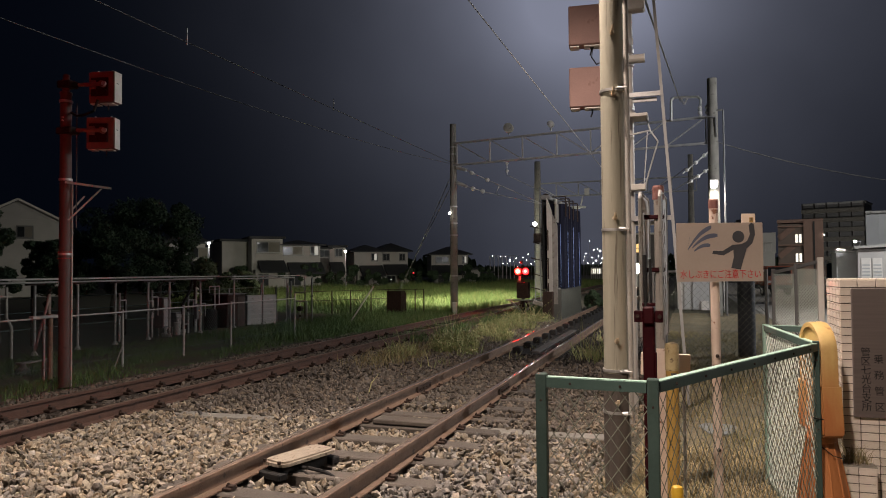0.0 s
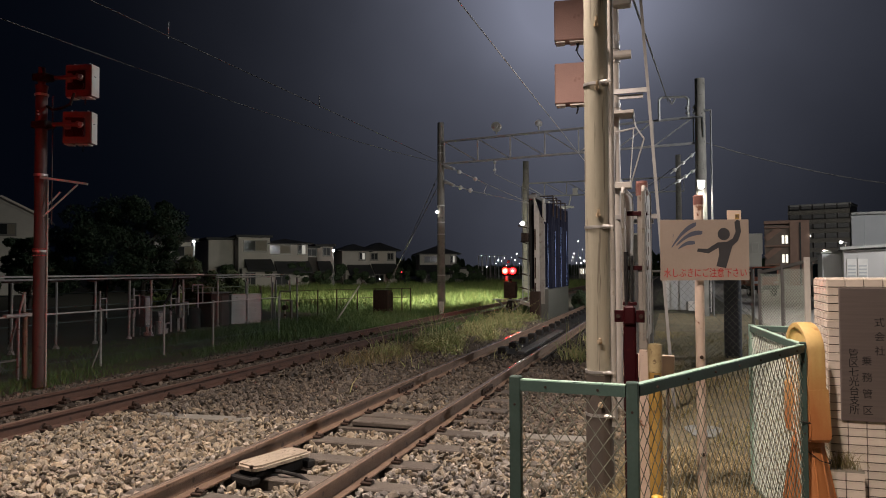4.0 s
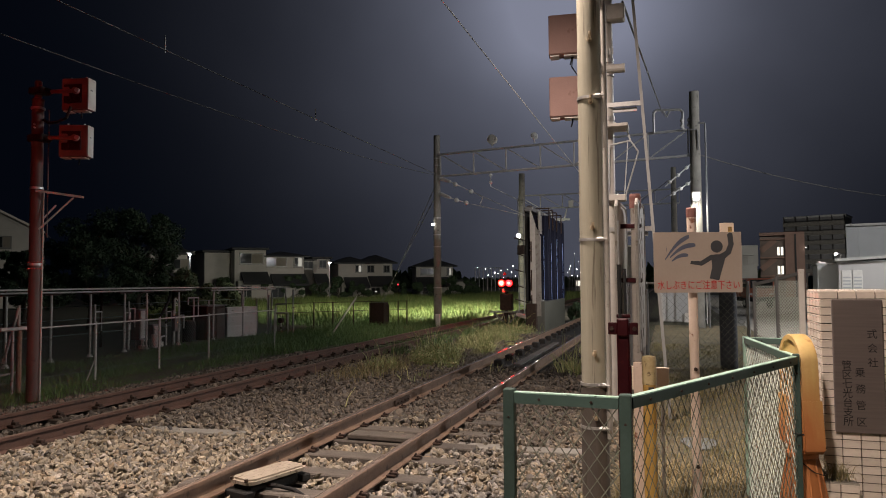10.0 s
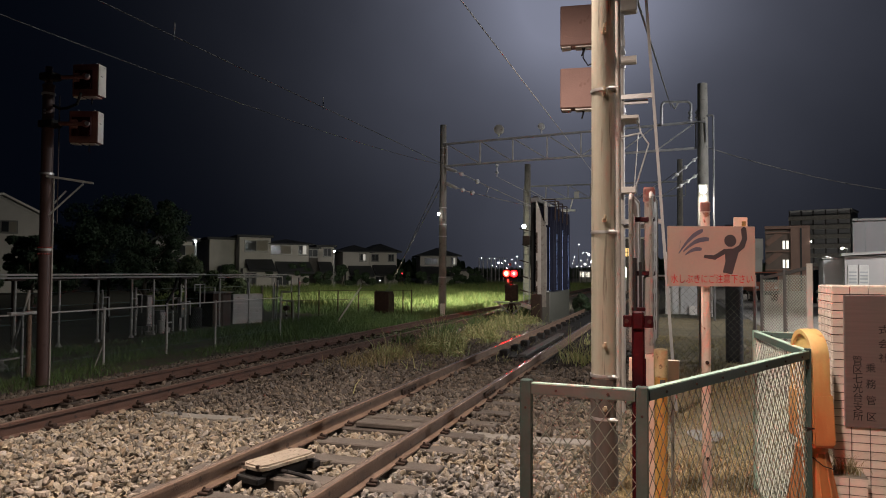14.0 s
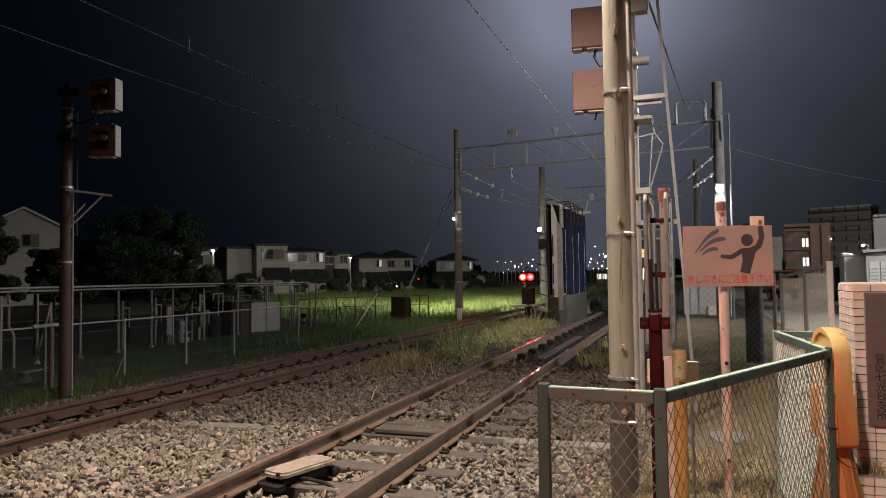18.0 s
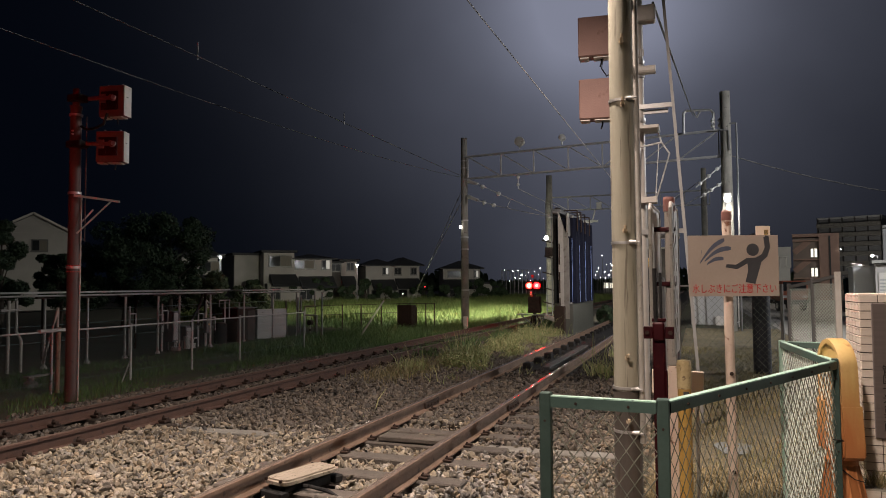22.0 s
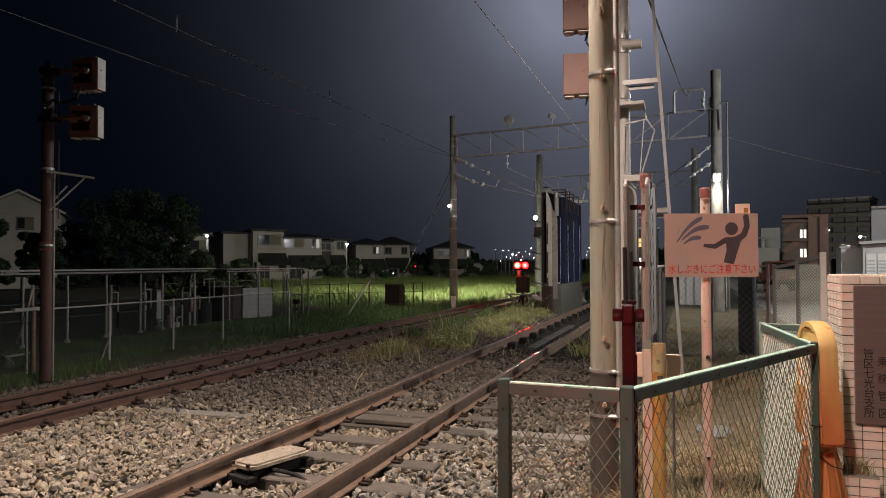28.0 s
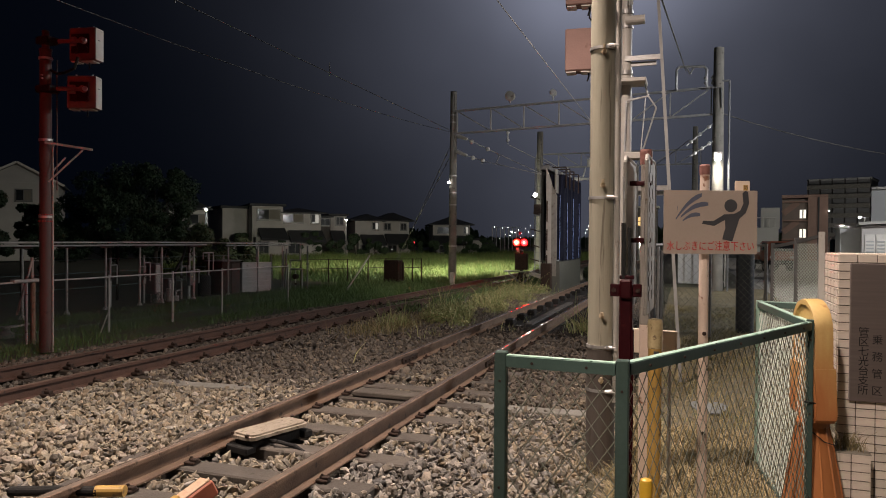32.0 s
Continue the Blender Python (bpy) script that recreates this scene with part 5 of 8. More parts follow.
def build_grey_fences():
    t = thing("grey_mesh_fence", (0, 0, 0), "galvanised chain-link fence behind the signs", "fence")
    pts = [(2.25, 11.2), (2.50, 13.0), (3.3, 13.05), (4.2, 13.1)]
    for x, y in pts:
        part("post", rod(bmesh.new(), (x, y, -0.22), (x, y, 1.45), 0.028, seg=12), M_GALV, t)
    for a, b in zip(pts, pts[1:]):
        part("top_rail", rod(bmesh.new(), (*a, 1.42), (*b, 1.42), 0.02, seg=8), M_GALV, t)
        fence_panel(t, a, b, -0.18, 1.40, 0.11, 0.12, 0.0024, M_GREENW, "grey wire mesh")
    for x, y, h, r in ((2.33, 11.0, 1.75, 0.035), (2.375, 10.9, 1.66, 0.016), (2.43, 11.3, 1.66, 0.03), (2.50, 11.2, 1.6, 0.02), (2.535, 11.3, 1.52, 0.03)):
        p = thing("fence_post", (x, y, -0.21), "grey steel post at the folded end of the mesh fence", "post", "folded fence posts")
        part("post", rod(bmesh.new(), (0, 0, 0), (0, 0, h), r, seg=12), M_GALV if r < 0.025 else M_DULL, p)
        part("cap", ball(bmesh.new(), (0, 0, h), r * 1.05, 1), M_DULL, p)
    t = thing("mesh_gate", (0, 0, 0), "grey steel mesh gate with a sloping dark top rail", "gate")
    P = [(4.04, 10.6, 1.44), (4.28, 10.2, 1.51), (4.51, 9.8, 1.59)]
    for i, (x, y, z) in enumerate(P):
        s = 0.07 if i == 2 else 0.05
        part("post", one_box((s, s, z + 0.24), 0.006, (x, y, z / 2 - 0.10)), M_WHITEP if i == 2 else M_DULL, t, "pale grey gate post" if i == 2 else "dark gate post")
    for (x, y, z), (u, v, w) in zip(P, P[1:]):
        part("top_rail", beam(bmesh.new(), (x, y, z - 0.03), (u, v, w - 0.03), 0.035, 0.04), M_DULL, t)
        fence_panel(t, (x, y), (u, v), -0.1, min(z, w) - 0.05, 0.055, 0.045, 0.0042, M_WIREL, "pale woven mesh")
    # fence along the pump shelter
    t = thing("trackside_fence", (0, 0, 0), "old chain-link fence beside the siding", "fence")
    ys = [4.0, 6.2, 8.47, 10.2, 11.91, 13.56, 16.4]
    for i, y in enumerate(ys):
        x = -7.3
        part("post", rod(bmesh.new(), (x, y, -0.35), (x, y, 0.78), 0.022, seg=10), M_ZINC, t)
        if i == 2:
            part("post", rod(bmesh.new(), (x - 0.02, y + 0.14, -0.35), (x - 0.02, y + 0.14, 0.80), 0.040, seg=10), M_RUST, t, "rusty gate post")
            part("latch", one_box((0.10, 0.50, 0.05), 0.006, (x, y, 0.76)), M_ZINC, t)
    for a, b in zip(ys, ys[1:]):
        part("top_rail", rod(bmesh.new(), (-7.3, a, 0.74), (-7.3, b, 0.735), 0.015, seg=8), M_ZINC, t)
        part("bottom_rail", rod(bmesh.new(), (-7.3, a, -0.11), (-7.3, b, -0.11), 0.0035, seg=6), M_TEALW, t, "thin tension wire")
        fence_panel(t, (-7.3, a), (-7.3, b), -0.32, 0.73, 0.068, 0.078, 0.0017, M_TEALW, "fine dark wire mesh")


def build_fence_clutter():
    p = thing("gate_brace", (-7.42, 8.68, -0.35), "pale pipe propped against the rusty gate post", "pipe")
    part("pipe", rod(bmesh.new(), (0, -0.28, 0.55), (0, 0.0, 1.45), 0.022, seg=8), M_OLDP, p)
    part("upright", rod(bmesh.new(), (0, 0.0, 0.0), (0, 0.0, 1.48), 0.024, seg=8), M_OLDP, p)
    p = thing("leaning_stake", (-7.2, 9.87, -0.33), "thin stake leaning on the fence", "stake")
    part("stake", rod(bmesh.new(), (0, 0, 0), (-0.06, 0.30, 0.46), 0.012, seg=6), M_OLDP, p)
    p = thing("ground_valve", (-8.4, 9.0, -0.33), "low pale valve cover with a bent pipe", "valve")
    part("cover", lathe(bmesh.new(), [(0.13, 0.0), (0.12, 0.10), (0.06, 0.14), (0.05, 0.2)], 14), M_CONC_D, p)
    part("plate", one_box((0.16, 0.34, 0.03), 0.006, (0.02, 0.05, 0.215)), M_OLDP, p)
    part("pipe", path_rod(bmesh.new(), [(0, 0.18, 0.2), (0, 0.5, 0.22), (0, 0.5, 0.0)], 0.02, 8), M_OLDP, p)


def build_pillar():
    """Tiled gate pillar with the office plaque, and its low planter."""
    x0, x1, y0, y1, z0, z1 = 3.755, 4.16, 4.60, 5.0, -0.22, 1.405
    t = thing("gate_pillar", ((x0 + x1) / 2, (y0 + y1) / 2, z0), "cream tiled gate pillar with dark joints", "pillar")
    part("core", one_box((x1 - x0 - 0.014, y1 - y0 - 0.014, z1 - z0 - 0.007), 0, (0, 0, (z1 - z0) / 2 - 0.0035)), M_JOINT, t, "dark mortar core")
    tw, th, g = 0.095, 0.045, 0.005
    tiles = {}
    def tile(w, m):
        k = round(w, 3)
        if k not in tiles:
            tiles[k] = part("tile", one_box((w, 0.010, th), 0.0015), M_TILE, t)
            tiles[k].matrix_basis = m
        else:
            again("tile", tiles[k], t, m)
    def course(length, start, m, rows, zoff, planted):
        for r in range(rows):
            x = start
            while x < length - 0.01:
                w = min(tw, length - x)
                planted(w, m @ pose(x + w / 2, 0, zoff - r * (th + g)))
                x += w + g
    W, Dp = x1 - x0, y1 - y0
    n = int((z1 - z0) / (th + g))
    course(W, 0, pose(-W / 2, -Dp / 2, 0), n, z1 - z0 - th / 2, tile)
    course(Dp, 0, pose(-W / 2, Dp / 2, 0, 0, 0, -90), n, z1 - z0 - th / 2, tile)
    course(Dp, 0, pose(W / 2, -Dp / 2, 0, 0, 0, 90), n, z1 - z0 - th / 2, tile)
    for i in range(4):
        for j in range(4):
            again("tile", tiles[round(tw, 3)], t, pose(-W / 2 + 0.05 + i * 0.1, -Dp / 2 + 0.05 + j * 0.1, z1 - z0 + 0.001, 90) @ Matrix.Diagonal((1, 1, 2.05, 1)))
    p = thing("office_plaque", (3.947, 4.580, 0.955), "bronze office plaque with engraved dark lettering", "plaque")
    pl = part("plate", one_box((0.270, 0.024, 0.80), 0.004), M_PLAQUE, p)
    sets = (("社会式", 0.075, 0.02), ("区管務乗", 0.005, -0.335), ("所支台光七区管", -0.065, -0.335))
    for text, x, zb in sets:
        for i, ch in enumerate(text):
            step = 0.098 if x == 0.005 else 0.056 if x < 0 else 0.085
            writing(ch, 0.060, M_BLACK, pl, pose(x, -0.013, zb + i * step, 90), "engraved_letter", 0.0006, 0.95)
    # planter block
    q = thing("planter_block", (3.80, 4.515, -0.22), "low tiled block with dry weeds on top", "planter")
    part("core", one_box((0.186, 0.136, 0.494), 0, (0, 0, 0.247)), M_JOINT, q)
    tl = None
    for r in range(10):
        for xx in (-0.0475, 0.0525):
            m = pose(xx, -0.075, 0.50 - th / 2 - r * 0.05)
            if tl is None:
                tl = part("tile", one_box((tw, 0.010, th), 0.0015), M_TILE, q)
                tl.matrix_basis = m
            else:
                again("tile", tl, q, m)
        for k in range(1):
            again("tile", tl, q, pose(-0.1, 0.0 - k * 0.1, 0.50 - th / 2 - r * 0.05, 0, 0, -90))
            again("tile", tl, q, pose(0.1, 0.0 - k * 0.1, 0.50 - th / 2 - r * 0.05, 0, 0, 90))
    part("cap", one_box((0.205, 0.155, 0.012), 0.002, (0, 0, 0.503)), M_CONC, q)


def build_sign_stand():
    t = thing("yellow_sign_stand", (3.59, 4.37, -0.22), "weathered yellow plastic stand, arched head on a fluted cone", "sign stand")
    t.matrix_world = pose(3.605, 4.37, -0.22, 0, -1.0, 12)
    yz = Matrix(((0, 0, 1, 0), (1, 0, 0, 0), (0, 1, 0, 0), (0, 0, 0, 1)))
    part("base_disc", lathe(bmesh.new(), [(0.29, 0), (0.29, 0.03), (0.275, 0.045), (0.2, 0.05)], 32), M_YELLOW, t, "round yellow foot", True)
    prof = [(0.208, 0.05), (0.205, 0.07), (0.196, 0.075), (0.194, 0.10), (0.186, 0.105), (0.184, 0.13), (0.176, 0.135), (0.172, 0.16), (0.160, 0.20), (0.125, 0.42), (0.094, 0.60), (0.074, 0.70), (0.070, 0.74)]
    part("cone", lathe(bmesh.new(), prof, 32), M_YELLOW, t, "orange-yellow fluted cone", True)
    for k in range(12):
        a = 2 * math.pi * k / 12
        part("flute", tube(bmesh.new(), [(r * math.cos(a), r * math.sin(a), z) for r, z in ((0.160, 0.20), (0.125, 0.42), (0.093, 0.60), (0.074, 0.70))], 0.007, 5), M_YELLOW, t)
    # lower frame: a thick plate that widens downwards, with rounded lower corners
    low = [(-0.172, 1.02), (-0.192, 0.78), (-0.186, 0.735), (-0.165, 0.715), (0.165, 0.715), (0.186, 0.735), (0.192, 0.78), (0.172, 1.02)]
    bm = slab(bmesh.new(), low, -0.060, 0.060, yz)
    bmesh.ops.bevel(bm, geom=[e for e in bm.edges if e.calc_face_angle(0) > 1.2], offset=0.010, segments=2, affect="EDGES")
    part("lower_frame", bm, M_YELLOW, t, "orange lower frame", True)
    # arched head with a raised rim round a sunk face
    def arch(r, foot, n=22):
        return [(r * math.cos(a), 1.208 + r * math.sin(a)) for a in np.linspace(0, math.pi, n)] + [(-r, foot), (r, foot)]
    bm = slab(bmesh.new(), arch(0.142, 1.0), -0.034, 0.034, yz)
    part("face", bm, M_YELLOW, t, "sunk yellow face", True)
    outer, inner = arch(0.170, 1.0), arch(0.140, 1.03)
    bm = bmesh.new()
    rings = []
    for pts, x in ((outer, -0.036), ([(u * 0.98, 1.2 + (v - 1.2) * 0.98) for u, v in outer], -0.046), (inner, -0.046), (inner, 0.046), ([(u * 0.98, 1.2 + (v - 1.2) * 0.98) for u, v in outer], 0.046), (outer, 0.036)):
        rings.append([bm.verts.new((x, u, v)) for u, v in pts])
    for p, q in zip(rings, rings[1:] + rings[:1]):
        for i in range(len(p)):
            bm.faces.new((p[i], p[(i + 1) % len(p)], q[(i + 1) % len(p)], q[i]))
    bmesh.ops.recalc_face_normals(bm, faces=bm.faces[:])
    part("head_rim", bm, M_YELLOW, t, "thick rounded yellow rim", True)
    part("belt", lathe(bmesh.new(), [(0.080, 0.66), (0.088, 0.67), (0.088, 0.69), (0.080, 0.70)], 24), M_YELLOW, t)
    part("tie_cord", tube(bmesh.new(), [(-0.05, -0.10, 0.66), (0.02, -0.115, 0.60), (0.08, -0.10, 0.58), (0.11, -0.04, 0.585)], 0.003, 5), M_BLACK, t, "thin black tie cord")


# ---- overhead line, washing plant and yard ----
def truss(bm, a, b, h, stops, middle, w=0.05):
    """A flat lattice: two chords, uprights at the stops, diagonals that fall towards the middle upright."""
    a, b = Vector(a), Vector(b)
    up = Vector((0, 0, h))
    beam(bm, a, b, w, w)
    beam(bm, a + up, b + up, w, w)
    for i, f in enumerate(stops):
        p = a.lerp(b, f)
        beam(bm, p, p + up, w * 0.6, w * 1.25)
        if i + 1 < len(stops):
            q = a.lerp(b, stops[i + 1])
            beam(bm, *((p + up, q) if i < middle else (p, q + up)), w * 0.55, w * 0.55)
    return bm


def insulator(bm, a, b, n=4):
    a, b = Vector(a), Vector(b)
    rod(bm, a, b, 0.02, seg=6)
    for i in range(n):
        p, q = a.lerp(b, (i + 0.3) / n), a.lerp(b, (i + 0.6) / n)
        ball(bm, p.lerp(q, 0.5), 0.07, 2)
    return bm


def build_gantries():
    t = thing("catenary_gantry", (0, 0, 0), "steel lattice gantry over the tracks between two masts", "gantry")
    part("mast", rod(bmesh.new(), (-6.25, 27.3, -0.4), (-6.25, 27.3, 7.6), 0.17, 0.13, 24), M_CONC_D, t, "dark concrete mast", True)
    for z in (1.2, 2.9, 3.4, 4.1, 6.3, 6.6):
        part("mast_band", rod(bmesh.new(), (-6.25, 27.3, z), (-6.25, 27.3, z + 0.05), 0.178 - 0.005 * z, seg=24), M_GALV, t, "steel strap")
    part("mast", rod(bmesh.new(), (3.875, 25.6, -0.3), (3.875, 25.6, 8.1), 0.215, 0.165, 24), M_CONC_D, t, "concrete mast", True)
    part("beam", truss(bmesh.new(), (-6.2, 27.2, 5.85), (3.8, 25.6, 5.85), 0.92, (0.015, 0.165, 0.305, 0.446, 0.578, 0.717, 0.85, 0.985), 4, 0.075), M_LATTICE, t, "lattice beam")
    bm = bmesh.new()
    path_rod(bm, [(4.22, 25.5, -0.2), (4.22, 25.5, 6.95), (3.9, 25.5, 6.95)], 0.035)
    path_rod(bm, [(3.98, 25.4, 6.0), (3.95, 25.4, 6.7), (3.6, 25.4, 6.75)], 0.02)
    part("riser_pipe", bm, M_DULL, t, "cable riser pipe")
    bm = bmesh.new()
    path_rod(bm, [(2.51, 25.7, 6.75), (2.51, 25.7, 7.48), (2.6, 25.7, 7.57), (3.4, 25.7, 7.53), (3.5, 25.7, 7.43), (3.5, 25.7, 6.75)], 0.045, 8)
    path_rod(bm, [(2.83, 25.7, 7.55), (2.95, 25.7, 7.3), (3.08, 25.7, 7.54)], 0.03)
    for x in (3.46, 3.69):
        insulator(bm, (x, 25.6, 6.85), (x, 25.6, 7.2), 2)
    part("wire_support", bm, M_GALV, t)
    for x, z, r in ((-3.66, 6.93, 0.19), (-1.97, 6.95, 0.13)):
        bm = bmesh.new()
        rod(bm, (x, 26.5, z - 0.1), (x, 26.5, z + 0.05), 0.03, seg=8)
        rod(bm, (x, 26.4, z + 0.17), (x, 26.6, z + 0.17), r, seg=18)
        rod(bm, (x, 26.36, z + 0.17), (x, 26.64, z + 0.17), r * 0.45, seg=12)
        part("pulley", bm, M_INSUL if x > -3 else M_PANEL, t, "round pulley wheel")
    for a, b in (((3.7, 25.4, 5.50), (2.85, 25.2, 4.75)), ((3.7, 25.4, 4.90), (3.0, 25.2, 4.40))):
        part("insulator", insulator(bmesh.new(), a, b, 3), M_INSUL, t, "white porcelain insulator")
    for root, neck, end, balls in (((-6.05, 27.2, 5.76), (-5.57, 27.0, 5.585), (-4.6, 27.0, 5.10), ((-5.355, 27.0, 5.461), (-4.68, 27.0, 5.137))), ((-6.05, 27.2, 5.12), (-5.57, 27.0, 4.91), (-4.8, 27.0, 4.65), ((-5.30, 27.0, 4.808), (-4.89, 27.0, 4.681)))):
        bm = rod(bmesh.new(), root, neck, 0.085, 0.06, 12)
        rod(bm, neck, end, 0.018, seg=6)
        for c in balls:
            ball(bm, c, 0.095, 2)
        part("insulator", bm, M_INSUL, t, "white porcelain insulator string")
    part("dropper", path_rod(bmesh.new(), [(-4.35, 27.0, 4.95), (-4.2, 27.0, 4.85), (-4.32, 27.0, 4.6), (-4.2, 27.0, 4.45)], 0.014, 5), M_GALV, t, "bent jumper wire")
    part("insulator", insulator(bmesh.new(), (-3.86, 27.0, 5.9), (-3.86, 27.0, 5.30), 2), M_INSUL, t)
    for d in (0.0, 0.45):
        bm = rod(bmesh.new(), (-6.3, 27.4, 5.6 - d), (-9.6 - d * 0.3, 28.8, 0.0), 0.014, seg=6)
        for f in (0.10, 0.22):
            ball(bm, Vector((-6.3, 27.4, 5.6 - d)).lerp(Vector((-9.6 - d * 0.3, 28.8, 0.0)), f), 0.05, 1)
        part("back_stay", bm, M_DULL, t, "thin back stay with small insulators")
    bm = one_box((0.10, 0.08, 0.10), 0.02, (-6.36, 27.08, 3.85))
    part("mast_lamp", bm, M_LAMPS, t, "small lit box lamp")
    # far gantry
    t = thing("catenary_gantry", (0, 0, 0), "further steel lattice gantry in the yard", "gantry")
    part("mast", rod(bmesh.new(), (-5.6, 42, -0.4), (-5.6, 42, 8.1), 0.24, 0.18, 20), M_CONC_D, t, smooth=True)
    part("mast", rod(bmesh.new(), (3.3, 42, -0.4), (3.3, 42, 8.0), 0.2, 0.14, 20), M_CONC_D, t, smooth=True)
    part("beam", truss(bmesh.new(), (-5.8, 42, 5.9), (3.6, 42, 5.9), 0.82, [i / 7 for i in range(8)], 4, 0.08), M_LATTICE, t, "lattice beam")
    part("plate", one_box((0.30, 0.03, 0.42), 0.01, (-2.59, 41.9, 6.1)), M_WHITEP, t, "small white plate")
    bm = path_rod(bmesh.new(), [(-3.9, 41.8, 5.9), (-3.6, 41.8, 5.1), (-3.0, 41.8, 5.1), (-2.8, 41.8, 5.9)], 0.04)
    part("hanger", bm, M_GALV, t)
    part("tube_insulator", rod(bmesh.new(), (-3.5, 41.8, 5.2), (-2.65, 41.8, 5.16), 0.07, seg=10), M_INSUL, t, "white tube insulator")
    # overhead wires
    def wire(pts, r, label, stuff=M_CABLE):
        a, b, sag = pts
        a, b = Vector(a), Vector(b)
        P = [a.lerp(b, f) - Vector((0, 0, sag * 4 * f * (1 - f))) for f in np.linspace(0, 1, 13)]
        tagged(part("overhead_wire", tube(bmesh.new(), P, r, 5), stuff), label, "wire", group="overhead wires")
    wire(((-6.5, -2.0, 5.35), (-6.4, 27.2, 5.95), 0.40), 0.009, "thin feeder wire to the dark mast")
    wire(((-6.98, -3.0, 6.35), (-6.25, 27.2, 5.95), 0.0), 0.011, "thin feeder wire with two hangers")
    for x, y, z in ((-6.65, 11.2, 6.16), (-6.5, 17.2, 6.08)):
        tagged(part("wire_hanger", rod(bmesh.new(), (x, y, z - 0.05), (x, y, z + 0.30), 0.014, seg=6), M_GALV), "short steel hanger on the feeder wire", "hanger")
    wire(((-0.48, -3.0, 6.03), (0.02, 29.2, 5.21), 0.0), 0.011, "contact wire over the washing track", M_LINE)
    wire(((-4.6, 27.0, 5.10), (-2.4, 27.05, 4.05), 0.0), 0.016, "pull-off wire from the mast", M_LATTICE)
    wire(((-4.8, 27.0, 4.65), (-2.4, 27.05, 4.05), 0.0), 0.014, "lower pull-off wire from the mast", M_LATTICE)
    wire(((-3.86, 27.0, 5.30), (-2.9, 42.0, 5.25), 0.1), 0.014, "catenary wire over the yard", M_LATTICE)
    wire(((2.95, 25.2, 4.95), (0.2, 42.0, 5.4), 0.1), 0.014, "pull-off wire across the yard")
    wire(((3.9, 25.6, 5.9), (16.0, 34.0, 4.6), 0.5), 0.02, "service cable to the buildings")
    wire(((2.40, 8.6, 4.95), (2.82, 25.7, 7.40), 0.0), 0.017, "dark stay cable to the gantry")


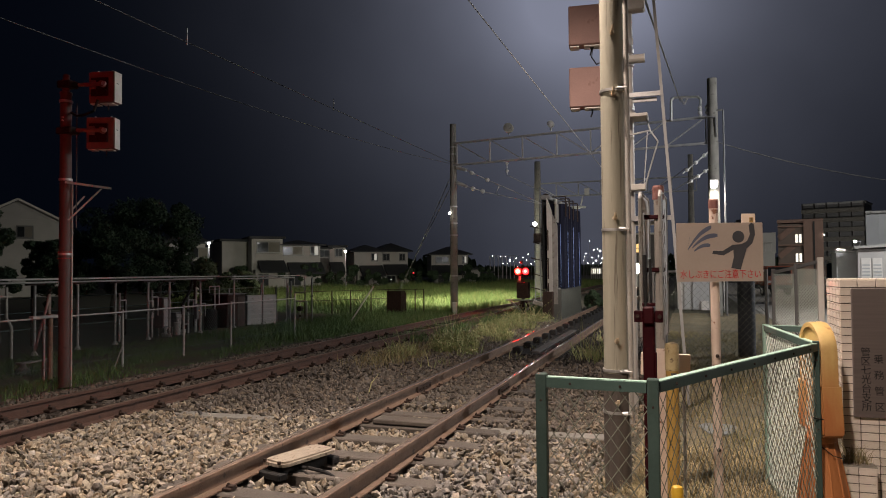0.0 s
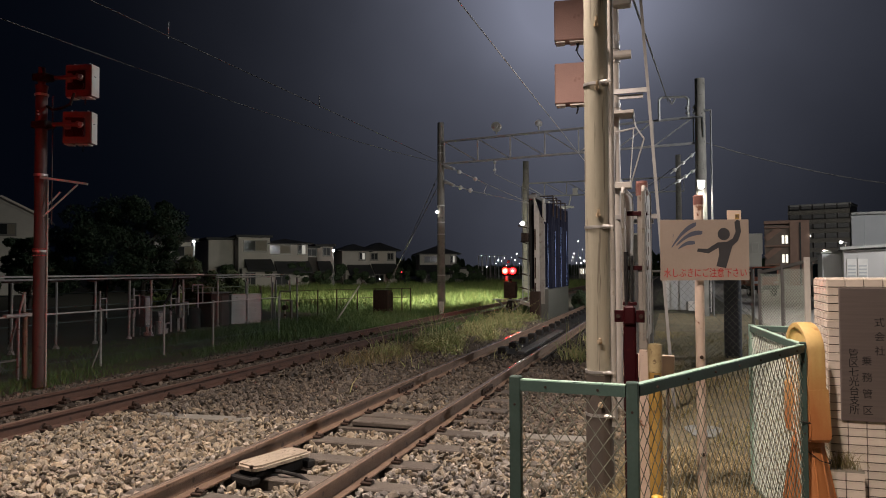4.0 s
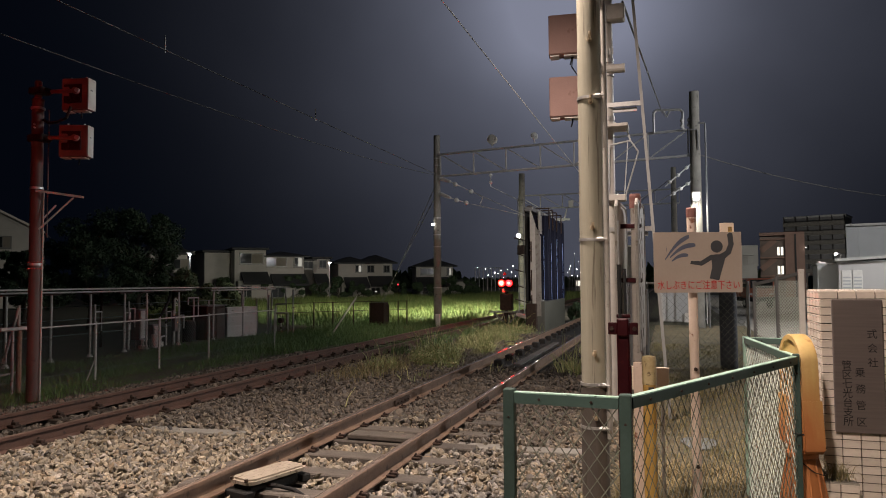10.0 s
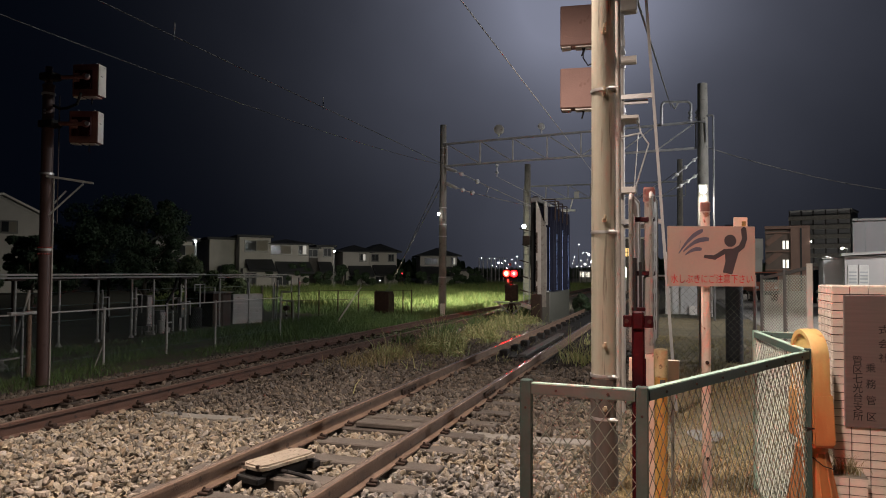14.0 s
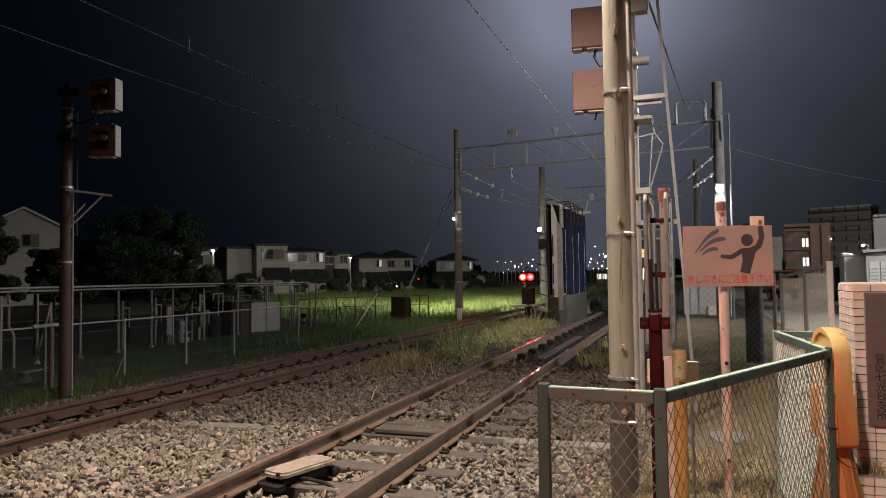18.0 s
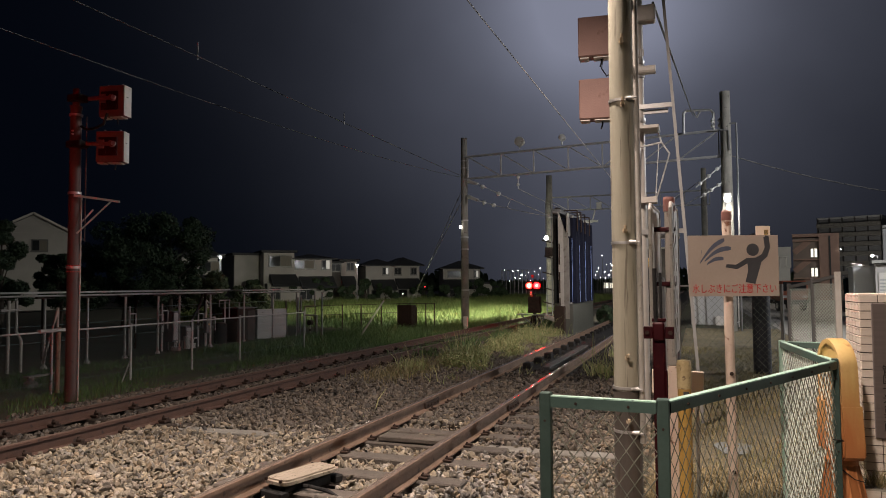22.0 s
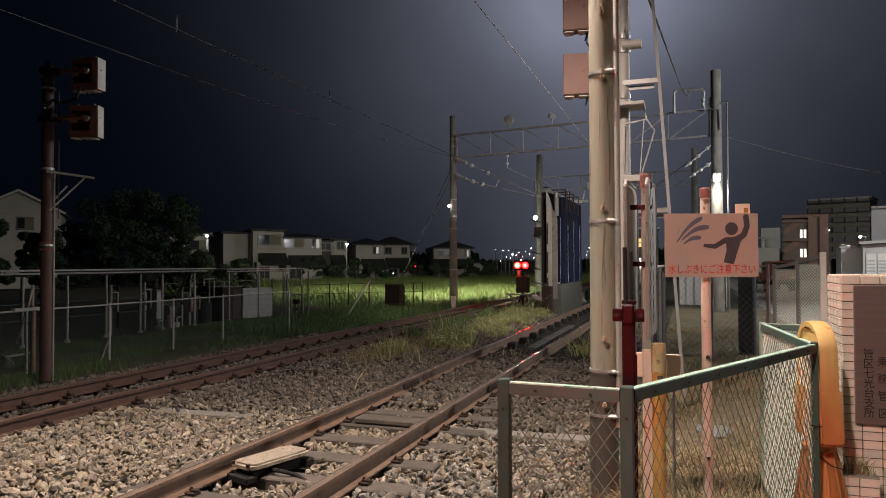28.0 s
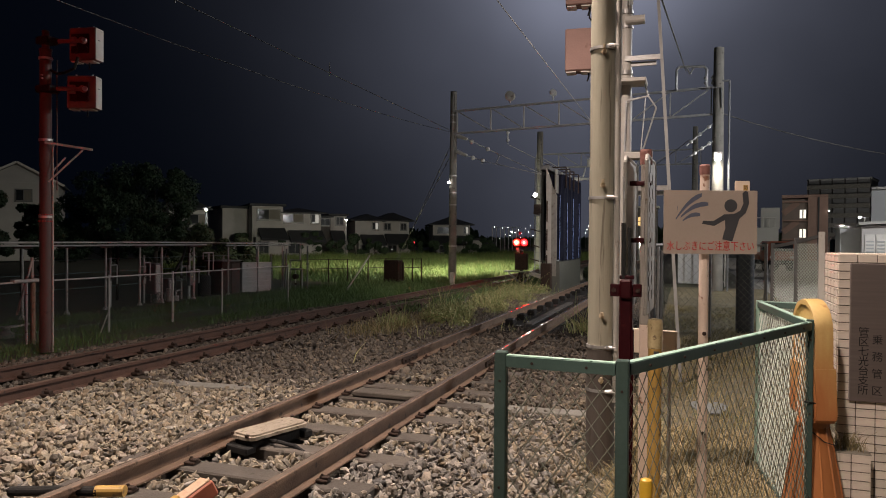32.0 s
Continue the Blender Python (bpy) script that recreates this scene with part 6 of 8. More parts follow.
def build_washer():
    t = thing("train_washer", (-1.3, 22.9, -0.25), "train washing machine with dark blue brushes on a concrete base", "train washer")
    part("base", one_box((0.56, 4.7, 1.05), 0.02, (-0.02, 2.35, 0.52)), M_WETC, t, "stained wet concrete base")
    up = Matrix(((1, 0, 0, 0), (0, 0, 1, 0), (0, 1, 0, 0), (0, 0, 0, 1)))
    for name, o, y, stuff, label in (("end_frame", [(-0.20, 0.55), (-0.03, 0.55), (-0.03, 3.62), (-0.10, 3.86), (-0.20, 4.12)], -0.06, M_GREYP, "pale steel end panel with a sloping top"), ("end_column", [(-0.03, 0.55), (0.14, 0.55), (0.14, 3.2), (-0.03, 3.6)], -0.03, M_OLDP, "grey end column")):
        bm = slab(bmesh.new(), o, y, 0.08, up)
        bmesh.ops.recalc_face_normals(bm, faces=bm.faces[:])
        part(name, bm, stuff, t, label)
    for z0, z1 in ((0.8, 1.25), (1.4, 2.1), (2.35, 3.05)):
        part("slot", one_box((0.045, 0.01, z1 - z0), 0, (-0.165, -0.062, (z0 + z1) / 2)), M_IRON, t, "dark slot in the end panel")
    part("valve_box", one_box((0.34, 0.3, 0.95), 0.02, (-0.16, -0.1, 0.5)), M_IRON, t, "dark valve box at the foot")
    part("far_frame", one_box((0.3, 0.16, 3.9), 0.02, (0.05, 4.8, 2.1)), M_DULL, t)
    part("back_sheet", one_box((0.05, 4.5, 3.1), 0.0, (-0.40, 2.5, 2.6)), M_BLACK, t, "black back sheet")
    part("header", one_box((0.06, 3.6, 0.62), 0.01, (0.10, 1.75, 3.62)), M_OLDP, t, "weathered grey header sheet over the brushes")
    part("head_beam", one_box((0.30, 4.8, 0.16), 0.02, (-0.25, 2.4, 4.15)), M_DULL, t)
    part("splash_foot", one_box((0.5, 0.3, 0.12), 0.02, (-0.45, 0.0, 0.55), Matrix.Rotation(radians(18), 4, "Y")), M_PANEL, t)
    rng = random.Random(5)
    for y in (0.75, 1.75, 2.75, 3.85):
        bm = bmesh.new()
        seg = 44
        rad = [0.39 + rng.uniform(-0.035, 0.035) for _ in range(seg)]
        zz = [1.06, 1.3, 1.9, 2.5, 3.1, 3.6, 3.95]
        rings = [[bm.verts.new((-0.02 + r * math.cos(2 * math.pi * k / seg + 0.05 * math.sin(z * 2)), y + r * math.sin(2 * math.pi * k / seg), z)) for k, r in enumerate(q * (0.94 + 0.06 * rng.random()) for q in rad)] for z in zz]
        for p, q in zip(rings, rings[1:]):
            for k in range(seg):
                bm.faces.new((p[k], p[(k + 1) % seg], q[(k + 1) % seg], q[k]))
        bm.faces.new(rings[0][::-1])
        bm.faces.new(rings[-1])
        b = part("brush", bm, M_BLUE, t, "dark blue rotary brush")
        part("shaft", rod(bmesh.new(), (-0.02, y, 1.0), (-0.02, y, 4.15), 0.05, seg=10), M_PANEL, b)
    # lamp-lit brush edges imitated by thin bright blue rods
    for x, y, z0, z1 in ((0.19, 0.36, 1.10, 3.25), (0.40, 0.62, 1.10, 3.0), (0.43, 1.7, 1.08, 3.2), (0.46, 2.9, 1.1, 3.1)):
        pts = [(x + rng.uniform(-.005, .005), y + rng.uniform(-.008, .008), z0 + (z1 - z0) * k / 12) for k in range(13)]
        part("edge_glint", tube(bmesh.new(), pts, 0.008, 6), M_BLUEL, t, "bright blue rod painted as the lit edge of a brush")
    for y in (0.5, 1.3, 2.2, 3.3):
        part("spray_pipe", rod(bmesh.new(), (0.36, y, 3.5), (0.36, y, 4.2), 0.022, seg=8), M_IRON, t)
        part("hook", rod(bmesh.new(), (0.36, y, 4.2), (-0.2, y, 4.2), 0.02, seg=8), M_IRON, t)
    for k in range(24):
        part("debris", one_box((0.05, 0.10, 0.04), 0, (0.2 + rng.uniform(-.06, .04), rng.uniform(0.2, 4.4), 1.07)), M_WALLG, t, "pale debris on the base")


def build_far_signal():
    t = thing("dwarf_signal", (-2.95, 25.6, -0.3), "low railway signal showing two red lights", "signal")
    part("post", rod(bmesh.new(), (0, 0, 0), (0, 0, 1.4), 0.06, seg=12), M_BLACK, t)
    part("relay_box", one_box((0.46, 0.3, 0.62), 0.02, (0, 0.05, 0.98)), M_IRON, t, "dark relay box")
    part("head", one_box((0.62, 0.12, 0.36), 0.06, (-0.02, 0, 1.70)), M_BLACK, t, "black signal head")
    for x, m in ((-0.17, M_RED_HOT), (0.12, M_RED_ON)):
        lens = part("red_lens", rod(bmesh.new(), (x, -0.07, 1.70), (x, -0.10, 1.70), 0.115, seg=20), m, t, "lit red lens")
        part("lens_core", rod(bmesh.new(), (x, -0.10, 1.70), (x, -0.112, 1.70), 0.075 if m is M_RED_HOT else 0.045, seg=16), M_RED_CORE, lens, "white-hot middle of the lens")
        part("hood", rod(bmesh.new(), (x, -0.06, 1.70), (x, 0.02, 1.70), 0.14, seg=20), M_BLACK, lens)
    part("marker", one_box((0.1, 0.06, 0.1), 0.01, (-0.05, 0, 2.05)), M_REFL, t)
    bm = bmesh.new()
    for i in range(4):
        beam(bm, (-0.62, -0.2 + i * 0.14, 0.62), (0.62, -0.2 + i * 0.14, 0.60), 0.07, 0.045)
    beam(bm, (-0.50, 0, 0.58), (0, 0, 0.12), 0.06, 0.06)
    beam(bm, (0.50, 0, 0.58), (0, 0, 0.12), 0.06, 0.06)
    part("step_grating", bm, M_DULL, t, "slatted step")
    for x0, y0 in ((-0.30, 0.25), (0.32, 0.25), (0.0, -0.28)):
        part("strut", rod(bmesh.new(), (x0, y0, 0.0), (x0 * 0.2, y0 * 0.2, 0.62), 0.03, seg=8), M_IRON, t)
    part("label_plate", one_box((0.10, 0.01, 0.16), 0.004, (-0.12, -0.03, 1.42)), M_PANEL, t, "small pale plate")

    t = thing("lamp_mast", (-3.25, 30.0, -0.4), "thin lattice lamp mast with ladder rungs and a bright lamp", "lamp post")
    bm = bmesh.new()
    for x in (-0.12, 0.12):
        rod(bm, (x, 0, 0), (x, 0, 5.5), 0.026, seg=8)
    part("upright", bm, M_DULL, t)
    for i in range(16):
        part("rung", rod(bmesh.new(), (-0.12, 0, 0.4 + i * 0.32), (0.12, 0, 0.4 + i * 0.32), 0.014, seg=6), M_DULL, t)
    part("lamp", ball(bmesh.new(), (-0.02, -0.45, 3.84), 0.10), M_LAMPS, t, "bright white lamp", True)
    part("lamp_hood", rod(bmesh.new(), (-0.02, -0.34, 3.84), (-0.02, -0.24, 3.84), 0.12, 0.06, 16), M_BLACK, t)
    part("lamp_arm", rod(bmesh.new(), (-0.02, -0.36, 3.90), (-0.02, 0, 3.95), 0.025, seg=8), M_DULL, t)
    bm = one_box((0.30, 0.3, 0.4), 0.02, (0, 0, 3.25))
    part("box", bm, M_IRON, t)
    part("dark_column", rod(bmesh.new(), (0.36, 0.2, 0), (0.36, 0.2, 5.2), 0.12, seg=12), M_IRON, t)
    for k, z in enumerate((0.9, 1.5, 2.2, 2.9, 3.6)):
        part("bracket", beam(bmesh.new(), (-0.30 + 0.1 * (k % 2), -0.05, z + 0.18), (0.34, 0.1, z), 0.05, 0.05), M_IRON, t)
    part("cable", path_rod(bmesh.new(), [(0.20, 0.0, 0.0), (0.24, -0.05, 1.4), (0.17, -0.02, 2.6), (0.22, 0, 4.2)], 0.02, 6), M_BLACK, t)
    for z in (1.6, 2.5):
        part("red_lamp", ball(bmesh.new(), (0.42, 0.06, z), 0.03), M_REFL, t)

    t = thing("mast_floodlight", (3.86, 25.2, 4.3), "bright floodlight fixed to the concrete mast", "floodlight")
    part("lens", ball(bmesh.new(), (0, -0.1, 0.0), 0.11), M_LAMPB, t, "glaring white lens", True)
    part("housing", one_box((0.3, 0.12, 0.16), 0.03, (0, 0.04, 0.14)), M_GREYP, t)
    part("arm", rod(bmesh.new(), (0, 0.04, 0.14), (-0.04, 0.36, 0.14), 0.03, seg=8), M_GREYP, t)
    # small dark trackside cabinets
    t = thing("trackside_cabinet", (-8.13, 25.5, -0.32), "dark steel trackside cabinet on legs", "cabinet")
    part("body", one_box((0.62, 0.5, 0.92), 0.02, (0, 0, 0.52)), M_IRON, t)
    part("side_post", rod(bmesh.new(), (0.42, 0, 0), (0.42, 0, 0.9), 0.03, seg=8), M_IRON, t)
    part("leg", one_box((0.5, 0.4, 0.1), 0, (0, 0, 0.03)), M_IRON, t)
    t = thing("white_marker", (-5.35, 24.6, -0.05), "small white marker post in the grass", "marker")
    part("post", one_box((0.16, 0.12, 0.62), 0.01, (0, 0, 0.0)), M_WHITEP, t)
    t = thing("leaning_pole", (-7.9, 20.9, -0.35), "pale pole leaning in the grass", "pole")
    part("pole", rod(bmesh.new(), (-0.02, -0.02, 0), (0.58, 0.7, 1.28), 0.03, seg=10), M_PIPE, t)


def build_meadow_fence():
    t = thing("meadow_fence", (0, 0, 0), "dark wire fence with thin posts along the meadow", "fence")
    pts = [(-10.6, 22.6), (-10.0, 23.6), (-9.5, 24.2), (-9.0, 25.0), (-8.5, 25.6), (-7.5, 26.0), (-7.2, 26.2)]
    for x, y in pts:
        part("post", rod(bmesh.new(), (x, y, -0.35), (x, y, 0.72), 0.025, seg=8), M_IRON, t)
    for a, b in zip(pts, pts[1:]):
        for z in (0.7, 0.35):
            part("wire", rod(bmesh.new(), (*a, z), (*b, z), 0.012, seg=5), M_IRON, t)


# ---- pump shelter ----
def build_shelter():
    t = thing("plant_shelter", (-11.0, 8.0, -0.42), "low open shelter with a thin pale roof on steel posts", "shelter")
    for y0, y1, z in ((-0.2, 9.37, 1.74), (9.99, 13.98, 1.71)):
        c, n = (y0 + y1) / 2, y1 - y0
        part("roof", one_box((2.0, n, 0.03), 0.005, (-0.5, c, z + 0.03)), M_PANEL, t, "thin pale corrugated roof")
        part("roof_edge", one_box((0.04, n + 0.04, 0.032), 0.005, (0.52, c, z + 0.035)), M_GREYP, t, "pale upper roof lip")
        part("gutter", rod(bmesh.new(), (0.50, y0, z - 0.035), (0.50, y1 - 0.3, z - 0.035), 0.021, seg=8), M_ZINC, t, "thin pale gutter pipe")
    leg = None
    for y in (-0.1, 0.9, 2.05, 3.2, 4.35, 5.5, 6.64, 7.45, 8.76, 10.39, 12.0, 13.49):
        m = pose(0.30, y, 0)
        if leg is None:
            bm = rod(bmesh.new(), (0, 0, 0), (0, 0, 1.72), 0.028, seg=10)
            lathe(bm, [(0.11, 0.0), (0.10, 0.05), (0.05, 0.17), (0.035, 0.18)], 12)
            leg = part("leg", bm, M_ZINC, t, "pale steel leg")
            leg.matrix_basis = m
        else:
            again("leg", leg, t, m)
        part("brace", beam(bmesh.new(), (0.30, y - 0.22, 1.665), (0.30, y + 0.22, 1.665), 0.09, 0.05), M_STEELB, t)
    for z in (0.55, 0.95, 1.3):
        part("back_rail", rod(bmesh.new(), (-1.3, 0, z), (-1.3, 14, z), 0.012, seg=6), M_TEALW, t, "thin blue-grey back rail")
    for y in (1.5, 4.5, 7.5, 10.5):
        part("back_post", rod(bmesh.new(), (-1.3, y, 0), (-1.3, y, 1.72), 0.04, seg=8), M_IRON, t)
    c = thing("white_cabinet", (-11.0, 20.1, -0.42), "white corrugated metal cabinet behind the fence", "cabinet", rz=-22)
    part("body", one_box((0.3, 1.16, 1.10), 0.015, (0.14, 0, 0.55)), M_PANEL, c)
    d = thing("dark_cabinet", (-11.15, 18.75, -0.42), "dark steel cabinet beside the white one", "cabinet")
    part("body", one_box((0.6, 0.95, 1.16), 0.02, (0, 0, 0.58)), M_IRON, d)
    part("door", one_box((0.02, 0.42, 1.0), 0.004, (0.305, 0.22, 0.58)), M_STEELB, d)
    part("lid", one_box((0.7, 1.02, 0.04), 0.008, (0, 0, 1.18)), M_DULL, d)
    for i in range(6):
        part("rib", one_box((0.02, 1.12, 0.02), 0, (0.300, 0, 0.15 + i * 0.16)), M_GREYP, c)
    # pumps, tanks and pipework of the washing plant under the roof
    for y, h in ((15.55, 1.20), (16.1, 0.75)):
        p = thing("pump_cabinet", (-11.05, y, -0.42), "pale steel pump cabinet under the shelter roof", "cabinet", "pump cabinets")
        part("body", one_box((0.3, 0.30, h - 0.35), 0.01, (0, 0, h - (h - 0.35) / 2)), M_DULL, p)
        part("door", one_box((0.012, 0.24, h - 0.45), 0.003, (0.157, 0, h - (h - 0.35) / 2)), M_ZINC, p)
        for s in (-1, 1):
            part("leg", rod(bmesh.new(), (0, s * 0.12, 0), (0, s * 0.12, 0.36), 0.018, seg=8), M_ZINC, p)
    for y, r, h in ((15.5, 0.13, 0.16), (15.95, 0.10, 0.42), (16.2, 0.08, 0.2)):
        p = thing("water_pump", (-10.85, y, -0.42), "small pale pump with a pipe stub", "pump", "water pumps")
        part("foot", one_box((0.26, 0.22, 0.05), 0.01, (0, 0, 0.025)), M_DULL, p)
        part("casing", rod(bmesh.new(), (0, 0, 0.05), (0, 0, 0.05 + h), r * 0.8, r, 14), M_PANEL, p)
        part("pipe_stub", path_rod(bmesh.new(), [(0, 0, h), (0, 0, h + 0.18), (0, 0.16, h + 0.2)], 0.025, 8), M_ZINC, p)
    for y, h in ((13.95, 1.38), (14.95, 1.30), (15.12, 1.42), (16.6, 1.25), (16.95, 1.45), (17.15, 1.1), (18.55, 1.35), (18.72, 1.2)):
        p = thing("valve_post", (-11.0, y, -0.42), "upright grey pipe with a valve and round wheel", "pipe", "valve posts")
        part("pipe", rod(bmesh.new(), (0, 0, 0), (0, 0, h), 0.026, seg=8), M_ZINC, p)
        part("valve", ball(bmesh.new(), (0, 0, h * 0.62), 0.055, 1), M_IRON, p)
        wheel = path_rod(bmesh.new(), [(0.07, 0.075 * math.cos(k * math.pi / 5), h * 0.62 + 0.075 * math.sin(k * math.pi / 5)) for k in range(11)], 0.009, 5)
        part("hand_wheel", wheel, M_STEELB, p)
        part("branch", path_rod(bmesh.new(), [(0, 0, h * 0.86), (0, 0.22, h * 0.86), (0, 0.22, h * 0.5)], 0.018, 6), M_ZINC, p)
    p = thing("pipe_goal", (-11.0, 17.8, -0.42), "narrow upright pipe loop on one leg", "pipe")
    part("loop", path_rod(bmesh.new(), [(0, -0.24, 1.25), (0, -0.24, 1.45), (0, 0.24, 1.45), (0, 0.24, 0.9)], 0.02, 8), M_ZINC, p)
    part("leg", rod(bmesh.new(), (0, 0.02, 0), (0, 0.02, 1.45), 0.025, seg=8), M_ZINC, p)
    p = thing("dark_tank", (-11.1, 17.75, -0.42), "dark plastic tank between the pipes", "tank")
    part("tank", rod(bmesh.new(), (0, 0, 0), (0, 0, 0.72), 0.20, seg=18), M_BLACK, p)
    part("lid", rod(bmesh.new(), (0, 0, 0.72), (0, 0, 0.76), 0.14, seg=18), M_IRON, p)
    p = thing("leaning_pipe", (-10.9, 16.2, 0.50), "black pipe leaning up to the shelter roof", "pipe")
    part("pipe", path_rod(bmesh.new(), [(0, -0.02, -0.92), (0, 0, 0), (0, 0.38, 0.48), (0, 0.45, 0.8)], 0.035, 8), M_BLACK, p)
    p = thing("control_box", (-10.95, 16.85, -0.42), "small control box with two lit yellow indicators", "control box")
    part("post", rod(bmesh.new(), (0, 0, 0), (0, 0, 1.1), 0.03, seg=8), M_ZINC, p)
    part("box", one_box((0.12, 0.26, 0.44), 0.01, (0.05, 0.05, 0.72)), M_DULL, p)
    for y, z in ((0.02, 0.76), (0.10, 0.64)):
        part("indicator", ball(bmesh.new(), (0.12, y, z), 0.018, 1), M_WIN_Y, p, "lit yellow indicator")
    p = thing("bent_pipe", (-10.6, 10.30, -0.42), "pale bent pipe standing before the shelter", "pipe")
    part("pipe", path_rod(bmesh.new(), [(0, 0.14, 1.62), (0, 0.14, 0.98), (0, 0.26, 0.78), (0, 0.26, 0.0)], 0.03, 10), M_PIPE, p)
    part("tee", rod(bmesh.new(), (0, -0.22, 1.42), (0, 0.26, 1.42), 0.028, seg=10), M_PIPE, p)
    part("foot", rod(bmesh.new(), (0, -0.04, 0.0), (0, -0.04, 1.62), 0.034, seg=10), M_PIPE, p)
    # utility frame with valves at the shelter's end
    f = thing("meter_stand", (-9.6, 20.6, -0.35), "grey pipe frame with a small meter and bent pipes", "meter stand")
    part("frame", path_rod(bmesh.new(), [(-0.22, 0, 0), (-0.22, 0, 0.80), (0.24, 0, 0.80), (0.24, 0, 0)], 0.03, 8), M_ZINC, f)
    part("bent_pipe", path_rod(bmesh.new(), [(-0.22, 0, 0.80), (-0.22, 0, 1.10), (0.07, 0, 1.10), (0.16, 0, 1.12), (0.16, 0, 1.64)], 0.028, 8), M_ZINC, f)
    part("inner_pipe", path_rod(bmesh.new(), [(-0.02, 0, 0.80), (-0.02, 0, 0.0)], 0.02, 8), M_ZINC, f)
    part("meter", rod(bmesh.new(), (-0.02, -0.08, 0.55), (-0.02, 0.08, 0.55), 0.09, seg=14), M_IRON, f)
    part("valve", ball(bmesh.new(), (-0.02, 0, 0.3), 0.05, 1), M_IRON, f)
    for x, y, h, lean in ((-10.11, 20.6, 1.42, 0.02), (-9.97, 20.5, 1.50, 0.06), (-9.16, 20.6, 1.60, 0.0), (-11.06, 20.4, 1.45, 0.03), (-10.6, 20.7, 1.3, -0.05)):
        p = thing("bare_post", (x, y, -0.36), "thin bare steel post among the pipes", "post", "bare posts")
        part("post", rod(bmesh.new(), (0, 0, 0), (lean, 0, h), 0.03, seg=8), M_DULL, p)
        part("clip", one_box((0.10, 0.05, 0.04), 0.005, (lean * 0.6, 0, h * 0.62)), M_IRON, p)


# ---- buildings ----
def window(parent, c, w, h, glass, rot=None, split=2):
    m = Matrix.Translation(c) @ (rot or Matrix())
    fr = part("window", one_box((w + 0.14, 0.08, h + 0.14), 0.01), M_FRAME, parent)
    fr.matrix_basis = m
    for i in range(split):
        pw = w / split
        part("pane", one_box((pw - 0.05, 0.03, h - 0.04), 0, (-w / 2 + pw * (i + 0.5), -0.04, 0)), glass[i % len(glass)], fr)
    part("sill", one_box((w + 0.2, 0.16, 0.06), 0.01, (0, -0.05, -h / 2 - 0.09)), M_FRAME, fr)
    return fr


def gable(bm, w, d, z, rise, over=0.4, thick=0.12):
    """A gable roof with its ridge along y."""
    for s in (-1, 1):
        pts = [(0, z + rise), (s * (w / 2 + over), z - over * rise / (w / 2)), (s * (w / 2 + over), z - over * rise / (w / 2) + thick), (0, z + rise + thick)]
        a = [bm.verts.new((x, -d / 2 - over, zz)) for x, zz in pts]
        b = [bm.verts.new((x, d / 2 + over, zz)) for x, zz in pts]
        bm.faces.new(a)
        bm.faces.new(b[::-1])
        for i in range(4):
            bm.faces.new((a[i], b[i], b[(i + 1) % 4], a[(i + 1) % 4]))
    bmesh.ops.recalc_face_normals(bm, faces=bm.faces[:])
    return bm


def hip(bm, w, d, z, rise, over=0.5):
    x, y = w / 2 + over, d / 2 + over
    base = [bm.verts.new(p) for p in ((-x, -y, z), (x, -y, z), (x, y, z), (-x, y, z))]
    low = [bm.verts.new(p) for p in ((-x, -y, z - 0.12), (x, -y, z - 0.12), (x, y, z - 0.12), (-x, y, z - 0.12))]
    k = min(x, y) * 0.9
    r = [bm.verts.new((-x + k, 0, z + rise)), bm.verts.new((x - k, 0, z + rise))] if x > y else [bm.verts.new((0, -y + k, z + rise)), bm.verts.new((0, y - k, z + rise))]
    if x > y:
        fs = [(base[0], base[1], r[1], r[0]), (base[1], base[2], r[1]), (base[2], base[3], r[0], r[1]), (base[3], base[0], r[0])]
    else:
        fs = [(base[0], base[1], r[0]), (base[1], base[2], r[1], r[0]), (base[2], base[3], r[1]), (base[3], base[0], r[0], r[1])]
    for f in fs:
        bm.faces.new(f)
    for i in range(4):
        bm.faces.new((low[i], low[(i + 1) % 4], base[(i + 1) % 4], base[i]))
    bm.faces.new(low[::-1])
    return bm


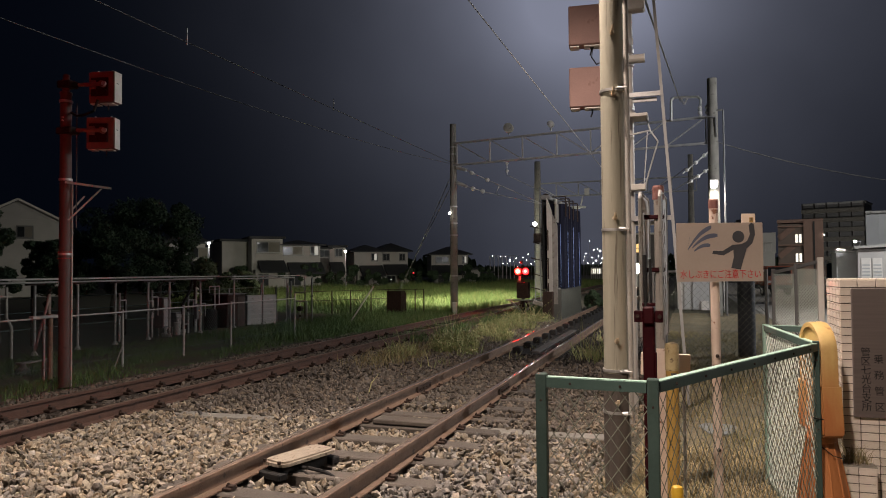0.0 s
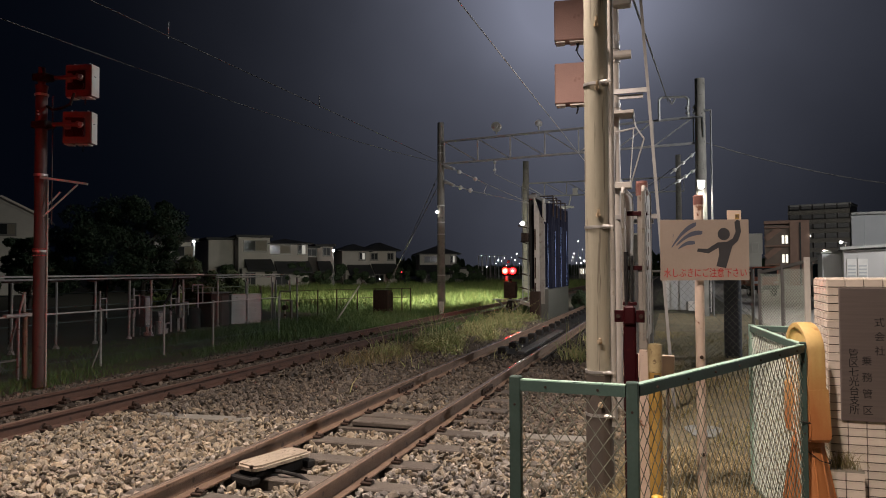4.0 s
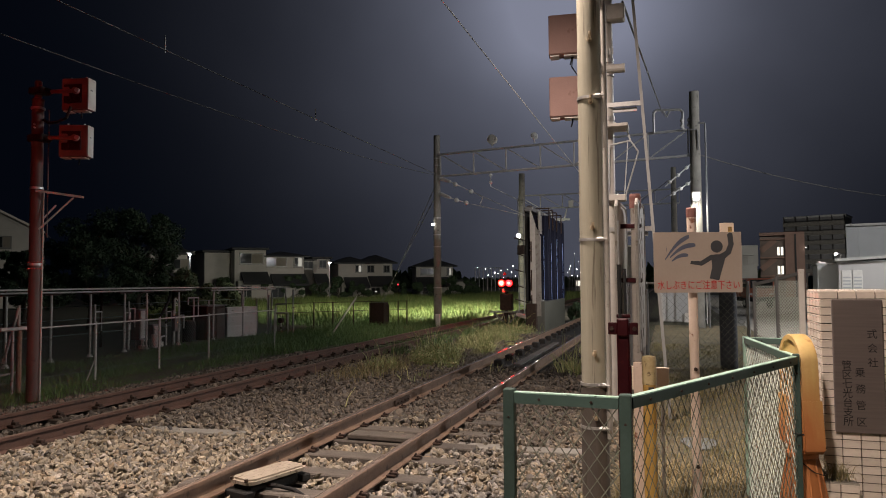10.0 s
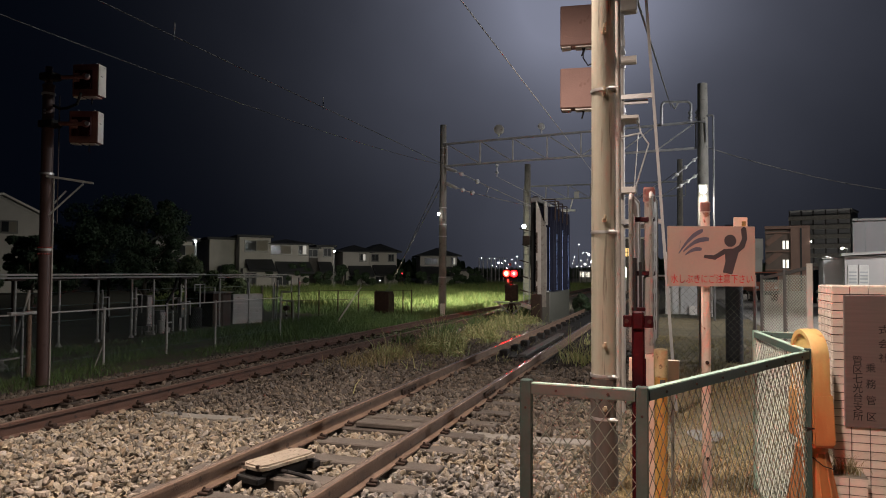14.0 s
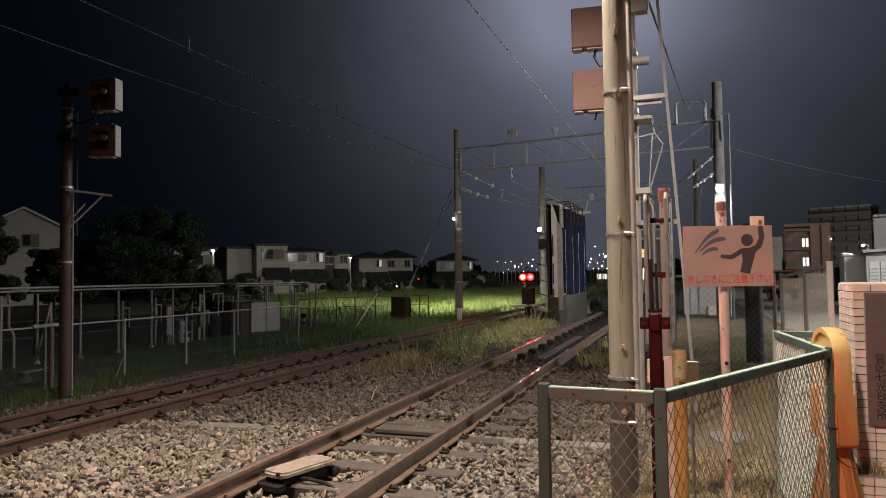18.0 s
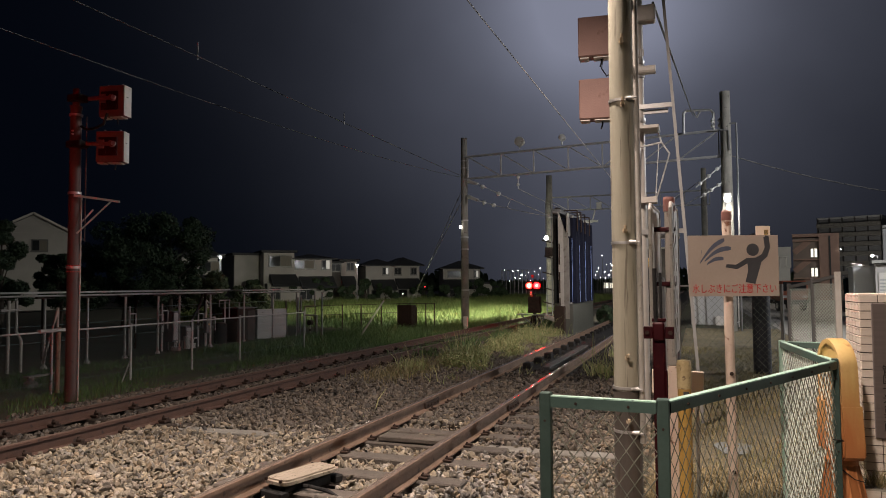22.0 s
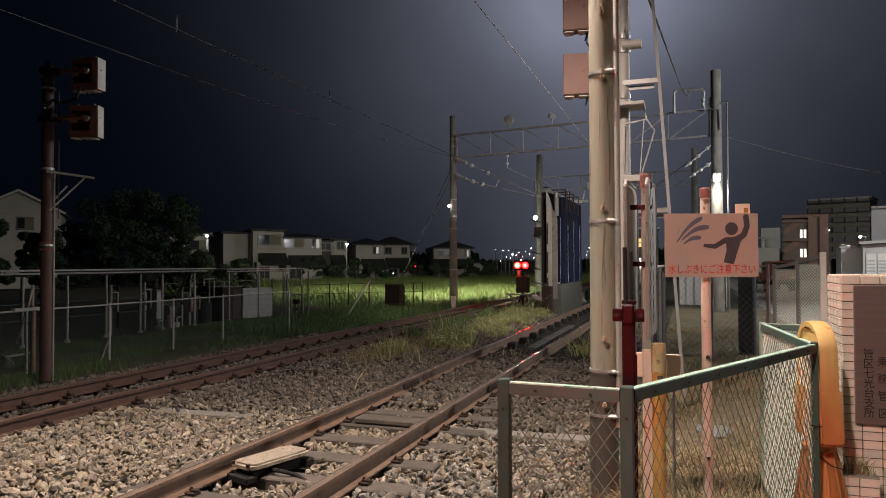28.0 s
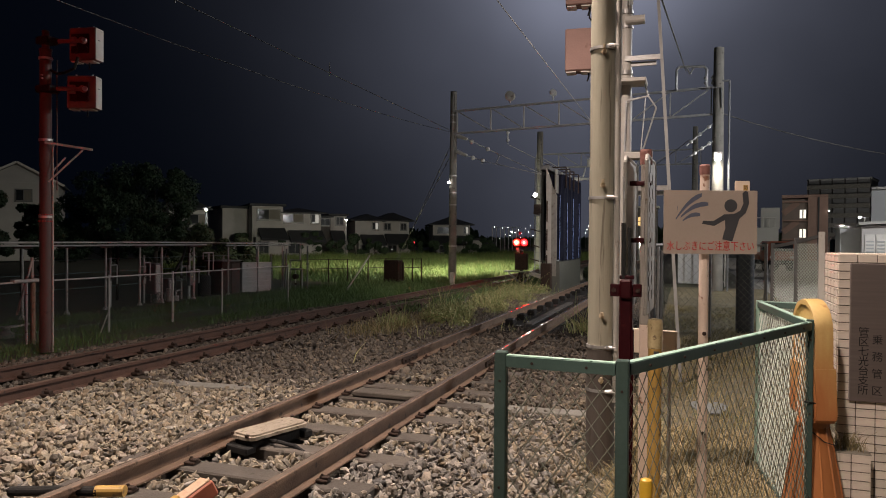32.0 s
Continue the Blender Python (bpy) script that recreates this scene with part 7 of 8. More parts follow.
def build_house(at, w, d, h, rz, roof, label, wins, rise=1.3, lean_to=True, wall=None):
    t = thing("house", at, label, "house", rz=rz)
    part("wall", one_box((w, d, h), 0.02, (0, 0, h / 2)), wall or M_WALLW, t)
    bm = bmesh.new()
    if roof == "gable":
        gable(bm, w, d, h - 0.02, rise)
        for s in (-1, 1):
            g = bmesh.new()
            vs = [g.verts.new((x, s * (d / 2 - 0.03), z)) for x, z in ((-w / 2, h - 0.05), (w / 2, h - 0.05), (0, h + rise - 0.05))]
            ws = [g.verts.new((x, s * (d / 2 - 0.15), z)) for x, z in ((-w / 2, h - 0.05), (w / 2, h - 0.05), (0, h + rise - 0.05))]
            g.faces.new(vs)
            g.faces.new(ws[::-1])
            for i in range(3):
                g.faces.new((vs[i], ws[i], ws[(i + 1) % 3], vs[(i + 1) % 3]))
            bmesh.ops.recalc_face_normals(g, faces=g.faces[:])
            part("gable_wall", g, wall or M_WALLW, t)
    elif roof == "hip":
        hip(bm, w, d, h + 0.1, rise)
    else:
        box(bm, (0, 0, h + 0.12), (w + 0.5, d + 0.5, 0.22), 0.03)
    part("roof", bm, M_ROOF, t, "dark slate roof")
    if roof == "gable":
        for s in (-1, 1):
            e = w / 2 + 0.4
            part("fascia", beam(bmesh.new(), (0, -d / 2 - 0.44, h + rise + 0.02), (s * e, -d / 2 - 0.44, h + rise - e * rise / (w / 2) + 0.02), 0.05, 0.16), M_WHITEP, t, "pale fascia board")
    if lean_to:
        b = bmesh.new()
        box(b, (0.12 * w * math.sin(w * 7), -d / 2 - 0.95, h * (0.46 + 0.05 * math.sin(w * 13))), (w * 0.86, 2.3, 0.16), 0, Matrix.Rotation(radians(27), 4, "X"))
        part("lower_roof", b, M_ROOF, t, "dark lower roof")
        part("ground_floor", one_box((w * 0.9, 1.3, h * 0.40), 0.02, (0, -d / 2 - 0.6, h * 0.20)), wall or M_WALLW, t, "plain ground floor")
        window(t, (-w * 0.2, -d / 2 - 1.28, h * 0.2), w * 0.3, h * 0.22, [M_GLASS])
    for x, z, ww, hh, g in wins:
        window(t, (x, -d / 2 - 0.03, z), ww, hh, g)
    return t


def build_houses():
    # each stands beyond the meadow, turned towards the tracks
    G, C = [M_GLASS], [M_GLASS, M_CURTAIN]
    def row(bearing, dist, w, h, roof, wins, label, rz_off=18, rise=1.2, lean_to=True, z=-0.3, wall=None):
        a = radians(bearing)
        x, y = 2.8 - dist * math.sin(a), -0.3 + dist * math.cos(a)
        build_house((x, y, z), w, 6.5, h, bearing + rz_off, roof, label, wins, rise, lean_to, wall)
    row(33.75, 71, 2.9, 4.85, "flat", [(0.1, 4.05, 2.1, 0.95, C)], "cream two-storey house with a wide bay window", 10)
    row(36.05, 72.5, 3.3, 4.65, "flat", [], "plain cream house wing beside the bay window", 14, lean_to=False)
    row(31.15, 72, 3.9, 4.25, "hip", [(-0.75, 3.75, 1.9, 0.8, C), (1.35, 3.75, 0.75, 0.85, [M_GLASS, M_WIN_DIM])], "cream house with wide upper windows, one pane lit", 10, 0.5)
    # shade of the recess is put into this wing's dark wall colour
    row(29.25, 74, 1.7, 3.9, "flat", [(0.0, 3.5, 1.0, 0.7, G)], "grey house wing set back, recess shade in its wall colour", 10, lean_to=False, wall=M_DARKC)
    row(28.15, 74, 1.6, 4.1, "flat", [(0.1, 3.6, 0.7, 0.75, G)], "narrow cream house with one window", 10)
    row(25.7, 78, 2.9, 3.75, "hip", [(0.7, 3.2, 0.6, 0.7, [M_GLASS, M_WIN_DIM])], "dim cream house under a hipped roof", 10, 0.7)
    row(23.6, 80, 3.1, 3.8, "hip", [(-0.9, 3.2, 0.7, 0.7, G), (0.9, 3.2, 0.6, 0.7, G)], "dim beige house at the end of the row", 12, 0.9)
    row(18.75, 86, 4.4, 3.55, "hip", [(-0.9, 2.95, 1.5, 0.7, G), (1.75, 2.95, 0.5, 0.8, [M_GLASS, M_WIN_DIM])], "dim house with a hipped roof across the meadow", 6, 0.95)
    row(17.25, 85, 3.0, 1.75, "flat", [(0.2, 1.1, 0.9, 0.5, G)], "low dim outbuilding beside the hipped house", 5, lean_to=False)
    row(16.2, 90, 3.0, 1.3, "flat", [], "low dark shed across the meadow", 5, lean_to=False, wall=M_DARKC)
    row(40.0, 66, 3.0, 4.2, "hip", [(0.9, 3.4, 1.5, 0.8, C)], "cream house half hidden by the tree", 14)
    row(50.2, 64, 5.4, 5.85, "gable", [(0.4, 4.9, 1.0, 0.8, [M_GLASS, M_CURTAIN])], "pale gabled house behind dark shrubs", -6, 1.45, False)
    # street lamps among the houses
    for (x, y, z) in (STREET_LAMP, (-25.4, 54.9, 3.2), (-22.9, 82.0, 1.9)):
        t = thing("street_lamp", (x, y, -0.3), "street lamp on a thin pole, lit white", "street lamp", "street lamps by the houses")
        part("pole", rod(bmesh.new(), (0, 0, 0), (0, 0, z + 0.35), 0.045, seg=10), M_DULL, t)
        part("head", one_box((0.30, 0.34, 0.07), 0.02, (0.08, -0.06, z + 0.40), Matrix.Rotation(radians(14), 4, "X")), M_DULL, t)
        part("bulb", ball(bmesh.new(), (0.08, -0.12, z + 0.30), 0.065 if y < 30 else 0.12), M_LAMPW, t, "lit white bulb", True)

    for bearing, z, r, stuff, label in ((21.5, -1, 0.10, M_RED_DIM, "small red marker lamp before the houses"), (23.3, -1, 0.06, M_LAMPS, "small white garden lamp before the houses"), (27.6, -1, 0.05, M_LAMPS, "small white path lamp before the houses")):
        a = radians(bearing)
        x, y = 2.8 - 70 * math.sin(a), -0.3 + 70 * math.cos(a)
        h = {M_RED_DIM: 1.55}.get(stuff, 0.85)
        t = thing("marker_lamp", (x, y, -0.35), label, "lamp")
        part("post", rod(bmesh.new(), (0, 0, 0), (0, 0, h), 0.03, seg=8), M_IRON, t)
        part("bulb", ball(bmesh.new(), (0, -0.05, h), r * 0.7, 2), stuff, t, "lit bulb", True)


def build_right_buildings():
    def spot(bearing, dist):
        a = radians(bearing)
        return 2.8 + dist * math.sin(a), -0.3 + dist * math.cos(a)
    # red-brown stair block with lit windows
    x, y = spot(8.3, 71)
    t = thing("stair_block", (x, y, -0.3), "three-storey red-brown building with an outside stair and lit windows", "building", rz=-8)
    part("wall", one_box((1.6, 6, 5.9), 0.02, (0.9, 3, 2.95)), M_WALLT, t, "red-brown tiled wall")
    part("stair_wall", one_box((2.1, 6, 5.7), 0.02, (-0.95, 3.4, 2.85)), M_WALLB, t, "shaded brown stair wall")
    part("joint_strip", one_box((0.14, 0.1, 5.8), 0, (0.95, -0.04, 2.95)), M_ROOF, t)
    for z in (4.35, 2.6):
        w = part("window", one_box((0.62, 0.1, 0.85), 0.01, (-0.30, 0.36, z)), M_FRAME, t)
        for s in (-1, 1):
            part("pane", one_box((0.20, 0.04, 0.76), 0, (-0.30 + s * 0.15, 0.30, z)), M_WIN_ON, w, "lit pane")
    for k in range(3):
        part("stair_flight", beam(bmesh.new(), (-1.9, 0.2, 1.0 + k * 1.7), (-0.7, 0.2, 2.0 + k * 1.7), 0.18, 0.5), M_WALLT, t, "sloping stair flight")
        part("landing", one_box((2.1, 0.7, 0.12), 0, (-0.95, 0.1, 2.05 + k * 1.7)), M_WALLT, t)
    part("parapet", one_box((3.75, 6, 0.3), 0.02, (-0.17, 3.2, 5.95)), M_WALLT, t)
    part("wall_lamp", ball(bmesh.new(), (1.78, -0.1, 4.6), 0.05), M_LAMPS, t)
    # low annex
    x, y = spot(5.5, 70)
    t = thing("annex", (x, y, -0.3), "low pale annex with a roof rail", "building", rz=-6)
    part("wall", one_box((2.4, 4, 3.1), 0.02, (0, 2, 1.55)), M_WALLG, t)
    part("upper_wall", one_box((1.6, 4, 1.9), 0.02, (0.5, 3, 4.0)), M_WALLG, t)
    for k in range(5):
        part("rail_post", rod(bmesh.new(), (-1.1 + k * 0.5, 0, 3.1), (-1.1 + k * 0.5, 0, 4.0), 0.04, seg=6), M_GALV, t)
    part("roof_rail", rod(bmesh.new(), (-1.15, 0, 4.0), (1.0, 0, 4.0), 0.04, seg=6), M_GALV, t)
    # apartment slab
    x, y = spot(10.3, 152)
    t = thing("apartment_block", (x, y, -0.3), "long dark seven-storey apartment block with balcony bands", "apartment block", rz=-20)
    part("wall", one_box((10.6, 8, 13.6), 0.05, (0, 4, 6.8)), M_WALLG, t)
    part("roof", one_box((10.9, 8.4, 0.4), 0.05, (0, 4, 13.8)), M_WALLG, t)
    for k in range(7):
        part("window", one_box((10.2, 0.08, 0.95), 0, (0, -0.03, 2.35 + k * 1.82)), M_DULL, t, "dark recessed window band")
        part("balcony", one_box((10.6, 1.1, 0.8), 0.03, (0, -0.55, 1.45 + k * 1.82)), M_CONC_D, t, "balcony band")
        for i in range(6):
            part("divider", one_box((0.12, 0.9, 1.0), 0, (-5.2 + i * 2.08, -0.45, 2.35 + k * 1.82)), M_DARKC, t)
    # prefabricated sheds and a white house by the yard
    x, y = spot(11.25, 30)
    t = thing("prefab_shed", (x, y, -0.25), "plain pale prefabricated shed", "shed", rz=-6)
    part("wall", one_box((1.0, 2.2, 2.25), 0.01, (0.1, 1.1, 1.12)), M_WALLG, t)
    part("roof", one_box((1.1, 2.3, 0.06), 0.01, (0.1, 1.1, 2.28)), M_PANEL, t)
    x, y = spot(12.9, 29)
    t = thing("prefab_shed", (x, y, -0.25), "pale shed with louvred double doors and a lamp", "shed", rz=-10)
    part("wall", one_box((2.6, 2.6, 2.35), 0.01, (0.75, 1.3, 1.17)), M_WALLW, t)
    part("roof", beam(bmesh.new(), (-0.65, 1.2, 2.40), (2.2, 1.2, 2.55), 3.0, 0.10), M_PANEL, t)
    for i in range(2):
        d = part("door", one_box((0.30, 0.05, 1.75), 0.005, (-0.30 + i * 0.34, -0.02, 1.15)), M_WHITEP, t, "louvred door")
        for k in range(12):
            part("louvre", one_box((0.24, 0.02, 0.05), 0, (-0.30 + i * 0.34, -0.055, 0.45 + k * 0.12)), M_WALLG, d)
    part("lamp", ball(bmesh.new(), (-0.62, -0.15, 2.62), 0.045), M_LAMPW, t, "small lit lamp", True)
    part("lamp_arm", path_rod(bmesh.new(), [(-0.5, 0.1, 2.4), (-0.45, -0.1, 2.6), (-0.6, -0.15, 2.66)], 0.015), M_GALV, t)
    part("drain_pipe", path_rod(bmesh.new(), [(0.9, -0.05, 2.4), (1.15, -0.05, 2.25), (1.15, -0.05, 0)], 0.03), M_IRON, t)
    x, y = spot(13.6, 36)
    t = thing("white_house", (x, y, -0.25), "white two-storey house with a dark upper window", "house", rz=-12)
    part("wall", one_box((5.5, 5, 4.05), 0.02, (2.1, 2.5, 2.02)), M_WALLG, t)
    part("side_wall", one_box((0.5, 0.4, 4.0), 0.02, (-0.55, -0.1, 2.0)), M_WALLG, t)
    part("roof", one_box((5.8, 5.4, 0.12), 0.02, (2.1, 2.5, 4.1)), M_PANEL, t)
    part("awning", one_box((4.4, 1.0, 0.08), 0.01, (2.0, -0.4, 2.35)), M_PANEL, t)
    window(t, (1.3, -0.04, 3.0), 1.0, 0.65, [M_GLASS, M_CURTAIN])
    # grey cabinet behind the mesh fence
    x, y = spot(1.0, 29.6)
    t = thing("grey_cabinet", (x, y, -0.25), "large plain grey equipment cabinet", "cabinet")
    part("body", one_box((1.5, 1.4, 2.5), 0.02, (0, 0.7, 1.3)), M_WALLG, t)
    part("plinth", one_box((1.4, 1.3, 0.12), 0, (0, 0.7, 0.03)), M_CONC_D, t)
    part("meter_box", one_box((0.3, 0.12, 0.5), 0.01, (0.3, -0.05, 0.15)), M_WHITEP, t)
    u = thing("white_pipe_loop", (4.12, 28.0, -0.2), "thin white pipe loop beside the grey cabinet", "pipe")
    part("loop", path_rod(bmesh.new(), [(-0.14, 0, 1.9), (-0.14, 0, 0.18), (0.14, 0, 0.18), (0.14, 0, 2.1)], 0.022, 8), M_WHITEP, u)
    part("stub", rod(bmesh.new(), (0.14, 0, 0.3), (0.14, 0, 0.0), 0.02, seg=8), M_WHITEP, u)
    part("stub", rod(bmesh.new(), (-0.14, 0, 0.3), (-0.14, 0, 0.0), 0.02, seg=8), M_WHITEP, u)
    # parked car at the yard's edge
    x, y = spot(10.75, 45)
    t = thing("parked_car", (x, y, -0.19), "dark teal parked van with a white roof", "van", rz=-98)
    o = [(-1.7, 0.35), (-1.72, 0.75), (-1.5, 0.95), (-1.68, 1.8), (1.0, 1.85), (1.5, 1.15), (1.66, 0.95), (1.72, 0.6), (1.7, 0.32)]
    bm = slab(bmesh.new(), o, -0.74, 0.74, Matrix(((1, 0, 0, 0), (0, 0, 1, 0), (0, 1, 0, 0), (0, 0, 0, 1))))
    bmesh.ops.recalc_face_normals(bm, faces=bm.faces[:])
    bmesh.ops.bevel(bm, geom=bm.edges[:], offset=0.06, segments=2, affect="EDGES")
    part("body", bm, M_CARP, t, smooth=True)
    for s in (-1, 1):
        o = [(-1.4, 1.1), (-1.4, 1.62), (0.85, 1.66), (1.25, 1.12)]
        bm = slab(bmesh.new(), o, s * 0.735, s * 0.75, Matrix(((1, 0, 0, 0), (0, 0, 1, 0), (0, 1, 0, 0), (0, 0, 0, 1))))
        part("side_window", bm, M_GLASS, t)
        for x in (-1.05, 1.1):
            w = part("wheel", rod(bmesh.new(), (x, s * 0.6, 0.3), (x, s * 0.77, 0.3), 0.3, seg=20), M_TYRE, t)
            part("rim", rod(bmesh.new(), (x, s * 0.76, 0.3), (x, s * 0.78, 0.3), 0.17, seg=14), M_GALV, w)
        part("headlight", one_box((0.06, 0.3, 0.14), 0.02, (1.70, s * 0.5, 0.66)), M_INSUL, t)
    part("windscreen", one_box((0.02, 1.25, 0.66), 0.0, (1.285, 0, 1.47), Matrix.Rotation(radians(-35), 4, "Y")), M_GLASS, t)
    part("roof_panel", one_box((2.5, 1.36, 0.16), 0.05, (-0.35, 0, 1.92)), M_WHITEP, t, "white roof")
    part("rear_window", one_box((0.02, 1.2, 0.5), 0.0, (-1.735, 0, 1.4)), M_GLASS, t)

    # orange works truck further back
    t = thing("works_truck", (7.55, 45.0, -0.19), "small orange works truck parked in the yard", "truck", rz=-75)
    part("cab", one_box((1.3, 1.5, 1.15), 0.12, (1.0, 0, 1.15)), M_ORANGE, t, "orange cab")
    part("chassis", one_box((3.3, 1.3, 0.22), 0.03, (0, 0, 0.5)), M_BLACK, t)
    part("load_bed", one_box((2.0, 1.5, 0.42), 0.03, (-0.75, 0, 0.85)), M_ORANGE, t)
    part("windscreen", one_box((0.03, 1.25, 0.5), 0.01, (1.655, 0, 1.4)), M_GLASS, t)
    part("bumper", one_box((0.10, 1.45, 0.2), 0.03, (1.68, 0, 0.55)), M_BLACK, t)
    for s in (-1, 1):
        part("side_window", one_box((0.7, 0.03, 0.42), 0.01, (1.05, s * 0.755, 1.42)), M_GLASS, t)
        part("headlight", one_box((0.05, 0.22, 0.14), 0.02, (1.66, s * 0.55, 0.82)), M_INSUL, t)
        for wx in (-0.95, 1.05):
            wh = part("wheel", rod(bmesh.new(), (wx, s * 0.58, 0.29), (wx, s * 0.76, 0.29), 0.29, seg=18), M_TYRE, t)
            part("rim", rod(bmesh.new(), (wx, s * 0.75, 0.29), (wx, s * 0.775, 0.29), 0.16, seg=12), M_GALV, wh)


def build_yard_lights():
    """The station yard far along the line: lamps on poles, a lit platform and a lit window."""
    n = 0
    spots = [(13.58, 2.69, 2), (13.31, 2.61, 0), (14.55, 1.79, 0), (12.07, 3.6, 1), (12.2, 2.71, 1), (11.56, 2.56, 1), (14.97, 3.4, 0), (14.32, 3.25, 0), (13.9, 3.3, 0), (7.44, 3.56, 1), (6.95, 3.01, 1), (6.33, 3.89, 3), (6.64, 2.54, 2), (6.15, 2.86, 1), (6.02, 3.49, 1), (7.13, 5.31, 0), (7.66, 2.6, 0), (6.8, 4.1, 0), (6.5, 4.2, 0), (2.6, 4.6, 0), (13.05, 3.0, 1), (12.75, 2.45, 0), (12.5, 3.15, 0), (13.75, 2.2, 0), (11.85, 2.2, 0), (12.9, 1.9, 0), (14.1, 2.3, 0), (7.3, 2.2, 0), (6.9, 2.2, 1), (6.45, 3.2, 0), (6.25, 2.2, 0), (7.55, 3.1, 0)]
    for bearing, z, big in spots:
        a = radians(bearing)
        dist = 100 + 6 * (n % 3)
        z = 1.47 + (z - 1.47) * dist / 100
        t = thing("yard_lamp", (2.8 - dist * math.sin(a), -0.3 + dist * math.cos(a), -0.3), "distant yard lamp on a thin pole, lit white", "lamp post", "yard lamps")
        part("pole", rod(bmesh.new(), (0, 0, 0), (0, 0, z + 0.3), 0.035, seg=8), M_DULL, t)
        part("bulb", ball(bmesh.new(), (0, -0.12, z + 0.3), (0.045, 0.062, 0.09, 0.14)[big], 2), M_LAMPW if big > 1 else M_LAMPS, t, "lit bulb", True)
        n += 1
    a = radians(6.3)
    t = thing("platform_building", (2.8 - 120 * math.sin(a), -0.3 + 120 * math.cos(a), -0.3), "distant lit platform wall", "platform")
    part("wall", one_box((3.2, 1, 1.9), 0.02, (0, 0, 0.95)), M_WALLW, t)
    part("roof", one_box((3.8, 2.5, 0.15), 0.02, (0, 0, 2.0)), M_ROOF, t)
    for i in range(3):
        part("lit_panel", one_box((0.6, 0.06, 0.8), 0, (-1.1 + i * 0.9, -0.55, 1.3)), M_WIN_Y if i == 2 else M_WIN_ON, t)
    # row of masts far left of the line
    for i in range(7):
        a = radians(15.2 - i * 0.33)
        t = thing("yard_mast", (2.8 - 118 * math.sin(a), -0.3 + 118 * math.cos(a), -0.3), "thin pale mast in the distant yard", "mast", "yard masts")
        part("mast", rod(bmesh.new(), (0, 0, 0), (0, 0, 4.1), 0.07, seg=8), M_GALV, t)
        part("arm", rod(bmesh.new(), (0, 0, 4.0), (0.72, 0, 4.0), 0.06, seg=6), M_GALV, t)
    t = thing("signal_cabin", (-0.75, 60.2, -0.3), "small cabin with an amber-lit window", "cabin")
    part("wall", one_box((2.4, 2, 4.6), 0.02, (0.1, 1.2, 2.3)), M_DARKC, t)
    part("roof", one_box((2.7, 2.4, 0.15), 0.02, (0.1, 1.2, 4.65)), M_PANEL, t)
    w = part("window", one_box((0.62, 0.06, 0.80), 0.0, (0.04, 0.18, 3.45)), M_IRON, t, "dark framed window")
    for i in range(2):
        for k in range(2):
            part("pane", one_box((0.24, 0.03, 0.33), 0, (-0.10 + i * 0.28, 0.14, 3.26 + k * 0.38)), M_WIN_Y, w, "amber-lit pane")
    # dark tree line closing the distance
    rngn = np.random.default_rng(21)
    for k in range(2):
        n = 5200
        bear = np.radians(rngn.uniform(-46, 74, n))
        dist = rngn.uniform(170, 200, n)
        x, y = 2.8 - dist * np.sin(bear), -0.3 + dist * np.cos(bear)
        top = 5.2 + 2.2 * np.sin(bear * 23) + 1.2 * np.sin(bear * 61 + 1)
        top = np.where((bear > math.radians(4)) & (bear < math.radians(16.5)), top * 0.12, top * 0.5)
        z = rngn.uniform(-0.3, 1, n) * top
        v, f = blades(rngn, x, y, z, rngn.uniform(1.0, 2.6, n), 1.6, 0.6)
        if k == 0:
            V, F = v, f
        else:
            V, F = np.concatenate([V, v]), np.concatenate([F, f + len(V)])
    tagged(from_arrays("far_trees", V, F, M_LEAF), "dark line of distant trees", "trees", kind="stuff")


# ---- plants ----
def leaf_crown(rng, clumps, per, leaf):
    """Leaves as small bent quads, scattered in uneven clumps."""
    V = []
    for cx, cy, cz, r in clumps:
        d = rng.normal(size=(per, 3))
        d /= np.linalg.norm(d, axis=1)[:, None]
        rad = r * rng.uniform(0.35, 1.0, (per, 1)) ** 0.5
        p = np.array([cx, cy, cz]) + d * rad * np.array([1, 1, 0.75])
        u = rng.normal(size=(per, 3))
        u /= np.linalg.norm(u, axis=1)[:, None]
        w = np.cross(u, d)
        w /= np.linalg.norm(w, axis=1)[:, None] + 1e-6
        s = leaf * rng.uniform(0.6, 1.4, (per, 1))
        V.append(np.stack([p - u * s, p + w * s * 0.5, p + u * s, p - w * s * 0.5], 1))
    V = np.concatenate(V)
    F = np.arange(len(V) * 4).reshape(-1, 4)
    return V.reshape(-1, 3), F


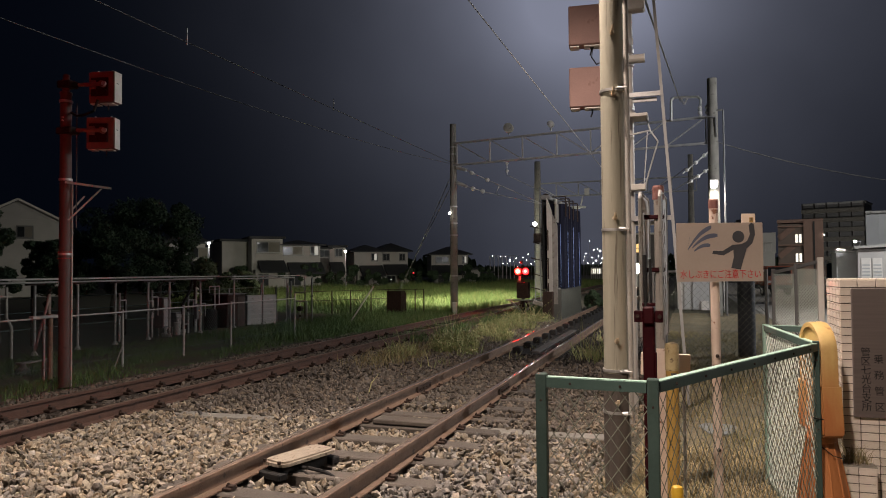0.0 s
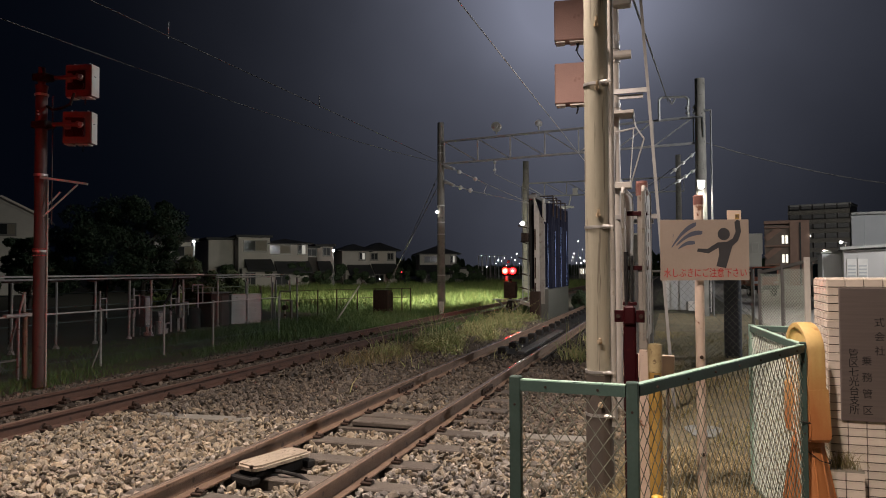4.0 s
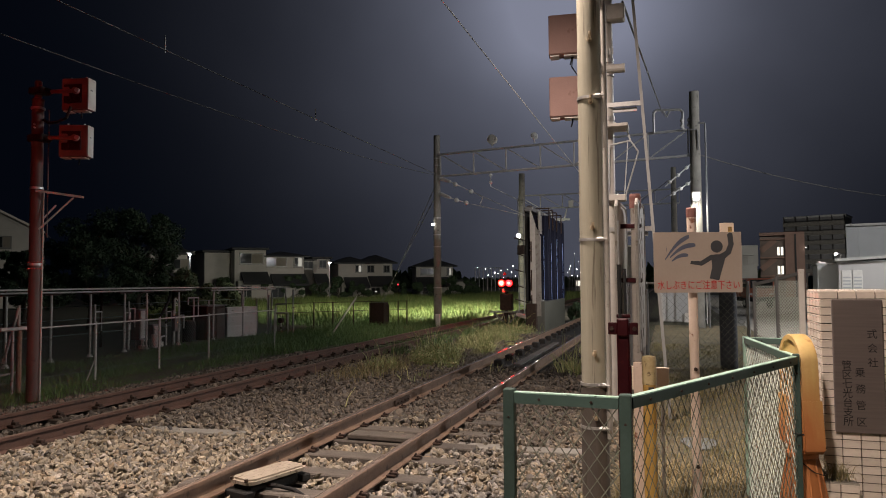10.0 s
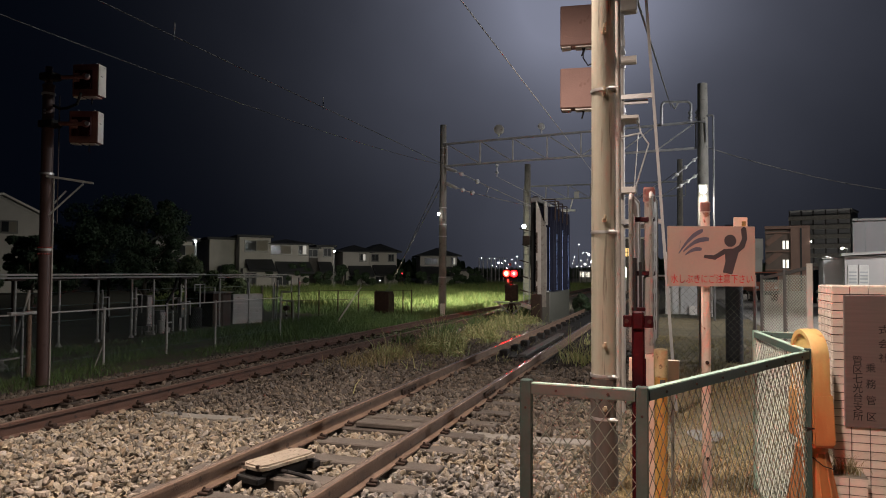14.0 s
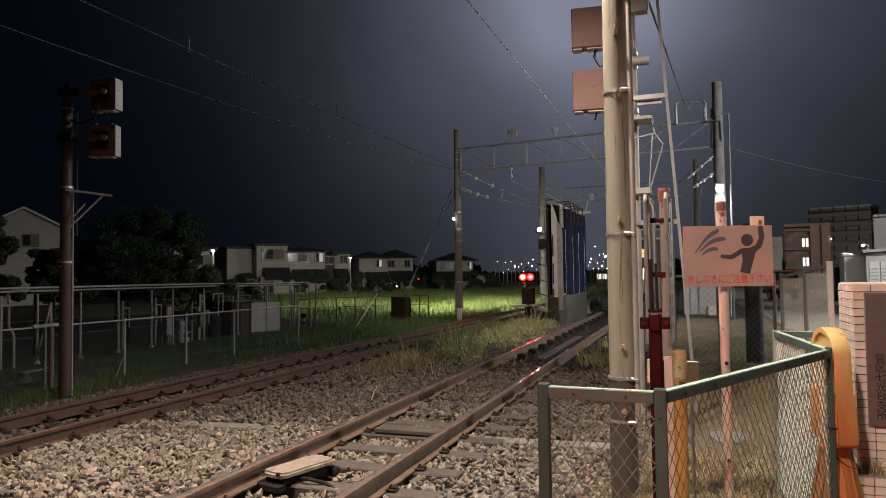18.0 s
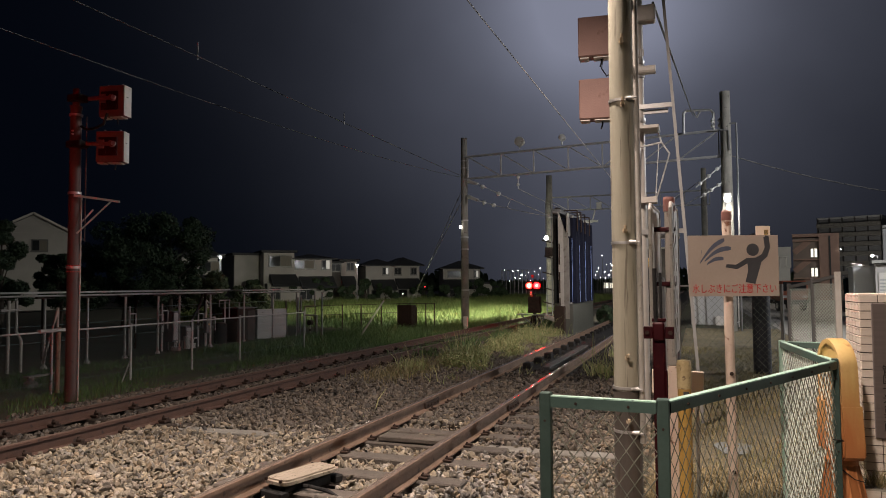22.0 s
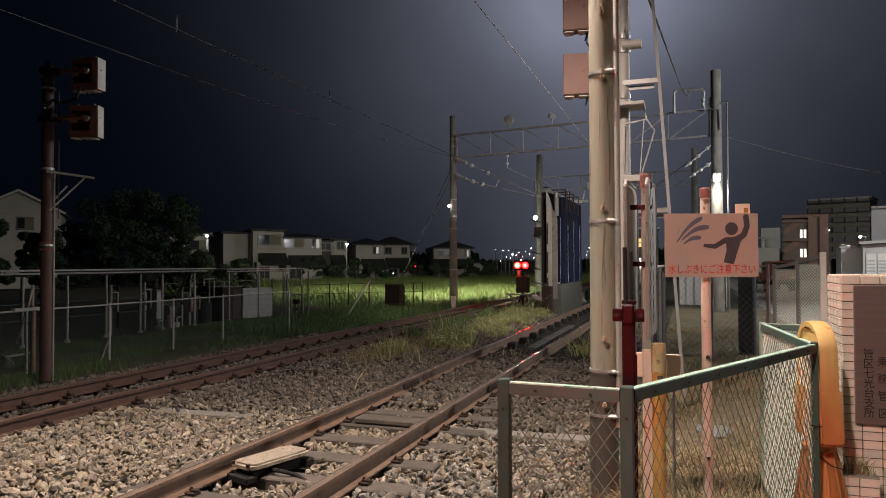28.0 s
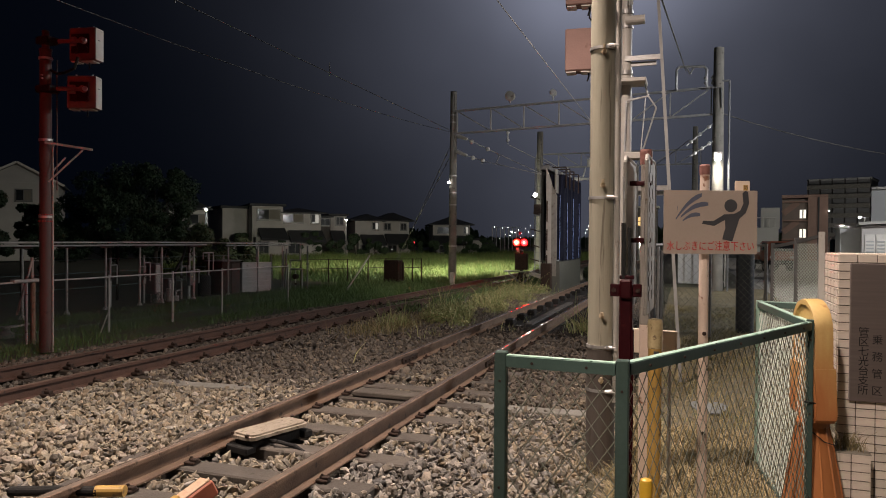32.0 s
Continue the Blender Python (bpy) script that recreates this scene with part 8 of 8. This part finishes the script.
def build_tree(at, h, r, n, seed, label, leaf=0.16, kind_name="tree", foliage=None):
    rng = np.random.default_rng(seed)
    t = thing(kind_name, at, label, "tree")
    bm = bmesh.new()
    pts = [Vector((0, 0, 0)), Vector((0.1, 0.05, h * 0.28)), Vector((-0.05, 0.1, h * 0.55)), Vector((0.1, 0, h * 0.85))]
    for i, (a, b) in enumerate(zip(pts, pts[1:])):
        rod(bm, a, b, 0.05 * h * (1 - i * 0.28) * 0.55, 0.05 * h * (1 - (i + 1) * 0.28) * 0.55, 10)
    part("trunk", bm, M_BARK, t)
    clumps = []
    lb = bmesh.new()
    for i in range(n):
        a, zf = rng.uniform(0, 2 * np.pi), rng.uniform(0.25, 1.0)
        rr = r * math.sqrt(rng.uniform(0.1, 1)) * (1.05 - 0.55 * abs(zf - 0.45) * 1.6)
        c = (rr * math.cos(a), rr * math.sin(a), h * zf)
        clumps.append((*c, r * rng.uniform(0.16, 0.40)))
        if i % 3 == 0:
            rod(lb, (0, 0, h * zf * 0.6), c, 0.03, 0.012, 5)
    part("limbs", lb, M_BARK, t)
    v, f = leaf_crown(rng, clumps, 620 if leaf < 0.11 else 360, leaf * 0.62)
    from_arrays("crown", v, f, foliage or M_LEAF, t)
    return t


def build_plants():
    build_tree((-18.5, 23.8, -0.4), 4.7, 2.15, 34, 1, "dark leafy tree behind the shelter", 0.105)
    build_tree((-17.2, 25.0, -0.4), 2.35, 1.35, 26, 2, "broad leafy bush beside the shelter", 0.135, "bush", M_BUSH)
    build_tree((-15.9, 25.8, -0.4), 1.75, 1.1, 20, 52, "low sprawling bush beside the shelter", 0.135, "bush", M_BUSH)
    build_tree((-19.2, 22.0, -0.4), 4.3, 2.0, 26, 3, "dark leafy tree by the gabled house", 0.105)
    build_tree((-17.9, 15.6, -0.4), 4.0, 0.95, 34, 4, "dark shrub before the gabled house", 0.085, "shrub")
    build_tree((-0.72, 28.6, -0.35), 0.85, 0.50, 16, 41, "low dark bush behind the train washer", 0.07, "bush")
    build_tree((-18.0, 17.9, -0.4), 3.1, 0.9, 28, 7, "dark shrub beside the gabled house", 0.085, "shrub")
    for i, (x, y, h) in enumerate(((-29, 60, 2.0), (-26.5, 63, 1.7), (-33, 57, 2.2), (-22, 70, 1.6), (-24.4, 68, 1.8), (-36, 55, 2.4), (-31, 58.5, 2.3), (-27.6, 61, 2.2), (-20, 72, 2.0), (-18.5, 75, 1.8), (-38.5, 51, 2.6))):
        build_tree((x, y, -0.3), h, 1.3, 9, 20 + i, "dark garden shrub before the houses", 0.2, "shrub")
    rng = np.random.default_rng(8)
    # tall weeds between the tracks
    def clump(n, cx, cy, sx, sy):
        return rng.normal(cx, sx, n), rng.normal(cy, sy, n)
    P = [clump(420, -2.15, 12.3, 0.25, 0.5), clump(1500, -2.1, 13.6, 0.28, 0.7), clump(1500, -1.9, 15.6, 0.22, 0.9), clump(1500, -1.9, 18.5, 0.25, 1.2), clump(1400, -2.0, 21.8, 0.35, 1.3), clump(1500, -1.28, 15.5, 0.14, 2.2), clump(420, 1.25, 13.3, 0.16, 0.5), clump(900, -1.2, 19.5, 0.14, 1.6), clump(320, -0.22, 13.7, 0.10, 0.8), clump(220, 0.9, 14.2, 0.12, 0.9), clump(200, 1.0, 17, 0.15, 1.4)]
    xs, ys = np.concatenate([p[0] for p in P]), np.concatenate([p[1] for p in P])
    h = rng.uniform(0.10, 0.40, len(xs)) * (1 + 1.0 * (rng.uniform(size=len(xs)) < 0.10)) * (0.75 + 0.45 * np.sin(ys * 2.3 + xs * 3))
    h[-1640:] *= 0.6
    thin = np.sin(xs * 5.1 + ys * 1.7) + np.sin(ys * 3.3 - xs * 2.2) + rng.normal(0, 0.5, len(xs)) > -0.35
    xs, ys, h = xs[thin], ys[thin], h[thin]
    v, f = blades(rng, xs, ys, np.full(len(xs), -0.24), h, 0.016, 1.0)
    tagged(from_arrays("track_weeds", v, f, M_WEED), "tall green weeds growing between the tracks", "weeds", kind="stuff")
    cl = []
    for k in range(74):
        y = rng.uniform(12.6, 23.0)
        r = rng.uniform(0.08, 0.24)
        cl.append((rng.normal(-1.75 - 0.02 * (y - 12), 0.30), y, -0.22 + r * 0.75, r))
    v, f = leaf_crown(rng, cl, 190, 0.024)
    tagged(from_arrays("leafy_weeds", v, f, M_WEED), "low bushy leafy weeds along the kerb", "weeds", kind="stuff")
    P = [clump(560, -2.30, 11.3, 0.30, 0.5), clump(500, -2.2, 12.6, 0.3, 0.8), clump(350, -2.1, 15, 0.3, 1.5)]
    xs, ys = np.concatenate([p[0] for p in P]), np.concatenate([p[1] for p in P])
    v, f = blades(rng, xs, ys, np.full(len(xs), -0.24), rng.uniform(0.08, 0.36, len(xs)), 0.012, 0.8)
    tagged(from_arrays("dry_weeds", v, f, M_DRY), "dry straw-coloured grass by the ballast", "weeds", kind="stuff")
    # rank grass beside the siding
    n = 46000
    xs, ys = rng.uniform(-10.2, -5.6, n), 3 + 21 * rng.uniform(0, 1, n)
    k = (xs < -6.1 - 0.02 * ys) & ((xs > -7.7) | (rng.uniform(size=n) < 0.75)) | (rng.uniform(size=n) < 0.08)
    xs, ys = xs[k], ys[k]
    v, f = blades(rng, xs, ys, np.full(len(xs), -0.38), rng.uniform(0.05, 0.24, len(xs)) * (1 + 0.6 * np.sin(xs * 3.1) * np.sin(ys * 1.3)), 0.010, 1.0)
    tagged(from_arrays("verge_grass", v, f, M_GRASS), "rank dark grass along the siding fence", "grass", kind="stuff")
    n = 18000
    xs, ys = rng.uniform(-9.5, -5.0, n), rng.uniform(15, 30, n)
    v, f = blades(rng, xs, ys, np.full(n, -0.36), rng.uniform(0.12, 0.40, n), 0.015, 0.8)
    tagged(from_arrays("verge_grass", v, f, M_GRASS), "dark grass towards the mast", "grass", kind="stuff")
    n = 9000
    xs, ys = rng.uniform(-17.5, -8.5, n), rng.uniform(25.0, 32.0, n)
    v, f = blades(rng, xs, ys, np.full(n, -0.36), rng.uniform(0.18, 0.55, n), 0.020, 0.8)
    tagged(from_arrays("meadow_edge_grass", v, f, M_GRASS), "tall grass along the meadow's near edge", "grass", kind="stuff")
    n = 7600
    xs, ys = rng.normal(-3.05, 0.42, n), rng.uniform(14.5, 29, n)
    k = np.sin(xs * 4.3 + ys * 1.9) + np.sin(ys * 2.7) + rng.normal(0, 0.5, n) > -0.3
    v, f = blades(rng, xs[k], ys[k], np.full(k.sum(), -0.26), rng.uniform(0.10, 0.40, k.sum()), 0.014, 0.9)
    tagged(from_arrays("siding_weeds", v, f, M_GRASS), "dark weeds growing over the far siding", "weeds", kind="stuff")
    # meadow
    n = 80000
    ys = 27 + 68 * rng.uniform(0, 1, n) ** 1.6
    xs = -4.6 - rng.uniform(0, 1, n) * (0.48 * ys + 4)
    v, f = blades(rng, xs, ys, np.full(n, -0.33), rng.uniform(0.35, 0.85, n) * (0.8 + 0.3 * np.sin(xs * 0.7) * np.sin(ys * 0.4)), 0.036, 0.6)
    tagged(from_arrays("meadow_grass", v, f, M_FIELD), "bright tall grass of the lit meadow", "grass", kind="stuff")
    # dry grass on the office side
    n = 26000
    xs, ys = rng.uniform(2.45, 4.6, n), 2.9 + 16 * rng.uniform(0, 1, n) ** 1.5
    k = (xs < 3.45) | (ys > 5.2)
    xs, ys = xs[k], ys[k]
    n = len(xs)
    v, f = blades(rng, xs, ys, np.full(n, -0.215), rng.uniform(0.02, 0.10, n) * (1 + 0.5 * np.sin(xs * 4) * np.sin(ys * 2)), 0.010, 1.6)
    tagged(from_arrays("dry_lawn", v, f, M_LAWN), "short dry straw-coloured grass behind the fence", "grass", kind="stuff")
    n = 17000
    xs, ys = rng.uniform(2.45, 3.5, n), rng.uniform(2.75, 6.4, n)
    k = (xs - 2.70) * 1.70 < (ys - 2.49) * 0.842 + 0.02
    xs, ys = xs[k], ys[k]
    v, f = blades(rng, xs, ys, np.full(len(xs), -0.20), rng.uniform(0.03, 0.13, len(xs)), 0.009, 1.8)
    tagged(from_arrays("straw", v, f, M_STRAWB), "pale loose straw lying behind the green fence", "straw", kind="stuff")
    bm = slab(bmesh.new(), [(0.17 * math.cos(a) * (1 + 0.2 * math.sin(3 * a)), 0.30 * math.sin(a) * (1 + 0.15 * math.cos(2 * a))) for a in np.linspace(0, 2 * math.pi, 28, endpoint=False)], 0, 0.01)
    pd = tagged(part("cement_patch", bm, M_PATCH), "small pale bluish cement patch in the dry grass", "pavement", kind="structure")
    pd.matrix_world = pose(3.14, 7.4, -0.185)
    P = [clump(260, 2.35, 5.12, 0.13, 0.10), clump(160, 3.80, 4.515, 0.05, 0.03), clump(300, 3.95, 4.15, 0.15, 0.12), clump(420, 2.9, 3.6, 0.35, 0.5)]
    xs, ys = np.concatenate([p[0] for p in P]), np.concatenate([p[1] for p in P])
    zs = np.full(len(xs), -0.215)
    zs[260:420] = 0.286
    v, f = blades(rng, xs, ys, zs, rng.uniform(0.03, 0.14, len(xs)), 0.004, 1.0)
    tagged(from_arrays("dry_tufts", v, f, M_DRY), "dry grass tufts at the pole and on the planter", "weeds", kind="stuff")


# ---- lamps out of sight and the crossing's flasher ----
def build_lamp_posts():
    for at, label in ((CORNER_LAMP, "street lamp at the corner of the crossing"), (ROAD_LAMP, "street lamp over the level crossing road"), (FIELD_FILL, "added floodlight mast, kept hidden, over the meadow"), (SIDE_LAMP, "street lamp in the office yard"), (LOT_FILL, "added floodlight, out of sight, brightening the far yard"), (COURT_FILL, "added lamp post, hidden, that lights the apartment block"), (LANE_FILL, "added street lamp, out of sight, lighting the gabled house")):
        t = thing("street_lamp", (at[0] + 0.9, at[1] - (1.9 if at is ROAD_LAMP else 0.3), -0.2), label, "street lamp")
        part("pole", rod(bmesh.new(), (0, 0, 0), (0, 0, at[2] + 0.25), 0.07, 0.05, 12), M_GALV, t)
        part("arm", rod(bmesh.new(), (0, 0, at[2] + 0.25), (-0.85, 1.9 if at is ROAD_LAMP else 0.3, at[2] + 0.33), 0.03, seg=8), M_GALV, t)
        part("head", one_box((0.5, 0.24, 0.1), 0.03, (-0.9, 1.9 if at is ROAD_LAMP else 0.3, at[2] + 0.36)), M_GREYP, t)


def build_flasher():
    t = thing("crossing_signal", (-0.02, -8.09, -0.1), "crossing warning post beside the road", "crossing signal")
    part("post", rod(bmesh.new(), (0, 0, 0), (0, 0, 1.50), 0.06, seg=14), M_GREYP, t)
    f = thing("warning_flasher", (-0.02, -8.09, 1.75), "black slot-hooded red flasher, turning from side to side", "flasher")
    # unseen hood, made long and narrow to keep the red on the signs
    bm = bmesh.new()
    for s in (-1, 1):
        box(bm, (s * 0.075, 0.6, 0), (0.01, 1.2, 0.62))
        box(bm, (0, 0.6, s * 0.305), (0.16, 1.2, 0.01))
    part("hood", bm, M_BLACK, f, "added slotted hood that narrows the red beam")
    part("back", one_box((0.16, 0.04, 0.62), 0.005, (0, -0.04, 0)), M_BLACK, f)
    part("bracket", one_box((0.08, 0.08, 0.10), 0.005, (0, -0.04, -0.30)), M_BLACK, f)
    part("lens", one_box((0.12, 0.012, 0.5), 0.0, (0, -0.006, 0)), M_FLASH, f, "lit red lens")
    return f


def build_searchlight():
    t = thing("light_stand", (-0.66, 57.0, -0.3), "thin stand of a distant work light", "stand")
    part("stand", rod(bmesh.new(), (0, 0.2, 0), (0, 0.2, 1.5), 0.06, seg=8), M_GALV, t)
    f = thing("work_light", (-0.66, 57.0, 1.45), "distant work light that swings away", "work light")
    part("housing", rod(bmesh.new(), (0, 0.09, 0), (0, 0.0, 0), 0.30, 0.40, 24), M_DULL, f, "shallow grey housing")
    part("lens", rod(bmesh.new(), (0, 0.0, 0), (0, -0.03, 0), 0.38, seg=28), M_SEARCH, f, "glaring pale lens")
    return f


build_ground()
build_tracks()
build_beacon()
build_left_signal()
build_right_signal()
build_concrete_pole()
build_barrier()
build_splash_sign()
build_green_fence()
build_sign_stand()
build_gantries()
build_washer()
build_far_signal()
build_meadow_fence()
build_shelter()
build_houses()
build_right_buildings()
build_yard_lights()
build_lamp_posts()
FLASHER = build_flasher()
WORK_LIGHT = build_searchlight()
build_grey_fences()
build_fence_clutter()
build_plants()
build_ballast()
build_pillar()


def motions():
    # the red flasher: towards the signs for half a second in every 1.23 s, else along the tracks
    P = FLASHER.location
    sign = pose(P.x, P.y, P.z, -1, 0, -14.2)
    side = pose(P.x, P.y, P.z, 5, 0, 22.5)
    rows, end = [(0.0, side)], 0.98
    while end - 0.53 < 32.0:
        a, b = end - 0.53, end
        rows += [(a - 0.033, side), (a + 0.033, sign)]
        if b < 31.9:
            rows += [(b - 0.033, sign), (b + 0.033, side)]
        end += 1.23
    rows = [r for r in rows if r[0] <= 32.0]
    rows.append((32.0, rows[-1][1])) if rows[-1][0] < 31.97 else None
    walk(FLASHER, rows)
    Q = WORK_LIGHT.location
    front, half, away = (pose(Q.x, Q.y, Q.z, 0, 0, a) for a in (0, 48, 97))
    walk(WORK_LIGHT, [(0.0, front), (0.36, front), (0.41, half), (0.46, away), (32.0, away)])


motions()
